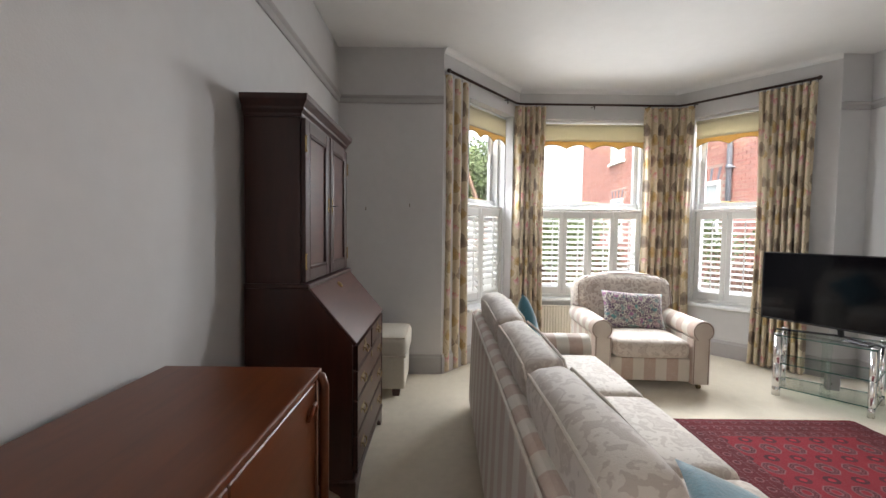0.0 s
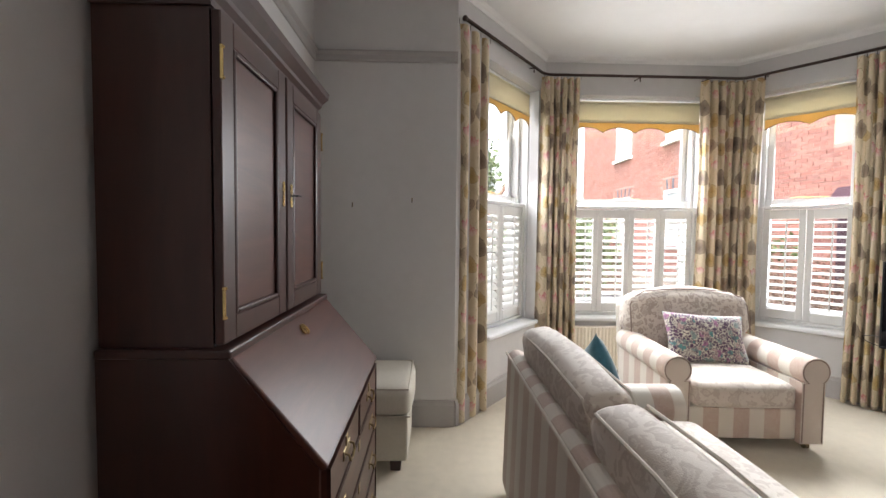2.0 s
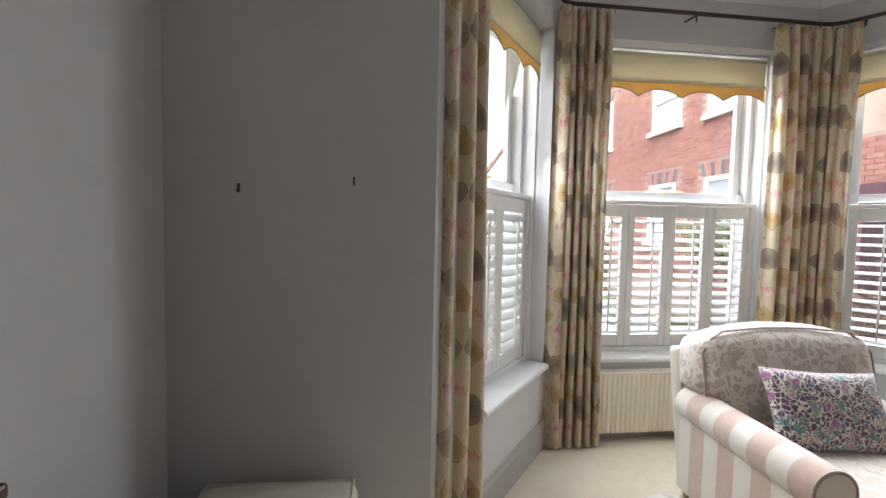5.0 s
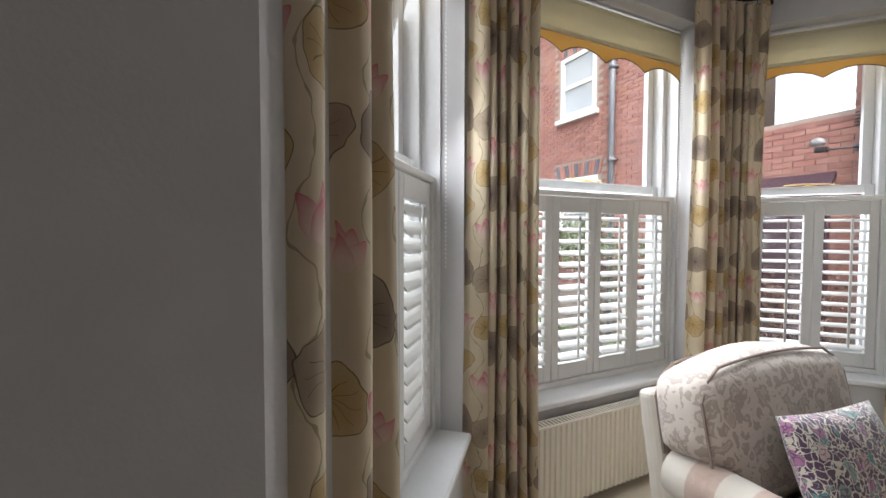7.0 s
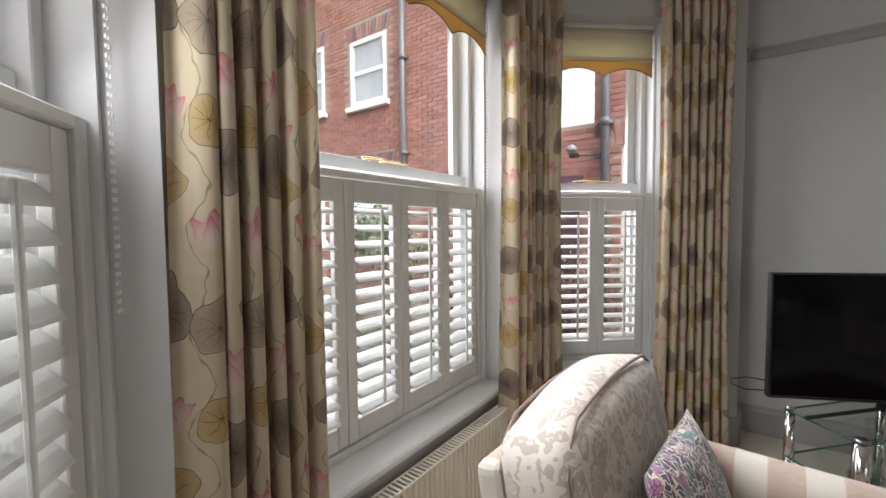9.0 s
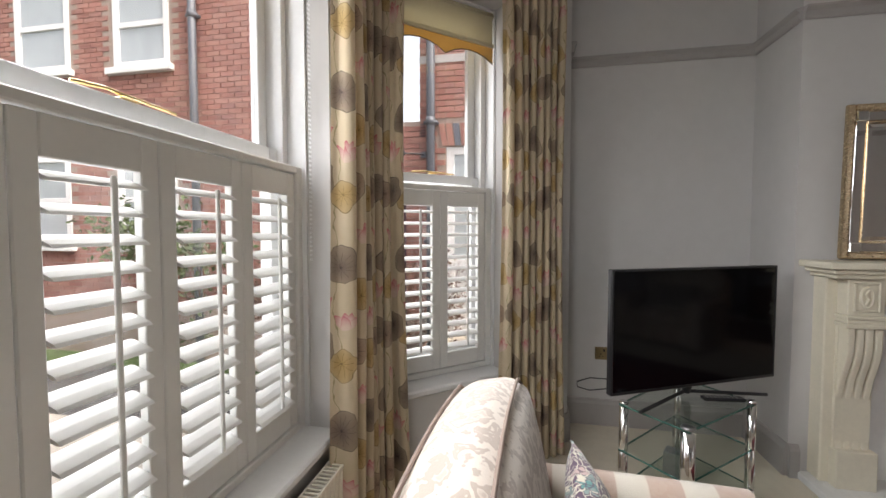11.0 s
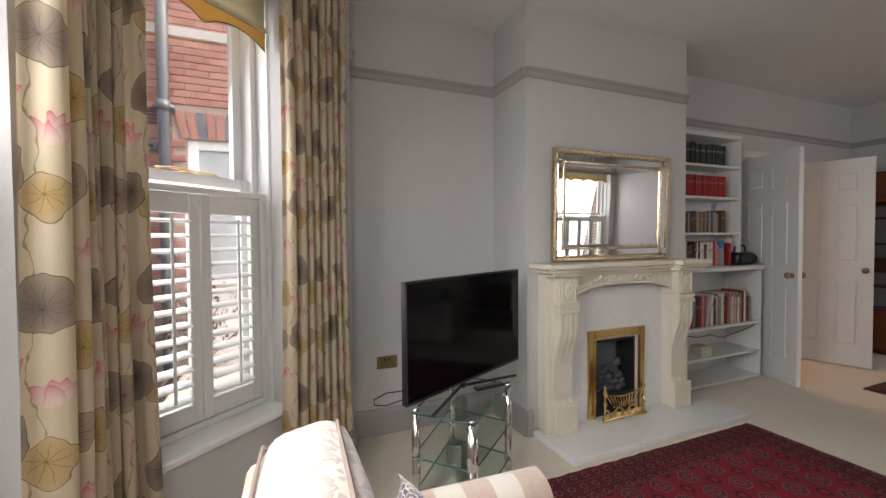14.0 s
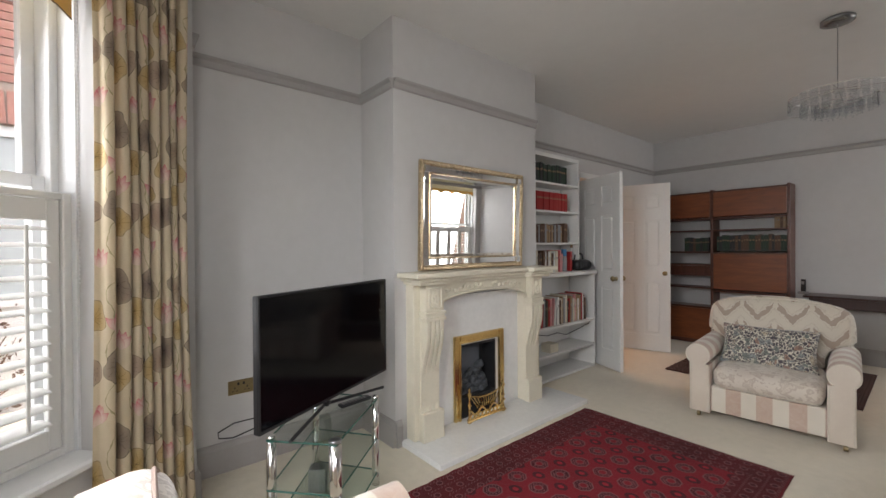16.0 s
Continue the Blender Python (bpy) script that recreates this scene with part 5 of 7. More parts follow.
def armchair(name, at, rz, label, cush_mat, cush_label, stripe_x, stripe_y, piping):
    """Scroll-arm chair; the front looks towards -y."""
    e = empty(name, at, rz, label, "armchair", "matching armchairs")
    W, D = 0.50, 0.43
    aw = 0.18
    part("seat_base", boxes((-W + aw - 0.02, -D + 0.03, 0.07, W - aw + 0.02, D - 0.06, 0.27), bevel=0.012, seg=2), stripe_x, e)
    for s in (-1, 1):
        bm = bmesh.new()
        x0, x1 = (-W, -W + aw) if s < 0 else (W - aw, W)
        c = roll_arm(bm, x0, x1, -D, D - 0.10, 0.60, 0.088, s)
        bmesh.ops.bevel(bm, geom=[ed for ed in bm.edges if ed.calc_length() < 0.4 and abs(ed.verts[0].co.y - ed.verts[1].co.y) < 1e-4], offset=0.012, segments=2, profile=0.5, affect="EDGES", clamp_overlap=True)
        arm = part("arm", bm, stripe_y, e, "scroll arm in broad pink and cream stripes", True)
        arm.data.set_sharp_from_angle(angle=radians(40))
        ring = [(c[0] + 0.080 * math.cos(t), -D - 0.001, c[1] + 0.080 * math.sin(t)) for t in [math.radians(-60 + 300 * k / 20) for k in range(21)]]
        part("piping", tubes([[(x0 + 0.03, -D - 0.001, 0.07)] + [(x0 + 0.03, -D - 0.001, c[1] - 0.07)] + ring[::-1][:] + [(x1 - 0.03, -D - 0.001, c[1] - 0.07), (x1 - 0.03, -D - 0.001, 0.07)]], 0.004, 5), piping, arm)
    bm = bmesh.new()
    m = Matrix.Translation((0, D - 0.13, 0.30)) @ Matrix.Rotation(radians(-10), 4, "X")
    box(bm, -W + 0.03, 0.02, -0.24, W - 0.03, 0.10, 0.50, bevel=0.03, seg=3, m=m)
    bmesh.ops.recalc_face_normals(bm, faces=bm.faces)
    part("outer_back", bm, stripe_x, e)
    bm = bmesh.new()
    m2 = Matrix.Translation((0, D - 0.20, 0.42)) @ Matrix.Rotation(radians(-12), 4, "X")
    vs = cushion(bm, -W + 0.045, -0.10, 0.0, W - 0.045, 0.115, 0.49, 0.065, 0.035)
    for v in bm.verts:
        k = v.co.x / W
        if v.co.z > 0.30:
            v.co.z -= 0.045 * k * k * (v.co.z - 0.30) / 0.19
            v.co.z += 0.015 * (1 - k * k)
        if v.co.z < 0.2 and abs(v.co.x) > W - aw - 0.01:
            v.co.x = math.copysign(W - aw - 0.01 + (abs(v.co.x) - (W - aw - 0.01)) * max(0, (v.co.z - 0.1) / 0.1), v.co.x)
    bmesh.ops.transform(bm, matrix=m2, verts=bm.verts)
    part("back_cushion", bm, cush_mat, e, cush_label, True)
    rim = [(-W + 0.05, 0.17), (-W + 0.052, 0.38), (-W + 0.10, 0.445)] + [(-W + 0.10 + (2 * W - 0.20) * k / 12, 0.478 + 0.028 * math.sin(math.pi * k / 12)) for k in range(1, 12)] + [(W - 0.10, 0.445), (W - 0.052, 0.38), (W - 0.05, 0.17)]
    for yy in (-0.085, 0.10):
        part("piping", tubes([[tuple(m2 @ Vector((x, yy, z))) for x, z in rim]], 0.0055, 6), piping, e)
    bm = bmesh.new()
    cushion(bm, -W + aw + 0.005, -D - 0.005, 0.275, W - aw - 0.005, D - 0.28, 0.43, 0.045, 0.022)
    part("seat_cushion", bm, M["damask"], e, "plump seat cushion", True)
    for zz in (0.295, 0.405):
        q = [(-W + aw + 0.02, D - 0.3), (-W + aw + 0.012, -D + 0.02), (-W + aw + 0.03, -D - 0.004), (W - aw - 0.03, -D - 0.004), (W - aw - 0.012, -D + 0.02), (W - aw - 0.02, D - 0.3)]
        part("piping", tubes([[(x, y, zz) for x, y in q]], 0.0045, 6), M["cream_piping"], e)
    for x in (-W + 0.07, W - 0.07):
        for y in (-D + 0.07, D - 0.12):
            bm = bmesh.new()
            tube(bm, [(x - 0.012, y, 0.022), (x + 0.012, y, 0.022)], 0.022, 14)
            tube(bm, [(x, y, 0.03), (x, y, 0.075)], 0.009, 8)
            part("castor", bm, M["dull_brass"], e, "small brass castor")
    return e


def scatter(name, at, rx, ry, rz, w, h, t, material, label, pip=None):
    """A scatter cushion, thin at its corners and full in the middle."""
    e_bm = bmesh.new()
    n = 14
    top, bot = [], []
    for j in range(n + 1):
        for i in range(n + 1):
            u, v = 2 * i / n - 1, 2 * j / n - 1
            k = ((1 - u ** 2) * (1 - v ** 2)) ** 0.42
            pull = 1 - 0.07 * (1 - abs(u) ** 1.5) * abs(v) ** 4
            pull2 = 1 - 0.07 * (1 - abs(v) ** 1.5) * abs(u) ** 4
            x, z = u * w / 2 * pull2, v * h / 2 * pull
            wr = 0.004 * math.sin(9 * u + 5 * v) * k
            top.append(e_bm.verts.new((x, -t / 2 * k - wr, z)))
            bot.append(e_bm.verts.new((x, t / 2 * k + 0.001, z)))
    for j in range(n):
        for i in range(n):
            a = j * (n + 1) + i
            for g, fl in ((top, 0), (bot, 1)):
                q = [g[a], g[a + 1], g[a + n + 2], g[a + n + 1]]
                e_bm.faces.new(q[::-1] if fl else q)
    bmesh.ops.remove_doubles(e_bm, verts=e_bm.verts, dist=0.0015)
    ob = tagged(link_mesh(name, e_bm, material, None, True), label, "cushion")
    ob.matrix_world = pose(*at, rx, ry, rz)
    return ob


armchair("armchair", (1.875, 3.735, 0), -3, "cream damask armchair with pink stripes, in the window bay", M["damask_bold"], "full back cushion in brown leafy damask", M["stripe_x"], M["stripe_y"], M["piping"])
armchair("armchair", (1.96, -0.10, 0), 185, "cream and pink striped armchair beside the red rug", M["damask_chevron"], "full back cushion in chevron damask", M["stripe_x"], M["stripe_y"], M["cream_piping"])
scatter("scatter_cushion", (1.89, 3.755, 0.60), -24, 3, -4, 0.58, 0.37, 0.13, M["flowered"], "purple and teal flowered cushion lying on the bay armchair")
scatter("scatter_cushion", (1.97, -0.02, 0.575), -28, 0, 185, 0.62, 0.34, 0.13, M["tapestry"], "dark tapestry cushion with birds and leaves on the armchair")


def sofa():
    x0, x1, y0, y1 = 0.27, 1.16, 0.42, 2.97
    e = empty("sofa", (x0, y0, 0), 0, "long striped cream sofa with damask cushions, its back to the walkway", "sofa")
    D, L = x1 - x0, y1 - y0
    aw = 0.22
    part("seat_base", boxes((0.10, aw - 0.02, 0.06, D - 0.03, L - aw + 0.02, 0.29), bevel=0.012, seg=2), M["stripe_y"], e)
    bm = bmesh.new()
    prism(bm, [(0.0, 0.04), (0.16, 0.04), (0.20, 0.60), (0.10, 0.745), (0.055, 0.755), (0.02, 0.73)], 0.02, L - 0.02, "y")
    bmesh.ops.bevel(bm, geom=list(bm.edges), offset=0.02, segments=3, profile=0.5, affect="EDGES", clamp_overlap=True)
    part("outer_back", bm, M["stripe_y"], e, "back covered in pink and cream stripes")
    part("piping", tubes([[(0.012, 0.04, 0.738), (0.012, L - 0.04, 0.738)]], 0.006, 6), M["cream_piping"], e)
    for s in (0, 1):
        bm = bmesh.new()
        ya = (0.0, aw) if s == 0 else (L - aw, L)
        out_c = roll_arm(bm, ya[0], ya[1], 0.0, D - 0.12, 0.59, 0.10, -1 if s == 0 else 1)
        for v in bm.verts:
            v.co = Vector((v.co.y + 0.10, v.co.x, v.co.z))
        bmesh.ops.recalc_face_normals(bm, faces=bm.faces)
        bmesh.ops.bevel(bm, geom=[ed for ed in bm.edges if abs(ed.verts[0].co.x - ed.verts[1].co.x) < 1e-4], offset=0.012, segments=2, profile=0.5, affect="EDGES", clamp_overlap=True)
        arm = part("arm", bm, M["stripe_x"], e, "scroll arm", True)
        arm.data.set_sharp_from_angle(angle=radians(40))
    cuts = [2.88 - y0, 2.00 - y0, 1.28 - y0, 0.56 - y0]
    for a, b in zip(cuts, cuts[1:]):
        bm = bmesh.new()
        cushion(bm, -0.080, b + 0.004, 0.0, 0.085, a - 0.004, 0.48, 0.05, 0.022)
        for v in bm.verts:
            v.co.x += 0.012 * math.sin(7 * v.co.y) * v.co.z
            v.co.z += 0.012 * math.sin(3.1 * v.co.y + 1)
        mt = Matrix.Translation((0.225, 0, 0.405)) @ Matrix.Rotation(radians(-9), 4, "Y")
        bmesh.ops.transform(bm, matrix=mt, verts=bm.verts)
        c = part("back_cushion", bm, M["damask"], e, "piped damask back cushion", True)
        for xx in (-0.072, 0.077):
            loop = [(xx, b + 0.012, 0.05), (xx, b + 0.012, 0.42), (xx, b + 0.05, 0.467), (xx, (a + b) / 2, 0.48), (xx, a - 0.05, 0.467), (xx, a - 0.012, 0.42), (xx, a - 0.012, 0.05)]
            part("piping", tubes([[tuple(mt @ Vector(p)) for p in loop]], 0.0055, 6), M["cream_piping"], c)
    cuts = [L - aw, 2.02 - y0, 1.30 - y0, aw]
    for a, b in zip(cuts, cuts[1:]):
        bm = bmesh.new()
        cushion(bm, 0.20, b + 0.003, 0.295, D + 0.005, a - 0.003, 0.475, 0.05, 0.022)
        c = part("seat_cushion", bm, M["damask"], e, "pale damask seat cushion", True)
        part("piping", tubes([[(0.3, b + 0.014, 0.452), (D - 0.03, b + 0.014, 0.452), (D - 0.004, b + 0.05, 0.452), (D - 0.004, a - 0.05, 0.452), (D - 0.03, a - 0.014, 0.452), (0.3, a - 0.014, 0.452)]], 0.0045, 6), M["cream_piping"], c)
    for x in (0.08, D - 0.10):
        for y in (0.10, L - 0.10):
            part("foot", lathe([(0.022, 0), (0.030, 0.02), (0.026, 0.065)], 12, (x, y, 0)), M["mahogany"], e)


sofa()
scatter("scatter_cushion", (0.64, 2.60, 0.68), -12, 32, 80, 0.38, 0.38, 0.13, M["teal"], "teal velvet cushion propped in the corner of the sofa")
scatter("scatter_cushion", (0.62, 1.95, 0.60), -26, 0, 88, 0.52, 0.32, 0.12, M["tapestry"], "small flowered cushion lying against the sofa back")
scatter("scatter_cushion", (0.90, 0.83, 0.545), -66, 0, 70, 0.46, 0.44, 0.13, M["teal"], "teal velvet cushion lying on the sofa seat")


def rug(name, cx, cy, hx, hy, material, label, fringe):
    e = empty(name, (cx, cy, 0), 0, label, "rug")
    bm = bmesh.new()
    nx, ny = 20, 26
    g = [[bm.verts.new((-hx + 2 * hx * i / nx + 0.004 * math.sin(3 * j + i), -hy + 2 * hy * j / ny + 0.004 * math.sin(2 * i), 0.009 + 0.0015 * math.sin(i * 1.3) * math.cos(j * 0.9))) for i in range(nx + 1)] for j in range(ny + 1)]
    for j in range(ny):
        for i in range(nx):
            bm.faces.new((g[j][i], g[j][i + 1], g[j + 1][i + 1], g[j + 1][i]))
    r = bmesh.ops.extrude_face_region(bm, geom=list(bm.faces))
    for v in [v for v in r["geom"] if isinstance(v, bmesh.types.BMVert)]:
        v.co.z = 0.001
    bmesh.ops.recalc_face_normals(bm, faces=bm.faces)
    part("woven_field", bm, material, e)
    fr = bmesh.new()
    rnd = random.Random(5)
    for s in (-1, 1):
        for k in range(int(2 * hx / 0.012)):
            x = -hx + k * 0.012
            y = s * hy
            dx = rnd.uniform(-0.006, 0.006)
            box(fr, x, min(y, y + s * 0.028), 0.001, x + 0.005, max(y, y + s * 0.028), 0.004)
    tagged(part("fringe", fr, fringe, e, "short fringe"), kind="stuff")


rug("rug", 2.345, 1.815, 0.685, 0.925, M["rug"], "crimson hand-knotted rug with rows of medallions before the fireplace", M["rug"])
rug("rug", 2.28, -1.52, 0.78, 0.70, M["rug2"], "dark red-brown patterned rug behind the striped armchair", M["rug2"])


# ---- fireplace ----
def fireplace():
    cy = 1.70
    e = empty("fireplace_surround", (BX, cy, 0), 0, "cream carved fireplace surround with scrolled pilasters on a white marble hearth", "fireplace")
    cs = M["cream_stone"]
    # x runs into the room (minus)
    part("hearth", boxes((-0.44, -0.94, 0.0, -0.002, 0.75, 0.04), bevel=0.006, seg=2), M["marble"], e, "polished white marble hearth slab")
    pieces("back_panel", [(-0.022, -0.52, 0.04, -0.002, -0.20, 1.02), (-0.022, 0.20, 0.04, -0.002, 0.52, 1.02), (-0.022, -0.20, 0.62, -0.002, 0.20, 1.02)], M["marble"], e, "pale marble back panel")
    for s in (-1, 1):
        y0, y1 = (0.49, 0.65) if s > 0 else (-0.65, -0.49)
        part("jamb", boxes((-0.10, min(s * 0.49, s * 0.70), 0.04, -0.002, max(s * 0.49, s * 0.70), 1.16), bevel=0.006), cs, e)
        ya, yb = min(y0, y1), max(y0, y1)
        part("plinth", boxes((-0.16, ya - 0.012, 0.04, -0.10, yb + 0.012, 0.24), bevel=0.006, seg=2), cs, e)
        sec = []
        n = 22
        for k in range(n + 1):
            t = k / n
            z = 0.24 + 0.64 * t
            d = 0.125 + 0.055 * (0.5 - 0.5 * math.cos(math.pi * min(1, max(0, (t - 0.45) / 0.4)))) - 0.030 * math.sin(math.pi * min(1, t / 0.5)) * (1 - t)
            sec.append((-d, z))
        for q in range(4):
            w = (yb - ya) / 4
            a, b = ya + q * w + 0.004, ya + (q + 1) * w - 0.004
            bm = bmesh.new()
            prism(bm, [(x, z) for x, z in sec] + [(-0.10, 0.88), (-0.10, 0.24)], a, b, "y")
            bmesh.ops.bevel(bm, geom=[ed for ed in bm.edges if abs(ed.verts[0].co.y - ed.verts[1].co.y) < 1e-5 and ed.verts[0].co.x < -0.101 and ed.verts[1].co.x < -0.101], offset=0.006, segments=2, profile=0.5, affect="EDGES", clamp_overlap=True)
            part("flute", bm, cs, e)
        part("pilaster_core", boxes((-0.115, ya, 0.24, -0.10, yb, 0.90)), cs, e)
        part("pilaster_band", boxes((-0.190, ya - 0.010, 0.88, -0.10, yb + 0.010, 0.905), (-0.182, ya - 0.004, 0.905, -0.10, yb + 0.004, 0.925), (-0.190, ya - 0.010, 0.925, -0.10, yb + 0.010, 0.945), bevel=0.005, seg=2), cs, e)
        part("pilaster_block", boxes((-0.175, ya, 0.945, -0.10, yb, 1.13), bevel=0.004), cs, e)
        yc = (ya + yb) / 2
        bm = boxes((-0.184, ya + 0.022, 0.965, -0.174, ya + 0.032, 1.11), (-0.184, yb - 0.032, 0.965, -0.174, yb - 0.022, 1.11), (-0.184, ya + 0.032, 1.10, -0.174, yb - 0.032, 1.11), (-0.184, ya + 0.032, 0.965, -0.174, yb - 0.032, 0.975), bevel=0.003)
        ring = [(-0.178, yc + 0.026 * math.cos(t), 1.037 + 0.048 * math.sin(t)) for t in [2 * math.pi * k / 16 for k in range(17)]]
        tube(bm, ring, 0.008, 7)
        tube(bm, [(-0.178, yc - 0.010, 1.075), (-0.180, yc + 0.008, 1.05), (-0.180, yc - 0.008, 1.03), (-0.178, yc + 0.010, 1.0)], 0.008, 7)
        part("carved_rosette", bm, cs, e)
    # arched frieze
    n = 20
    bm = bmesh.new()
    low = [(0.49 * math.cos(math.pi * (1 - k / n)), 0.955 + 0.105 * math.sin(math.pi * k / n) ** 0.8) for k in range(n + 1)]
    prism(bm, [(-0.49, 1.16)] + low + [(0.49, 1.16)], -0.12, -0.03, "x")
    part("frieze", bm, cs, e)
    part("arch_moulding", tubes([[(-0.122, y, z - 0.001) for y, z in low]], 0.011, 8), cs, e)
    rnd = random.Random(4)
    for s in (-1, 1):
        for k in range(9):
            y = s * (0.07 + k * 0.043)
            z = 1.095 + 0.012 * math.sin(k * 1.9) - 0.0004 * k * k
            bm = bmesh.new()
            bmesh.ops.create_uvsphere(bm, u_segments=8, v_segments=6, radius=0.016, matrix=Matrix.Translation((-0.122, y, z)) @ Matrix.Rotation(rnd.uniform(-0.8, 0.8), 4, "X") @ Matrix.Diagonal((0.55, 1.35, 0.75, 1)))
            tube(bm, [(-0.120, y - 0.02, z - 0.010), (-0.126, y, z - 0.010), (-0.120, y + 0.02, z - 0.008)], 0.006, 6)
            part("carved_leaf", bm, cs, e, smooth=True)
    # mantel shelf in two steps, breaking forward over the pilasters
    for z0, z1, d0, d1, yo in ((1.13, 1.155, 0.150, 0.205, 0.02), (1.155, 1.180, 0.175, 0.225, 0.045), (1.18, 1.215, 0.200, 0.250, 0.075)):
        oy = 0.70 + yo
        iy = 0.47 - yo * 0.4
        pl = [(0, -oy), (-d1, -oy), (-d1, -iy), (-d0, -iy + 0.03), (-d0, iy - 0.03), (-d1, iy), (-d1, oy), (0, oy)]
        part("mantel_shelf", prisms([(x - 0.0 if x else -0.002, y) for x, y in pl], z0, z1, "z", 0.007, 2), cs, e)


def gas_fire():
    e = empty("gas_fire", (BX - 0.024, 1.70, 0.04), 0, "brass-framed coal-effect gas fire with an ornate brass fret", "fireplace insert")
    br = M["brass"]
    w, h, t = 0.28, 0.66, 0.058
    part("brass_frame", boxes((-0.028, -w, 0, 0, -w + t, h), (-0.028, w - t, 0, 0, w, h), (-0.028, -w + t, h - t, 0, w - t, h), bevel=0.009, seg=2), br, e)
    part("inner_frame", boxes((-0.034, -w + t - 0.014, 0, -0.01, -w + t + 0.004, h - t + 0.014), (-0.034, w - t - 0.004, 0, -0.01, w - t + 0.014, h - t + 0.014), (-0.034, -w + t + 0.004, h - t - 0.004, -0.01, w - t - 0.004, h - t + 0.014), bevel=0.004, seg=2), br, e)
    part("firebox", boxes((0.14, -0.20, 0.0, 0.16, 0.20, 0.58), (0.0, -0.20, 0, 0.14, -0.185, 0.58), (0.0, 0.185, 0, 0.14, 0.20, 0.58), (0.0, -0.185, 0.56, 0.14, 0.185, 0.58), (0.0, -0.185, 0, 0.14, 0.185, 0.16)), M["iron"], e)
    part("fire_back", boxes((0.115, -0.13, 0.16, 0.139, 0.13, 0.52), bevel=0.02, seg=3), M["grey_screen"], e, "grey ceramic fireback")
    rnd = random.Random(9)
    for k in range(34):
        row = k // 8
        bm = bmesh.new()
        r = rnd.uniform(0.024, 0.036)
        bmesh.ops.create_icosphere(bm, subdivisions=2, radius=r)
        for v in bm.verts:
            v.co += v.co.normalized() * noise.noise(v.co * 40 + Vector((k, 0, 0))) * 0.009
        c = part("coal", bm, M["coal"], e, smooth=True)
        c.location = (0.085 - 0.016 * (k % 3) + 0.01 * row, -0.155 + 0.31 * ((k % 8) + 0.5 * (row % 2)) / 8 * (1 - 0.07 * row) + 0.012 * row, 0.175 + 0.045 * row + rnd.uniform(-0.008, 0.008))
        c.rotation_euler = (rnd.uniform(0, 3), rnd.uniform(0, 3), rnd.uniform(0, 3))
        c.scale = (1, rnd.uniform(0.8, 1.2), rnd.uniform(0.75, 1))
    for s in (-1, 1):
        post = lathe([(0.018, 0), (0.02, 0.02), (0.009, 0.04), (0.009, 0.12), (0.016, 0.135), (0.007, 0.15), (0.007, 0.19), (0.014, 0.205), (0.016, 0.22), (0.006, 0.235), (0.010, 0.25), (0.002, 0.268)], 14, (-0.09, s * 0.19, 0))
        part("fret_post", post, br, e, "turned brass finial post", True)
    bars = []
    for k in range(11):
        u = (k - 5) / 5
        bars.append([(-0.075, u * 0.085, 0.085), (-0.085, u * 0.125, 0.13), (-0.075, u * 0.165, 0.175 + 0.012 * u * u)])
    bm = tubes(bars, 0.0045, 7)
    tube(bm, [(-0.075, -0.17, 0.19), (-0.085, -0.08, 0.172), (-0.088, 0, 0.166), (-0.085, 0.08, 0.172), (-0.075, 0.17, 0.19)], 0.006, 7)
    part("fret_bars", bm, br, e)
    bm = bmesh.new()
    arc = [(-0.10, -0.20 + 0.4 * k / 24, 0.075 + 0.022 * math.cos(6 * math.pi * k / 24)) for k in range(25)]
    tube(bm, arc, 0.009, 8)
    for k in range(9):
        y = -0.17 + 0.0425 * k
        ring = [(-0.102, y + 0.018 * math.cos(t), 0.045 + 0.018 * math.sin(t)) for t in [2 * math.pi * q / 12 for q in range(13)]]
        tube(bm, ring, 0.0055, 6)
    tube(bm, [(-0.10, -0.21, 0.012), (-0.105, -0.1, 0.020), (-0.105, 0.1, 0.020), (-0.10, 0.21, 0.012)], 0.008, 8)
    bmesh.ops.recalc_face_normals(bm, faces=bm.faces)
    part("fret_scrollwork", bm, br, e, "pierced brass scrollwork")


fireplace()
gas_fire()


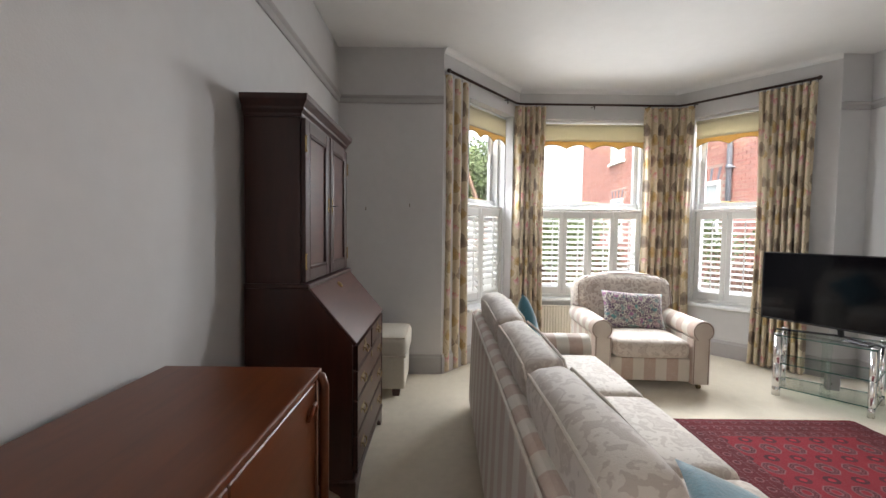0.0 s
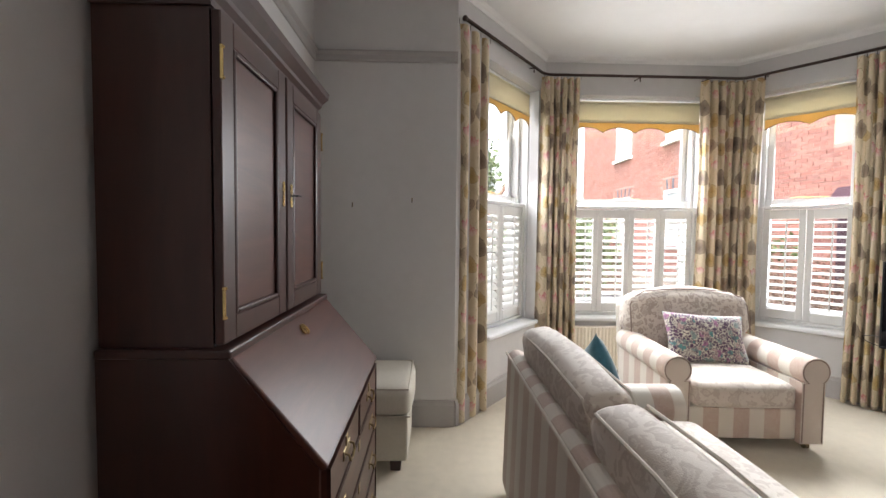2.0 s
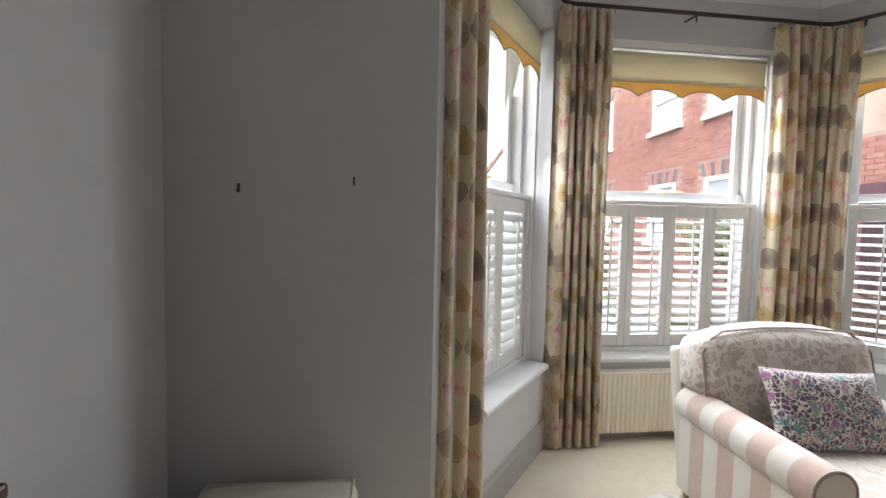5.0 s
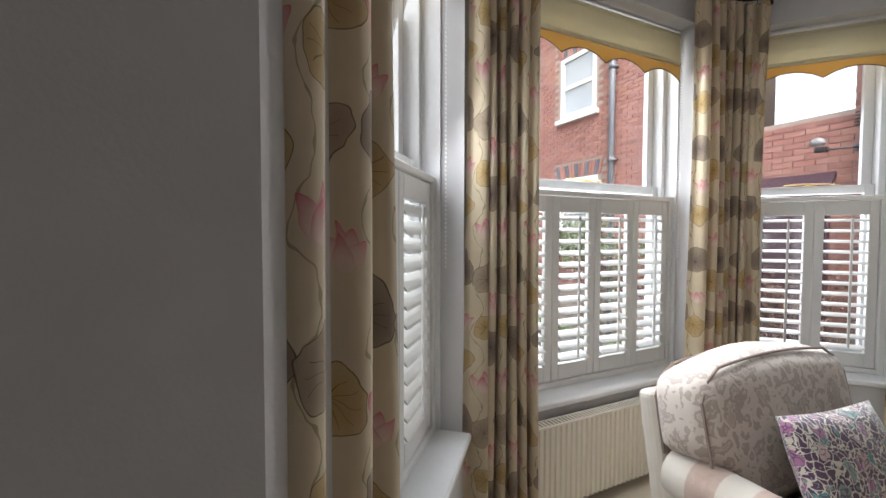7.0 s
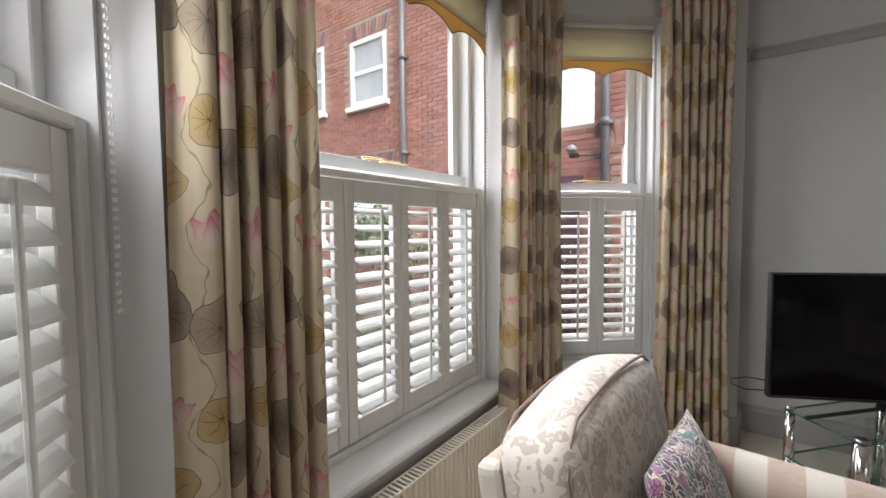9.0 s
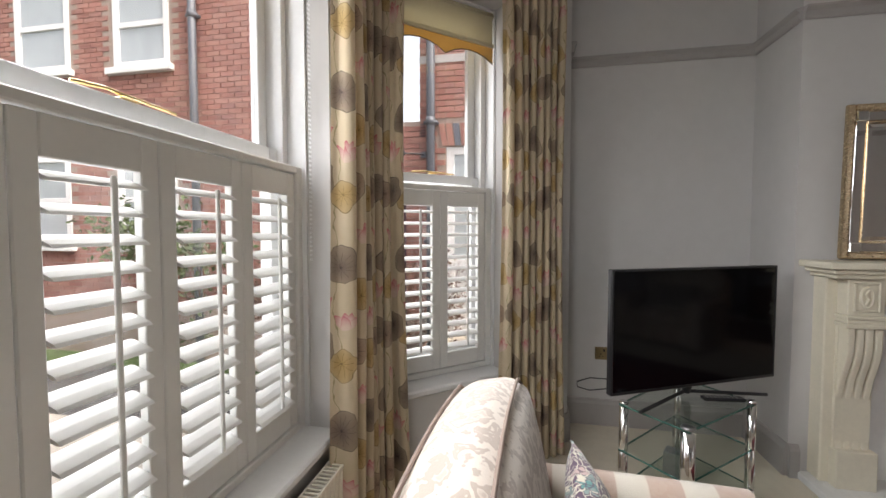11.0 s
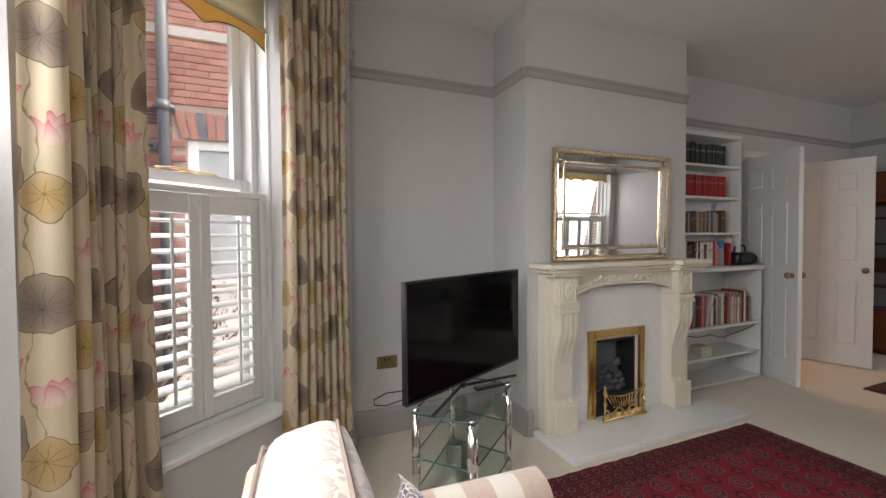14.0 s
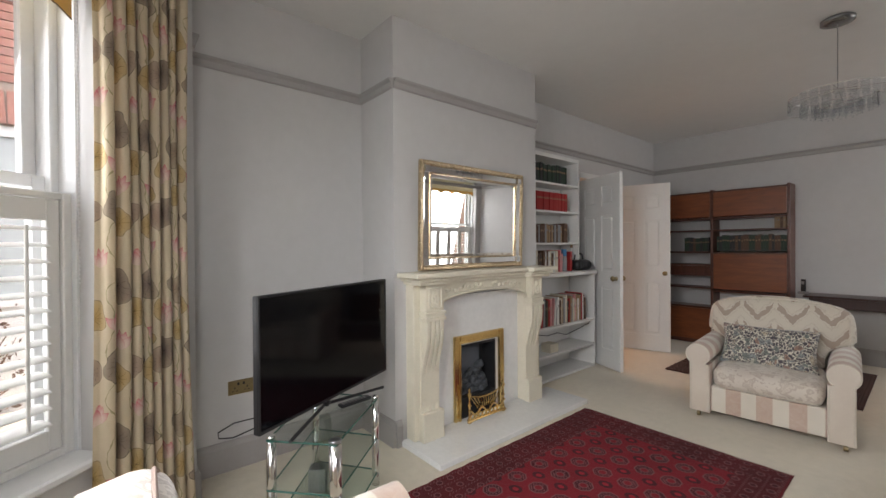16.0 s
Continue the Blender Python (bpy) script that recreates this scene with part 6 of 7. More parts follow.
def wall_mirror():
    e = empty("mirror", (BX - 0.002, 1.74, 1.222), 0, "large rectangular looking glass in a gilt frame above the fireplace", "mirror")
    e.matrix_world = pose(BX - 0.020, 1.74, 1.222, 0, -1.4, 0)
    w, h = 0.57, 0.80
    part("frame", boxes((-0.030, -w, 0, 0, -w + 0.035, h), (-0.030, w - 0.035, 0, 0, w, h), (-0.030, -w + 0.035, 0, 0, w - 0.035, 0.035), (-0.030, -w + 0.035, h - 0.035, 0, w - 0.035, h), bevel=0.008, seg=2), M["champagne"], e, "champagne gilt outer frame")
    part("backing", boxes((-0.012, -w + 0.03, 0.03, -0.002, w - 0.03, h - 0.03)), M["champagne"], e)
    a, b = 0.038, 0.088
    for q in ((-w + a, a, -w + b, h - a), (w - b, a, w - a, h - a), (-w + b + 0.004, a, w - b - 0.004, b), (-w + b + 0.004, h - b, w - b - 0.004, h - a)):
        bm = bmesh.new()
        box(bm, -0.022, q[0], q[1], -0.012, q[2], q[3], bevel=0.005)
        part("mirror_strip", bm, M["mirror"], e, "narrow bevelled mirror border")
    part("bead", boxes((-0.028, -w + b, b, -0.012, -w + b + 0.008, h - b), (-0.028, w - b - 0.008, b, -0.012, w - b, h - b), (-0.028, -w + b + 0.008, b, -0.012, w - b - 0.008, b + 0.008), (-0.028, -w + b + 0.008, h - b - 0.008, -0.012, w - b - 0.008, h - b), bevel=0.002), M["champagne"], e)
    bm = bmesh.new()
    y0, y1, z0, z1, i = -w + b + 0.008, w - b - 0.008, b + 0.008, h - b - 0.008, 0.022
    o = [bm.verts.new((-0.0125, y, z)) for y, z in ((y0, z0), (y1, z0), (y1, z1), (y0, z1))]
    n = [bm.verts.new((-0.0155, y, z)) for y, z in ((y0 + i, z0 + i), (y1 - i, z0 + i), (y1 - i, z1 - i), (y0 + i, z1 - i))]
    for k in range(4):
        bm.faces.new((o[k], o[(k + 1) % 4], n[(k + 1) % 4], n[k]))
    bm.faces.new(n)
    bmesh.ops.recalc_face_normals(bm, faces=bm.faces)
    for f in bm.faces:
        if f.normal.x > 0:
            f.normal_flip()
    part("mirror_glass", bm, M["mirror"], e, "bevelled mirror plate")
    pieces("rosette", [(-0.036, sy * (w - 0.062) - 0.026, zc - 0.026, -0.02, sy * (w - 0.062) + 0.026, zc + 0.026) for sy in (-1, 1) for zc in (0.062, h - 0.062)], M["mirror"], e, bevel=0.005)


wall_mirror()


# ---- television and its stand ----
def television():
    a, b = Vector((2.955, 3.545)), Vector((3.405, 2.635))
    ang = math.degrees(math.atan2((b - a).y, (b - a).x))
    c = (a + b) / 2
    e = empty("television", (c.x, c.y, 0.512), ang, "black flat-screen television, switched off, on a glass corner stand", "television")
    w = (b - a).length / 2
    z0, z1 = 0.083, 0.677
    # local y points behind the screen
    part("case", boxes((-w, 0.004, z0, w, 0.032, z1), (-w + 0.15, 0.032, z0 + 0.05, w - 0.15, 0.062, z1 - 0.16), bevel=0.005, seg=2), M["black_plastic"], e)
    part("bezel", boxes((-w, -0.004, z0, -w + 0.010, 0.004, z1), (w - 0.010, -0.004, z0, w, 0.004, z1), (-w + 0.010, -0.004, z1 - 0.010, w - 0.010, 0.004, z1), (-w + 0.010, -0.004, z0, w - 0.010, 0.004, z0 + 0.014), bevel=0.002), M["black_plastic"], e, "slim black bezel")
    part("screen", boxes((-w + 0.010, -0.001, z0 + 0.014, w - 0.010, 0.003, z1 - 0.010)), M["screen"], e, "dark glossy screen")
    bm = bmesh.new()
    for s in (-1, 1):
        tube(bm, [(0.02, 0.09, 0.022), (0.02 + s * 0.39, -0.04, 0.010)], 0.009, 8)
    tube(bm, [(0.02, 0.085, 0.02), (0.02, 0.05, 0.14)], 0.020, 10)
    part("stand", bm, M["iron"], e, "splayed dark metal foot")
    bm = bmesh.new()
    tube(bm, [(-0.30, 0.05, 0.14), (-0.42, 0.08, 0.085), (-0.55, 0.10, 0.08), (-0.61, 0.11, 0.10), (-0.62, 0.10, 0.13), (-0.56, 0.08, 0.15), (-0.45, 0.05, 0.14)], 0.003, 6)
    part("cable", bm, M["black_plastic"], e, "black aerial lead")


television()


def tv_stand():
    P = [Vector((3.10, 3.45)), Vector((2.87, 3.24)), Vector((3.23, 2.82)), Vector((3.55, 3.05))]
    c = sum(P, Vector((0, 0))) / 4
    e = empty("tv_stand", (c.x, c.y, 0), 0, "three-tier clear glass corner stand on chrome legs", "tv stand")
    L = [p - c for p in P]
    for z in (0.50, 0.27, 0.07):
        k = 1.07
        out = [tuple(q * k) for q in L]
        bm = prisms(out, z, z + 0.010, "z", 0.0)
        part("shelf", bm, M["green_glass"], e, "clear glass shelf")
        part("glass_edge", tubes([[(*(q * k), z + 0.005) for q in L + L[:1]]], 0.0045, 6), M["glass_edge"], e, "dark green polished glass edge")
    for i, q in enumerate(L):
        r = 0.030 if i == 1 else 0.022
        bm = lathe([(r, 0.0), (r, 0.068), (r * 0.9, 0.07), (r, 0.082), (r, 0.268), (r * 0.9, 0.27), (r, 0.282), (r, 0.497)], 20, (q.x, q.y, 0))
        part("leg", bm, M["chrome"], e, "chrome tube leg", True)
        part("leg_cap", lathe([(r, 0.511), (r, 0.518), (r * 0.7, 0.524), (0.002, 0.526)], 18, (q.x, q.y, 0)), M["steel"] if i == 1 else M["chrome"], e, smooth=True)
    bm = boxes((-0.02, -0.02, 0.0, 0.03, 0.03, 0.50), bevel=0.004)
    part("cable_duct", bm, M["green_glass"], e)
    rem = empty("remote_control", (3.23, 2.95, 0.511), -84, "black television remote control on the glass stand", "remote control")
    part("body", boxes((-0.10, -0.022, 0, 0.10, 0.022, 0.018), bevel=0.006, seg=2), M["black_plastic"], rem)
    bm = bmesh.new()
    for i in range(8):
        for j in range(3):
            x, y = -0.08 + 0.02 * i, -0.012 + 0.012 * j
            box(bm, x - 0.004, y - 0.003, 0.018, x + 0.004, y + 0.003, 0.0205)
    tagged(part("button", bm, M["steel"], rem), kind="stuff")
    sp = empty("satellite_speaker", (3.26, 3.16, 0.083), 60, "small pale speaker box standing on the lower glass shelf", "speaker")
    part("body", boxes((-0.045, -0.04, 0, 0.045, 0.04, 0.13), bevel=0.006, seg=2), M["steel"], sp)
    bm = lathe([(0.036, 0), (0.036, 0.004), (0.028, 0.006), (0.010, 0.001), (0.008, 0.004), (0.001, 0.006)], 20)
    bmesh.ops.transform(bm, matrix=Matrix.Translation((0, -0.041, 0.065)) @ Matrix.Rotation(radians(90), 4, "X"), verts=bm.verts)
    part("cone", bm, M["white"], sp, smooth=True)


tv_stand()


def socket(at, rz, label, n=2, material="dull_brass"):
    e = empty("wall_socket", at, rz, label, "socket")
    w = 0.075
    part("plate", boxes((-w, -0.006, -0.045, w, 0, 0.045), bevel=0.003, seg=2), M[material], e)
    for s in (-1, 1):
        bm = boxes(*[(s * 0.036 + x - a, -0.0072, z - b, s * 0.036 + x + a, -0.0062, z + b) for x, z, a, b in ((0, -0.004, 0.003, 0.005), (-0.011, -0.022, 0.005, 0.002), (0.011, -0.022, 0.005, 0.002))])
        part("pin_hole", bm, M["iron"], e)
        part("switch", boxes((s * 0.016 - 0.006, -0.011, 0.014, s * 0.016 + 0.006, -0.006, 0.030), bevel=0.002), M["iron"], e, "black rocker switch")
    return e


socket((3.968, 3.37, 0.51), -90, "antique brass double wall socket in the television alcove")
# hooks left in the alcove wall
for x, z in ((-0.655, 1.535), (-0.250, 1.57)):
    e = empty("picture_hook", (x, 3.658, z), 0, "small bare picture hook in the alcove wall", "hook", "picture hooks")
    bm = tubes([[(0, 0, 0.016), (0, -0.006, 0.012), (0, -0.004, -0.004), (0, -0.012, -0.014), (0, -0.016, -0.006)]], 0.0025, 6)
    part("hook", bm, M["iron"], e)
    part("plate", boxes((-0.004, -0.002, -0.014, 0.004, 0.0, 0.018)), M["dull_brass"], e)


def radiator():
    x0, x1, z0, z1 = 1.20, 2.50, 0.07, 0.48
    e = empty("radiator", (x0, 4.705, 0), 0, "cream panel radiator with a top grille under the middle bay window", "radiator")
    w = x1 - x0
    bm = bmesh.new()
    n = round(w / 0.033)
    out = []
    for k in range(n):
        x = w * k / n
        s = w / n
        out += [(x, -0.085), (x + s * 0.35, -0.085), (x + s * 0.5, -0.077), (x + s * 0.85, -0.077)]
    out.append((w, -0.085))
    prism(bm, out + [(w, -0.070), (0, -0.070)], z0, z1 - 0.012, "z")
    part("front_panel", bm, M["radiator"], e)
    part("casing", boxes((-0.006, -0.088, z0, 0.0, -0.02, z1), (w, -0.088, z0, w + 0.006, -0.02, z1), (0, -0.026, z0, w, -0.02, z1 - 0.012), (0, -0.088, z1 - 0.012, w, -0.080, z1), (0, -0.028, z1 - 0.012, w, -0.020, z1), bevel=0.002), M["radiator"], e)
    bm = bmesh.new()
    for k in range(int(w / 0.022)):
        x = 0.006 + k * 0.022
        box(bm, x, -0.080, z1 - 0.008, x + 0.009, -0.028, z1 - 0.002)
    tagged(part("grille", bm, M["radiator"], e, "slotted top grille"), kind="stuff")
    part("bracket", boxes((0.15, -0.02, 0.15, 0.18, 0.014, 0.40), (w - 0.18, -0.02, 0.15, w - 0.15, 0.014, 0.40)), M["steel"], e)
    part("pipe", tubes([[(w + 0.02, -0.05, 0.0), (w + 0.02, -0.05, 0.10), (w - 0.01, -0.05, 0.10)], [(-0.02, -0.05, 0.0), (-0.02, -0.05, 0.10), (0.01, -0.05, 0.10)]], 0.008, 8), M["white"], e)
    part("valve", lathe([(0.018, 0), (0.022, 0.01), (0.022, 0.055), (0.012, 0.065)], 12, (w + 0.035, -0.05, 0.08)), M["white"], e, smooth=True)


radiator()


# ---- alcove bookshelves ----
def book(parent_free, x, y, z, t, h, d, colour, rz, lean=0.0, label="", group="books on the alcove shelves"):
    """A closed book whose spine looks along local -y; its lower left corner stands at the place."""
    e = new("book")
    e.matrix_world = pose(x, y, z, 0, lean, rz)
    tagged(e, label or "%s book standing on a shelf" % colour, "book", group)
    part("cover", boxes((0, 0, 0, 0.003, d, h), (t - 0.003, 0, 0, t, d, h), (0.003, 0, 0, t - 0.003, 0.004, h)), M["book_" + colour], e)
    part("pages", boxes((0.003, 0.005, 0.003, t - 0.003, d - 0.004, h - 0.004)), M["paper"], e, "cream page block")
    if t > 0.016:
        part("spine_label", boxes((0.006, -0.0012, h * 0.62, t - 0.006, -0.0002, h * 0.72)), M["book_tan" if colour in ("red", "green", "brown", "black") else "book_grey"], e)
    return e


def shelves():
    x_up, x_low, xb = 3.72, 3.63, 3.968
    y1 = BY0 - 0.002
    yu, yl = -0.13, -0.33
    e = empty("bookshelf", (xb, yl, 0), 0, "white built-in alcove bookshelves, well filled with books", "bookshelf")

    def loc(r):
        return (r[0] - xb, r[1] - yl, r[2], r[3] - xb, r[4] - yl, r[5])
    part("end_panel", boxes(loc((x_up, yu - 0.02, 1.11, xb, yu, 2.37)), bevel=0.002), M["door"], e)
    part("head_board", boxes(loc((x_up, yu, 2.33, xb, y1, 2.37)), bevel=0.002), M["door"], e)
    part("end_panel", boxes(loc((x_low, yl, 0, xb, yl + 0.02, 1.07)), bevel=0.002), M["door"], e)
    part("back_board", boxes(loc((xb - 0.008, yl + 0.02, 0, xb - 0.001, y1, 1.07)), loc((xb - 0.008, yu, 1.11, xb - 0.001, y1, 2.33))), M["door"], e)
    part("counter", boxes(loc((x_low - 0.02, yl - 0.015, 1.07, xb, y1, 1.11)), bevel=0.006, seg=2), M["door"], e, "deep white counter shelf")
    for z in (1.43, 1.77, 2.07):
        part("shelf", boxes(loc((x_up, yu, z - 0.022, xb - 0.008, y1, z)), bevel=0.003), M["door"], e)
    for z in (0.56, 0.28, 0.035):
        part("shelf", boxes(loc((x_low, yl + 0.02, z - 0.025, xb - 0.008, y1, z)), bevel=0.003), M["door"], e)
    rnd = random.Random(31)

    def row(z, ya, yb, front, tones, h, d, t, uneven=0.02, lab=None, lean=0.0):
        y = yb
        while True:
            tk = rnd.uniform(*t)
            if y - tk < ya:
                break
            hh = h + rnd.uniform(-uneven, uneven)
            col = rnd.choice(tones)
            ln = rnd.choice([0, 0, 0, lean])
            book(None, front + rnd.uniform(0, 0.012), y, z, tk, hh, d, col, -90, ln, lab and lab % col)
            y -= tk + 0.001 + (abs(ln) * 0.003)
    yb = y1 - 0.02
    row(2.071, 0.02, yb, 3.76, ["green", "green", "black"], 0.20, 0.14, (0.022, 0.04), 0.012, "old %s cloth-bound book on the top shelf")
    row(1.771, 0.02, yb, 3.75, ["red"], 0.20, 0.15, (0.024, 0.03), 0.001, "matching %s bound volume of a long set")
    row(1.431, 0.10, yb, 3.76, ["brown", "tan", "black", "grey"], 0.19, 0.14, (0.02, 0.035), 0.012)
    row(1.431, 0.0, 0.09, 3.75, ["orange", "brown"], 0.21, 0.15, (0.03, 0.04), 0.005)
    row(1.111, 0.14, yb, 3.72, ["cream", "white", "red", "black", "brown", "pink", "cream"], 0.22, 0.17, (0.018, 0.036), 0.025, lean=4)
    row(0.561, -0.20, yb, 3.66, ["black", "grey", "brown", "white", "grey", "green", "red", "cream", "pink", "tan"], 0.27, 0.21, (0.012, 0.030), 0.035, lean=5)
    bottle = empty("water_bottle", (3.76, 0.10, 1.111), 0, "clear plastic bottle with a blue top among the books", "bottle")
    part("body", lathe([(0.030, 0), (0.034, 0.01), (0.034, 0.15), (0.030, 0.17)], 16), M["book_grey"], bottle, smooth=True)
    part("lid", lathe([(0.032, 0.171), (0.033, 0.18), (0.033, 0.235), (0.026, 0.245)], 16), M["book_blue"], bottle, "blue bottle top", True)
    sp = empty("paint_brush", (3.73, -0.01, 1.111), 0, "white long-handled brush leaning on the shelf", "brush")
    part("handle", tubes([[(0, 0, 0), (0.02, -0.03, 0.26)]], 0.006, 8), M["white"], sp)
    part("bristles", tubes([[(0.02, -0.03, 0.262), (0.022, -0.034, 0.31)]], 0.014, 8), M["tan_b"] if "tan_b" in M else M["book_tan"], sp)
    rb = book(None, 3.72, 0.03, 1.111, 0.035, 0.22, 0.17, "red", -90, 0, "red paperback book beside the brush")
    ra = empty("portable_radio", (3.76, -0.20, 1.111), -90, "black portable radio with a carrying handle on the counter shelf", "radio")
    bm = bmesh.new()
    box(bm, -0.145, -0.09, 0.0, 0.145, 0.09, 0.125, bevel=0.05, seg=4)
    part("body", bm, M["black_plastic"], ra, smooth=True)
    part("handle", tubes([[(-0.085, 0, 0.115), (-0.075, 0, 0.175), (-0.05, 0, 0.19), (0.05, 0, 0.19), (0.075, 0, 0.175), (0.085, 0, 0.115)]], 0.009, 8), M["black_plastic"], ra, "arched handle")
    for s in (-1, 1):
        bm = lathe([(0.040, 0), (0.040, 0.004), (0.030, 0.006), (0.002, 0.002)], 18)
        bmesh.ops.transform(bm, matrix=Matrix.Translation((s * 0.085, -0.088, 0.062)) @ Matrix.Rotation(radians(90), 4, "X"), verts=bm.verts)
        part("speaker", bm, M["iron"], ra)
    wb = empty("box_file", (3.72, 0.42, 0.281), -90, "small pale card box on the low shelf", "box")
    part("body", boxes((-0.07, -0.06, 0, 0.07, 0.06, 0.09), bevel=0.003), M["book_cream"], wb)
    bx2 = empty("black_box", (3.70, -0.10, 0.90), 0, "", "")
    bpy.data.objects.remove(bx2)
    ca = empty("trailing_cable", (3.70, 0.30, 0), 0, "dark cable drooping below the shelf", "cable")
    part("cable", tubes([[(0.0, 0.35, 0.49), (-0.01, 0.20, 0.46), (-0.02, 0.05, 0.475), (-0.03, -0.10, 0.435), (-0.02, -0.30, 0.455), (-0.03, -0.55, 0.50), (-0.03, -0.60, 0.534)]], 0.004, 6), M["iron"], ca)


shelves()


# ---- teak wall unit ----
def wall_unit():
    x0, x1, yf, yb, zt = 2.24, 3.78, -2.41, -2.69, 2.15
    e = empty("wall_unit", (x0, yb, 0), 0, "tall teak wall unit with open shelves, closed cabinets and old books", "wall unit")
    w, d = x1 - x0, yf - yb
    mid = 3.065 - x0
    dk, tk = M["unit_dark"], M["unit_wood"]
    for a in (0, mid, w - 0.03):
        part("upright", boxes((a, 0, 0, a + 0.032, d, zt), bevel=0.003), dk, e)
    bays = ((0.033, mid - 0.001), (mid + 0.033, w - 0.031))
    for (a, b), shs in zip(bays, ((0.06, 0.77, 1.31 - 0.02, 1.60, 1.76, zt - 0.02), (0.06, 0.53, 0.80, 1.12, 1.30, 1.60, 1.76, zt - 0.02))):
        for z in shs:
            part("shelf", boxes((a, 0.004, z - 0.018, b, d - 0.004, z + 0.002), bevel=0.002), dk, e)
    # closed fronts
    fronts = [(bays[0], 1.78, zt - 0.04), (bays[0], 0.79, 1.27), (bays[0], 0.06, 0.50), (bays[1], 1.78, zt - 0.04), (bays[1], 0.06, 0.505)]
    for (a, b), z0, z1 in fronts:
        f = part("cabinet_door", boxes((a + 0.002, d - 0.022, z0, b - 0.002, d + 0.003, z1), bevel=0.003), tk, e)
        part("cabinet_side", boxes((a + 0.002, 0.004, z0, a + 0.012, d - 0.023, z1), (b - 0.012, 0.004, z0, b - 0.002, d - 0.023, z1), (a + 0.012, 0.004, z0, b - 0.012, 0.010, z1)), dk, e)
    for (a, b), z0, z1 in ((bays[1], 0.96, 1.10),):
        part("drawer_front", boxes((a + 0.002, d - 0.022, z0, b - 0.002, d + 0.003, z1), bevel=0.003), dk, e)
    part("plinth", boxes((0.033, 0.02, 0, w - 0.03, d - 0.03, 0.04)), dk, e)
    rnd = random.Random(77)
    for a, b, z, tones, h, lab in ((0.04, mid - 0.01, 1.313, ["green", "green", "green", "black", "brown"], 0.205, "old %s leather-bound book in the teak unit"), (mid + 0.05, mid + 0.40, 1.303, ["black", "brown", "cream", "green"], 0.19, "old %s book in the teak unit"), (0.05, 0.20, 1.603, ["tan", "brown"], 0.14, "small %s book in the upper opening")):
        x = a
        while x < b - 0.045:
            t = rnd.uniform(0.022, 0.032)
            # spines look towards +y
            col = rnd.choice(tones)
            book(None, x0 + x + t, yb + d - 0.03, z, t, h + rnd.uniform(-0.01, 0.01), 0.14, col, 180, 0, lab % col, "books in the teak wall unit")
            x += t + 0.002


wall_unit()


def console_table():
    x0, x1, y0, y1, zt = 0.60, 2.10, -2.66, -2.22, 0.80
    e = empty("console_table", (x0, y0, 0), 0, "dark polished mahogany console table against the far wall", "table")
    w, d = x1 - x0, y1 - y0
    part("top", boxes((0, 0, zt - 0.025, w, d, zt), bevel=0.008, seg=2), M["mahogany"], e)
    part("apron", boxes((0.05, 0.04, zt - 0.13, w - 0.05, d - 0.03, zt - 0.025), bevel=0.004), M["mahogany"], e)
    for x in (0.05, w - 0.10):
        for y in (0.04, d - 0.08):
            bm = bmesh.new()
            prism(bm, [(x, zt - 0.13), (x + 0.05, zt - 0.13), (x + 0.038, 0.0), (x + 0.012, 0.0)], y, y + 0.045, "y")
            part("leg", bm, M["mahogany"], e)
    t = empty("cordless_phone", (2.12, -2.40, zt), 160, "dark cordless telephone in its charging base", "telephone")
    part("base", boxes((-0.04, -0.045, 0, 0.04, 0.045, 0.03), bevel=0.008, seg=2), M["steel"], t)
    part("handset", boxes((-0.024, -0.012, 0.025, 0.024, 0.014, 0.175), bevel=0.009, seg=3), M["black_plastic"], t)
    part("display", boxes((-0.017, -0.0145, 0.115, 0.017, -0.012, 0.150)), M["book_grey"], t)


console_table()


def desk():
    e = empty("desk", (-0.90, -2.55, 0), 0, "dark table standing under the back window", "table")
    part("top", boxes((0.06, 0, 0.70, 0.55, 1.15, 0.73), bevel=0.006), M["mahogany"], e)
    for x in (0.09, 0.49):
        for y in (0.04, 1.08):
            part("leg", boxes((x, y, 0, x + 0.04, y + 0.04, 0.70), bevel=0.004), M["mahogany"], e)
    l = empty("desk_lamp", (-0.62, -1.62, 0.73), 0, "black desk lamp with an arched arm on the back table", "lamp")
    part("base", lathe([(0.07, 0), (0.07, 0.012), (0.02, 0.02)], 18), M["iron"], l)
    part("arm", tubes([[(0, 0.0, 0.015)] + [(0, -0.13 + 0.13 * math.cos(t), 0.12 + 0.15 * math.sin(t)) for t in [math.pi * k / 12 for k in range(13)]]], 0.008, 8), M["iron"], l)


desk()


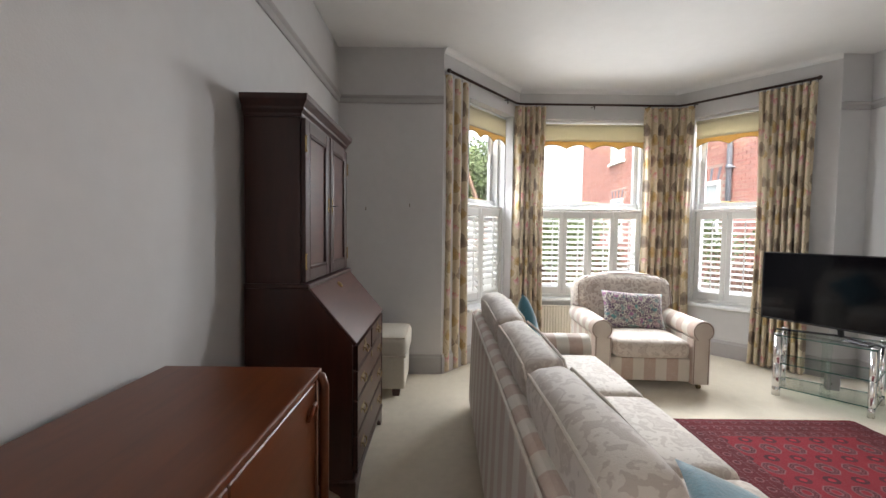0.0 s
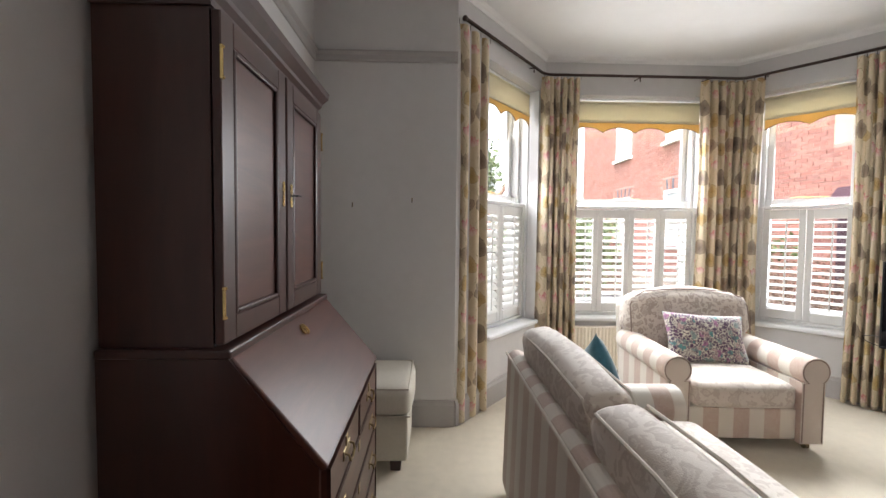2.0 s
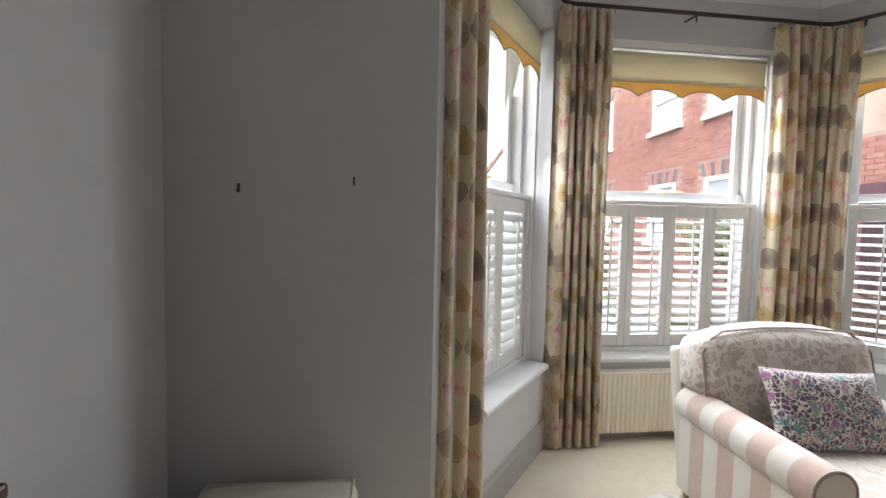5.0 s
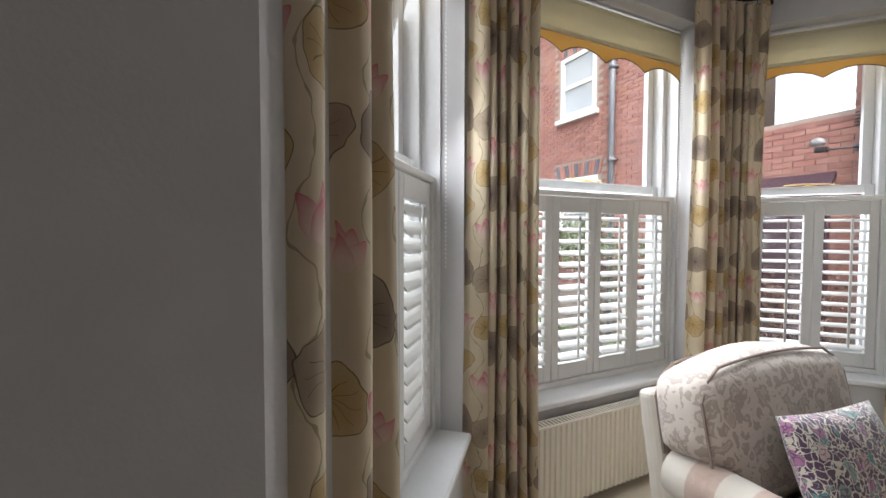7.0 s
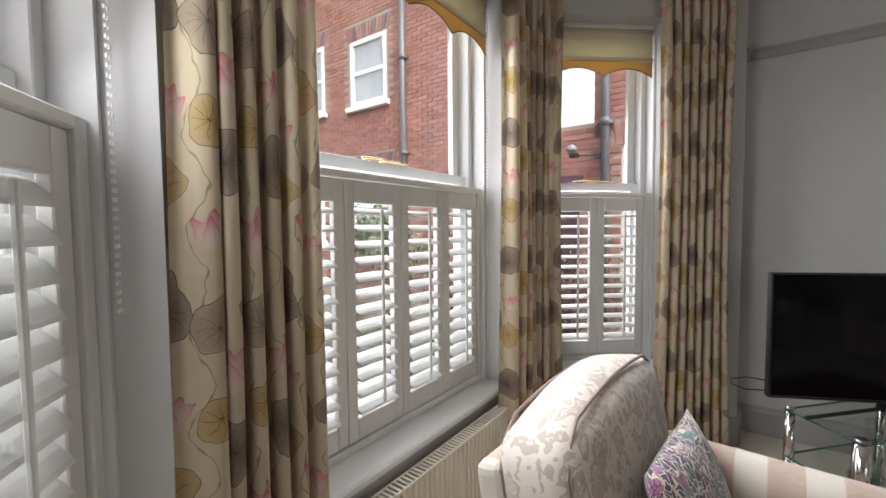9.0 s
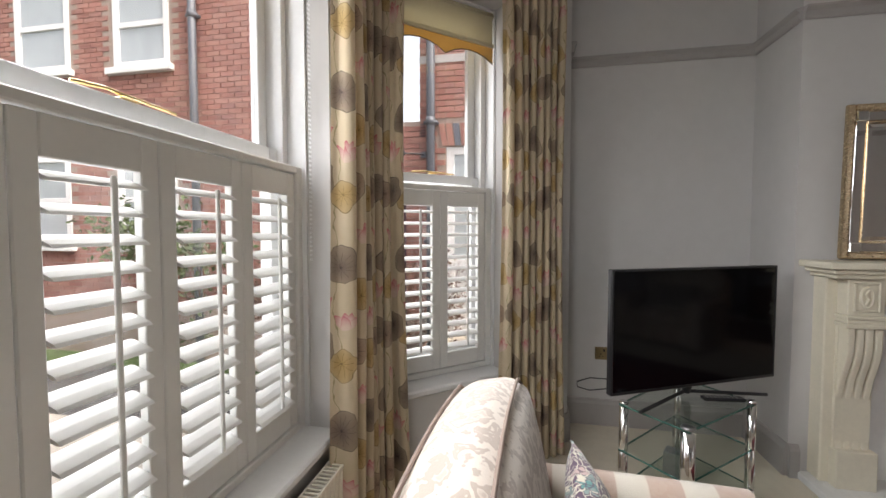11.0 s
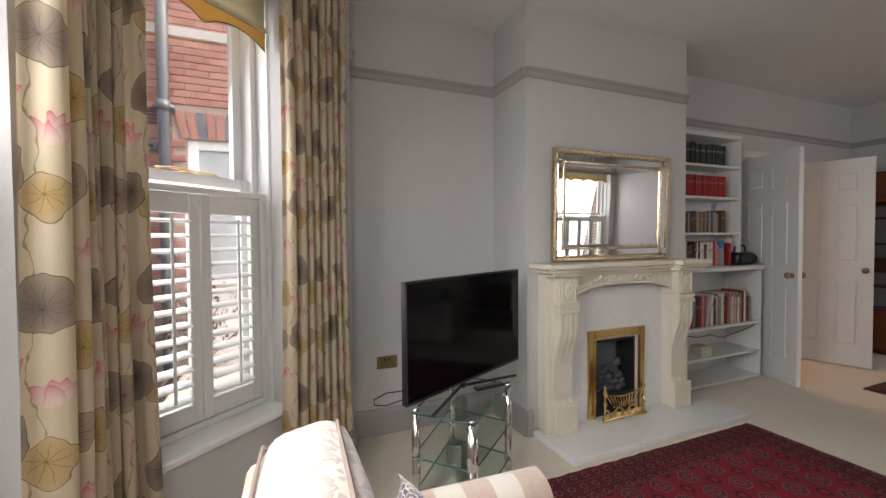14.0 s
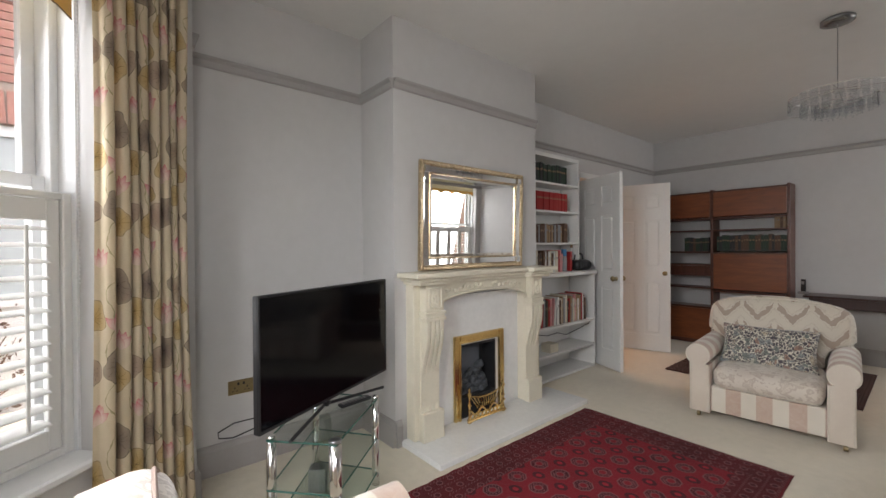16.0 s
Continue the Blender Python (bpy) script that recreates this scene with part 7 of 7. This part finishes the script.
def chandelier():
    cx, cy = 1.56, 0.01
    e = empty("chandelier", (cx, cy, H), 0, "round chandelier of clear glass pieces hanging on a thin wire", "ceiling lamp")
    part("ceiling_rose", lathe([(0.085, 0.0), (0.095, -0.006), (0.095, -0.028), (0.060, -0.040), (0.004, -0.042)][::-1], 28), M["chandelier_rose"], e, "round chrome ceiling rose", True)
    part("wire", tubes([[(0, 0, -0.04), (0, 0, -0.50)]], 0.0025, 6), M["steel"], e)
    rings = [(0.27, -0.53, 26), (0.20, -0.57, 18), (0.12, -0.60, 11)]
    bm = bmesh.new()
    for r, z, n in rings:
        tube(bm, [(r * math.cos(t), r * math.sin(t), z) for t in [2 * math.pi * k / 32 for k in range(33)]], 0.0025, 6)
    for k in range(4):
        t = math.pi * k / 4
        tube(bm, [(0.27 * math.cos(t), 0.27 * math.sin(t), -0.53), (0, 0, -0.50), (-0.27 * math.cos(t), -0.27 * math.sin(t), -0.53)], 0.002, 6)
    part("frame", bm, M["chrome"], e, "chrome ring frame")
    me = None
    for r, z, n in rings:
        for k in range(n):
            if me is None:
                b2 = bmesh.new()
                box(b2, -0.026, -0.006, -0.075, 0.026, 0.006, 0.0, bevel=0.005)
                for sx in (-0.014, 0.014):
                    bmesh.ops.create_icosphere(b2, subdivisions=1, radius=0.008, matrix=Matrix.Translation((sx, 0, -0.088)))
                g = part("glass_drop", b2, M["crystal"], e, "clear cut-glass drop")
                me = g.data
            else:
                g = new("glass_drop", me)
                g.parent = e
                tagged(g, "clear cut-glass drop")
            t = 2 * math.pi * k / n
            g.location = (r * math.cos(t), r * math.sin(t), z - 0.004)
            g.rotation_euler = (0, 0, t + math.pi / 2)


chandelier()


# ---- outside ----
tagged(link_mesh("ground", boxes((-300, -300, -0.9, 300, 300, -0.55)), M["grass"]), kind="structure")
tagged(link_mesh("driveway", boxes((4.3, -6, -0.56, 5.7, 30, -0.535)), M["road"]), kind="structure")
tagged(link_mesh("forecourt", boxes((-12, 4.9, -0.57, 4.3, 13.4, -0.537)), M["gravel"]), kind="structure")
tagged(link_mesh("road", boxes((-40, 24, -0.56, 40, 31, -0.53)), M["road"]), kind="structure")
GX, GZ = 6.2, -0.55


def sash(parent, y0, y1, z0, z1, x=GX):
    """A white sash window set in the neighbour's wall, seen from the driveway."""
    f = part("window", boxes((x - 0.02, y0, z0, x + 0.05, y0 + 0.09, z1), (x - 0.02, y1 - 0.09, z0, x + 0.05, y1, z1), (x - 0.02, y0 + 0.09, z1 - 0.09, x + 0.05, y1 - 0.09, z1), (x - 0.02, y0 + 0.09, z0, x + 0.05, y1 - 0.09, z0 + 0.09), (x - 0.01, y0 + 0.09, (z0 + z1) / 2 - 0.04, x + 0.04, y1 - 0.09, (z0 + z1) / 2 + 0.04), bevel=0.004), M["pvc"], parent, "white sash window")
    part("pane", boxes((x + 0.02, y0 + 0.09, z0 + 0.09, x + 0.03, y1 - 0.09, z1 - 0.09)), M["far_glass"], f)
    part("sill", boxes((x - 0.10, y0 - 0.08, z0 - 0.10, x + 0.02, y1 + 0.08, z0 - 0.002), bevel=0.006), M["pvc"], f)


def neighbour():
    e = empty("brick_house", (0, 0, 0), 0, "neighbouring red brick house with white sash windows and a grey downpipe", "house")
    op = [(10.3, 11.5, 4.35, 5.9), (10.2, 11.5, 1.1, 2.8), (12.5, 13.8, 4.4, 6.1), (12.6, 13.8, 1.1, 2.8), (16.2, 17.5, 4.4, 6.1), (16.2, 17.4, 1.1, 2.8)]
    op2 = [(4.205, 4.93, -0.5, 2.46)]
    bm = bmesh.new()
    op = [(3.45 + (a - 3.45) * 0.818, 3.45 + (b - 3.45) * 0.818, 1.42 + (c - 1.42) * 0.818, 1.42 + (d - 1.42) * 0.818) for a, b, c, d in op]
    # mortar bed behind the bricks, with the openings left out
    def bed(y0, y1, z1, holes):
        ys = sorted({y0, y1, *[h[0] for h in holes], *[h[1] for h in holes]})
        for a, b in zip(ys, ys[1:]):
            hs = sorted([h for h in holes if h[0] <= a and h[1] >= b], key=lambda h: h[2])
            z = GZ
            for h in hs:
                if h[2] > z:
                    box(bm, GX, a, z, GX + 0.3, b, h[2])
                z = h[3]
            box(bm, GX, a, z, GX + 0.3, b, z1)
    bed(7.2, 18.0, 7.2, op)
    bed(1.0, 5.28, 7.2, op2)
    box(bm, GX + 0.3, 7.2, GZ, 8.6, 7.5, 7.2), box(bm, GX + 0.3, 17.7, GZ, 8.6, 18.0, 7.2), box(bm, GX + 0.3, 4.98, GZ, 12, 5.28, 7.2)
    bed(5.28, 7.2, 2.80, [])
    bmesh.ops.recalc_face_normals(bm, faces=bm.faces)
    part("wall", bm, M["mortar"], e, "mortar-jointed brick wall")
    for y0, y1, xr in ((7.0, 18.2, 7.6), (0.8, 5.4, 9.6)):
        part("roof", prisms([(GX - 0.35, 7.15), (xr, 7.15 + (xr - 5.8) * 0.6), (2 * xr - 5.8, 7.15)], y0, y1, "y"), M["slate"], e, "grey slate roof")
        part("gutter", tubes([[(GX - 0.30, y0, 7.10), (GX - 0.30, y1, 7.10)]], 0.06, 8), M["grey_pipe"], e)
    for o in op:
        sash(e, *o)
    y0, y1, z0, z1 = op2[0]
    dr = part("door", boxes((GX + 0.02, y0, z0, GX + 0.08, y0 + 0.10, z1), (GX + 0.02, y1 - 0.10, z0, GX + 0.08, y1, z1), (GX + 0.02, y0 + 0.1, z1 - 0.10, GX + 0.08, y1 - 0.1, z1), (GX + 0.02, y0 + 0.1, 0.9, GX + 0.08, y1 - 0.1, 1.0), (GX + 0.05, y0 + 0.1, z0, GX + 0.07, y1 - 0.1, 0.9), bevel=0.004), M["pvc"], e, "white glazed side door")
    part("pane", boxes((GX + 0.04, y0 + 0.1, 1.0, GX + 0.05, y1 - 0.1, z1 - 0.1)), M["far_glass"], dr)
    for y, zt in ((8.60, 7.1), (5.12, 7.1)):
        bm = tubes([[(GX - 0.08, y, GZ), (GX - 0.08, y, zt)]], 0.055, 12)
        for z in (1.2, 2.72, 4.4):
            tube(bm, [(GX - 0.08, y, z), (GX - 0.08, y, z + 0.10)], 0.066, 12)
            box(bm, GX - 0.10, y - 0.09, z + 0.02, GX - 0.002, y + 0.09, z + 0.06)
        part("downpipe", bm, M["grey_pipe"], e, "grey cast downpipe", True)
    part("air_vent", boxes(*[(GX - 0.03, 5.20, 2.60 + k * 0.036, GX - 0.018, 5.27, 2.614 + k * 0.036) for k in range(5)]), M["purple"], e)
    part("lean_to_roof", prisms([(GX - 0.16, 1.86), (GX - 0.16, 1.93), (GX + 0.02, 2.16), (GX + 0.02, 2.08)], 5.42, 7.1, "y"), M["purple"], e, "dark plum timber canopy")
    part("side_gate", boxes((GX - 0.10, 5.46, GZ, GX - 0.02, 7.0, 1.85), bevel=0.01), M["purple"], e, "dark plum side gate")
    fy, fz = 5.47, 2.36
    arm = part("lamp_bracket", tubes([[(GX - 0.02, 5.22, fz), (GX - 0.10, 5.24, fz), (GX - 0.24, fy - 0.04, fz - 0.01)]], 0.010, 8), M["iron"], e, "black bracket of a security lamp")
    part("lamp_shade", boxes((GX - 0.32, fy - 0.06, fz - 0.04, GX - 0.22, fy + 0.05, fz + 0.02), bevel=0.015, seg=2), M["iron"], arm)
    dome = lathe([(0.002, 0.075), (0.04, 0.065), (0.065, 0.035), (0.072, 0.0), (0.05, -0.02), (0.002, -0.025)], 18, (GX - 0.27, fy + 0.03, fz + 0.06))
    part("lamp_globe", dome, M["book_grey"], arm, "pale dome of a security lamp", True)
    part("wall_box", boxes((GX - 0.05, 5.19, fz - 0.04, GX - 0.012, 5.26, fz + 0.04), bevel=0.006), M["grey_pipe"], e)
    part("string_course", boxes((GX - 0.022, 1.0, 3.52, GX - 0.012, 5.28, 3.62), bevel=0.003), M["render_band"], e, "pale painted band in the brickwork")
    # bricks laid in courses: proud of the mortar, openings left out, flat arches of grey bricks over them
    bl, bh, j = 0.215, 0.065, 0.010
    rnd = random.Random(12)

    def free(a, b, z0, z1, holes):
        return not any(a < h[1] + 0.001 and b > h[0] - 0.001 and z0 < h[3] + 0.001 and z1 > h[2] - 0.001 for h in holes)
    near, rest = [], []
    arches = [(h[0] - 0.05, h[1] + 0.05, h[3], h[3] + 0.30) for h in op + op2]
    for (ya, yb, zt, holes) in ((1.0, 5.28, 7.15, op2 + arches), (7.2, 18.0, 7.15, op + arches), (5.28, 7.2, 2.77, [])):
        nz = int((zt - GZ) / (bh + j))
        for c in range(nz):
            z = GZ + c * (bh + j)
            if z < 0.2:
                continue
            y = ya - (bl / 2 if c % 2 else 0)
            while y < yb:
                a, b = max(y, ya), min(y + bl, yb)
                y += bl + j
                if b - a < 0.03:
                    continue
                if free(a, b, z, z + bh, holes):
                    full = abs(b - a - bl) < 1e-6
                    (near if full and 3.9 < a < 5.3 and 1.7 < z < 3.6 else rest).append((a, b, z))
    me = None
    for a, b, z in near[:300]:
        if me is None:
            b2 = boxes((-0.012, 0, 0, 0.004, bl, bh), bevel=0.002)
            o = part("brick", b2, M["brick"], e)
            me = o.data
        else:
            o = new("brick", me)
            o.parent = e
        o.location = (GX + rnd.uniform(-0.002, 0.001), a, z)
    verts, faces = [], []
    for a, b, z in near[300:] + rest:
        k = len(verts)
        x = GX - 0.011 + rnd.uniform(-0.002, 0.002)
        verts += [(x, a, z), (x, b, z), (x, b, z + bh), (x, a, z + bh), (GX, a, z), (GX, b, z), (GX, b, z + bh), (GX, a, z + bh)]
        faces += [(k, k + 3, k + 2, k + 1), (k, k + 1, k + 5, k + 4), (k + 1, k + 2, k + 6, k + 5), (k + 2, k + 3, k + 7, k + 6), (k + 3, k, k + 4, k + 7)]
    mesh = bpy.data.meshes.new("brickwork")
    mesh.from_pydata(verts, [], faces)
    mesh.materials.append(M["brick"])
    bw = new("brickwork", mesh)
    bw.parent = e
    tagged(bw, "coursed red bricks", kind="stuff")
    for h in op + op2:
        n = round((h[1] - h[0] + 0.1) / 0.085)
        for k in range(n):
            u0, u1 = h[0] - 0.05 + (h[1] - h[0] + 0.1) * k / n + 0.004, h[0] - 0.05 + (h[1] - h[0] + 0.1) * (k + 1) / n - 0.004
            sp = ((u0 + u1) / 2 - (h[0] + h[1]) / 2) * 0.16
            bm = bmesh.new()
            prism(bm, [(u0, h[3] + 0.01), (u1, h[3] + 0.01), (u1 + sp, h[3] + 0.29), (u0 + sp, h[3] + 0.29)], GX - 0.014, GX + 0.0, "x")
            part("arch_brick", bm, M["blue_brick"] if k % 3 == 1 else M["brick"], e)


neighbour()


def leafy(name, at, radius, height, n, label, leaf=0.06, trunk=0.0, seed=1, material="leaf", twigs=40, category="shrub"):
    """A bush or tree: a tapered stem with forking limbs and a ragged crown of small leaves."""
    rnd = random.Random(seed)
    e = empty(name, at, 0, label, category)
    bm = bmesh.new()
    tips = []

    def limb(p, d, length, r, depth):
        q = p + d * length * 0.5 + Vector((rnd.uniform(-1, 1), rnd.uniform(-1, 1), 0)) * length * 0.06
        s = p + d * length
        tube(bm, [p, q, s], [r, r * 0.8, r * 0.6], 6 if depth > 1 else 4)
        tips.append(s), tips.append(q)
        if depth > 0:
            for _ in range(rnd.choice((2, 3, 3))):
                nd = (d + Vector((rnd.uniform(-0.8, 0.8), rnd.uniform(-0.8, 0.8), rnd.uniform(-0.15, 0.6)))).normalized()
                limb(s, nd, length * rnd.uniform(0.6, 0.85), r * 0.6, depth - 1)
    for _ in range(1 if trunk else 5):
        d = Vector((rnd.uniform(-0.1, 0.1), rnd.uniform(-0.1, 0.1), 1)) if trunk else Vector((rnd.uniform(-0.7, 0.7), rnd.uniform(-0.7, 0.7), 0.9)).normalized()
        limb(Vector((0, 0, 0)), d, height * (0.38 if trunk else 0.45), trunk or 0.02, 4 if trunk else 3)
    part("trunk", bm, M["twig"], e)
    if n:
        verts, faces = [], []
        for _ in range(n):
            c = rnd.choice(tips) + Vector((rnd.gauss(0, 1), rnd.gauss(0, 1), rnd.gauss(0, 0.8))) * radius * 0.16
            a = Euler((rnd.uniform(0, 6.3), rnd.uniform(0, 6.3), rnd.uniform(0, 6.3)))
            s = leaf * rnd.uniform(0.6, 1.3)
            k = len(verts)
            for u, v, w in ((0, -1, 0), (0.5, 0, 0.15), (0, 1, 0), (-0.5, 0, 0.15)):
                q = Vector((u, v, w)) * s
                q.rotate(a)
                verts.append(tuple(c + q))
            faces.append((k, k + 1, k + 2, k + 3))
        mesh = bpy.data.meshes.new("crown")
        mesh.from_pydata(verts, [], faces)
        mesh.materials.append(M[material])
        o = new("crown", mesh)
        o.parent = e
    return e


leafy("shrub", (6.2, 8.6, GZ), 1.0, 1.9, 5000, "dense green garden shrub outside the bay", 0.05, seed=2)
leafy("shrub", (5.8, 6.6, GZ), 0.9, 1.3, 2500, "twiggy brown garden shrub outside the east window", 0.03, seed=3, material="twig")
leafy("shrub", (5.4, 5.3, GZ), 0.9, 1.35, 1200, "bare twiggy shrub close to the east window", 0.03, seed=8, material="twig")
leafy("shrub", (3.6, 11.0, GZ), 1.2, 1.9, 5000, "leafy evergreen shrub in front of the bay", 0.06, seed=4)
leafy("shrub", (-1.2, 12.3, GZ), 1.4, 1.5, 5000, "broad evergreen shrub by the front boundary", 0.06, seed=5)
leafy("tree", (0.9, 9.8, GZ), 2.2, 6.0, 0, "bare branching street tree against a white sky", trunk=0.10, seed=6, category="tree")
leafy("tree", (2.6, 22.0, GZ), 3.0, 5.5, 9000, "dark green garden tree beyond the road", 0.13, trunk=0.16, seed=7, category="tree")
leafy("tree", (-3.5, 26.0, GZ), 3.0, 5.0, 9000, "rounded green street tree in the distance", 0.13, trunk=0.16, seed=9, category="tree")


def hedge(x0, x1, y0, y1, z1, seed):
    rnd = random.Random(seed)
    e = empty("hedge", (x0, y0, GZ), 0, "clipped evergreen boundary hedge beyond the front garden", "hedge")
    verts, faces = [], []
    for _ in range(9000):
        c = Vector((rnd.uniform(0, x1 - x0), rnd.uniform(0, y1 - y0), 0))
        top = (z1 - GZ) * (0.95 + 0.05 * math.sin(c.x * 2))
        c.z = top * rnd.random() ** 0.5
        a = Euler((rnd.uniform(0, 6.3), rnd.uniform(0, 6.3), rnd.uniform(0, 6.3)))
        k = len(verts)
        for u, v in ((0, -1), (0.5, 0), (0, 1), (-0.5, 0)):
            q = Vector((u, v, 0)) * 0.06
            q.rotate(a)
            verts.append(tuple(c + q))
        faces.append((k, k + 1, k + 2, k + 3))
    mesh = bpy.data.meshes.new("foliage")
    mesh.from_pydata(verts, [], faces)
    mesh.materials.append(M["leaf"])
    o = new("foliage", mesh)
    o.parent = e
    part("stems", boxes((0.15, (y1 - y0) * 0.3, 0, x1 - x0 - 0.15, (y1 - y0) * 0.7, (z1 - GZ) * 0.8)), M["twig"], e)


hedge(-6, 6.5, 13.6, 14.3, 1.0, 3)


def car():
    e = empty("parked_car", (0.8, 17.5, GZ), 4, "pale parked hatchback at the kerb", "car")
    body = [(-2.0, 0.25), (2.0, 0.25), (2.05, 0.62), (1.75, 0.82), (1.0, 0.90), (0.45, 1.38), (-1.25, 1.42), (-1.85, 0.95), (-2.05, 0.75)]
    part("body", prisms(body, -0.82, 0.82, "y", 0.07, 3), M["pvc"], e, "pale car body", False)
    for s in (-1, 1):
        part("window", prisms([(0.85, 0.93), (0.40, 1.30), (-1.15, 1.34), (-1.60, 0.96)], s * 0.823 - 0.004, s * 0.823 + 0.004, "y"), M["screen"], e, "dark side glass")
        for x in (-1.25, 1.25):
            bm = tubes([[(x, s * 0.66, 0.31), (x, s * 0.84, 0.31)]], 0.31, 20)
            t = part("tyre", bm, M["iron"], e)
            part("rim", tubes([[(x, s * 0.80, 0.31), (x, s * 0.85, 0.31)]], 0.20, 16), M["steel"], t)


car()


def far_house(x0, x1, y, z, label):
    e = empty("terrace_house", (x0, y, GZ), 0, label, "house")
    w = x1 - x0
    part("wall", boxes((0, 0, 0, w, 6, z - GZ)), M["brick"], e)
    part("roof", prisms([(-0.4, z - GZ - 0.05), (6.4, z - GZ - 0.05), (3, z - GZ + 2.6)], -0.3, w + 0.3, "x"), M["slate"], e, "slate roof")
    n = int(w / 2.6)
    for k in range(n):
        for zz in (1.3, 4.0):
            x = 0.9 + k * 2.6
            f = part("window", boxes((x, -0.05, zz, x + 1.1, 0.02, zz + 1.5), bevel=0.01), M["pvc"], e, "white sash window")
            part("pane", boxes((x + 0.1, -0.06, zz + 0.1, x + 1.0, -0.052, zz + 0.7), (x + 0.1, -0.06, zz + 0.8, x + 1.0, -0.052, zz + 1.4)), M["far_glass"], f)


far_house(-14, -5, 36, 5.6, "distant brick terrace across the road")
far_house(-4, 5, 37, 5.4, "distant brick terrace with a slate roof across the road")
# pale rendered wall across the side passage, seen in the mirror through the back window
e = empty("side_house", (-6.0, -8, GZ), 0, "pale pinkish rendered side wall of the house next door", "house")
part("wall", boxes((-3, 0, 0, 0, 14, 9)), M["render_pink"], e)
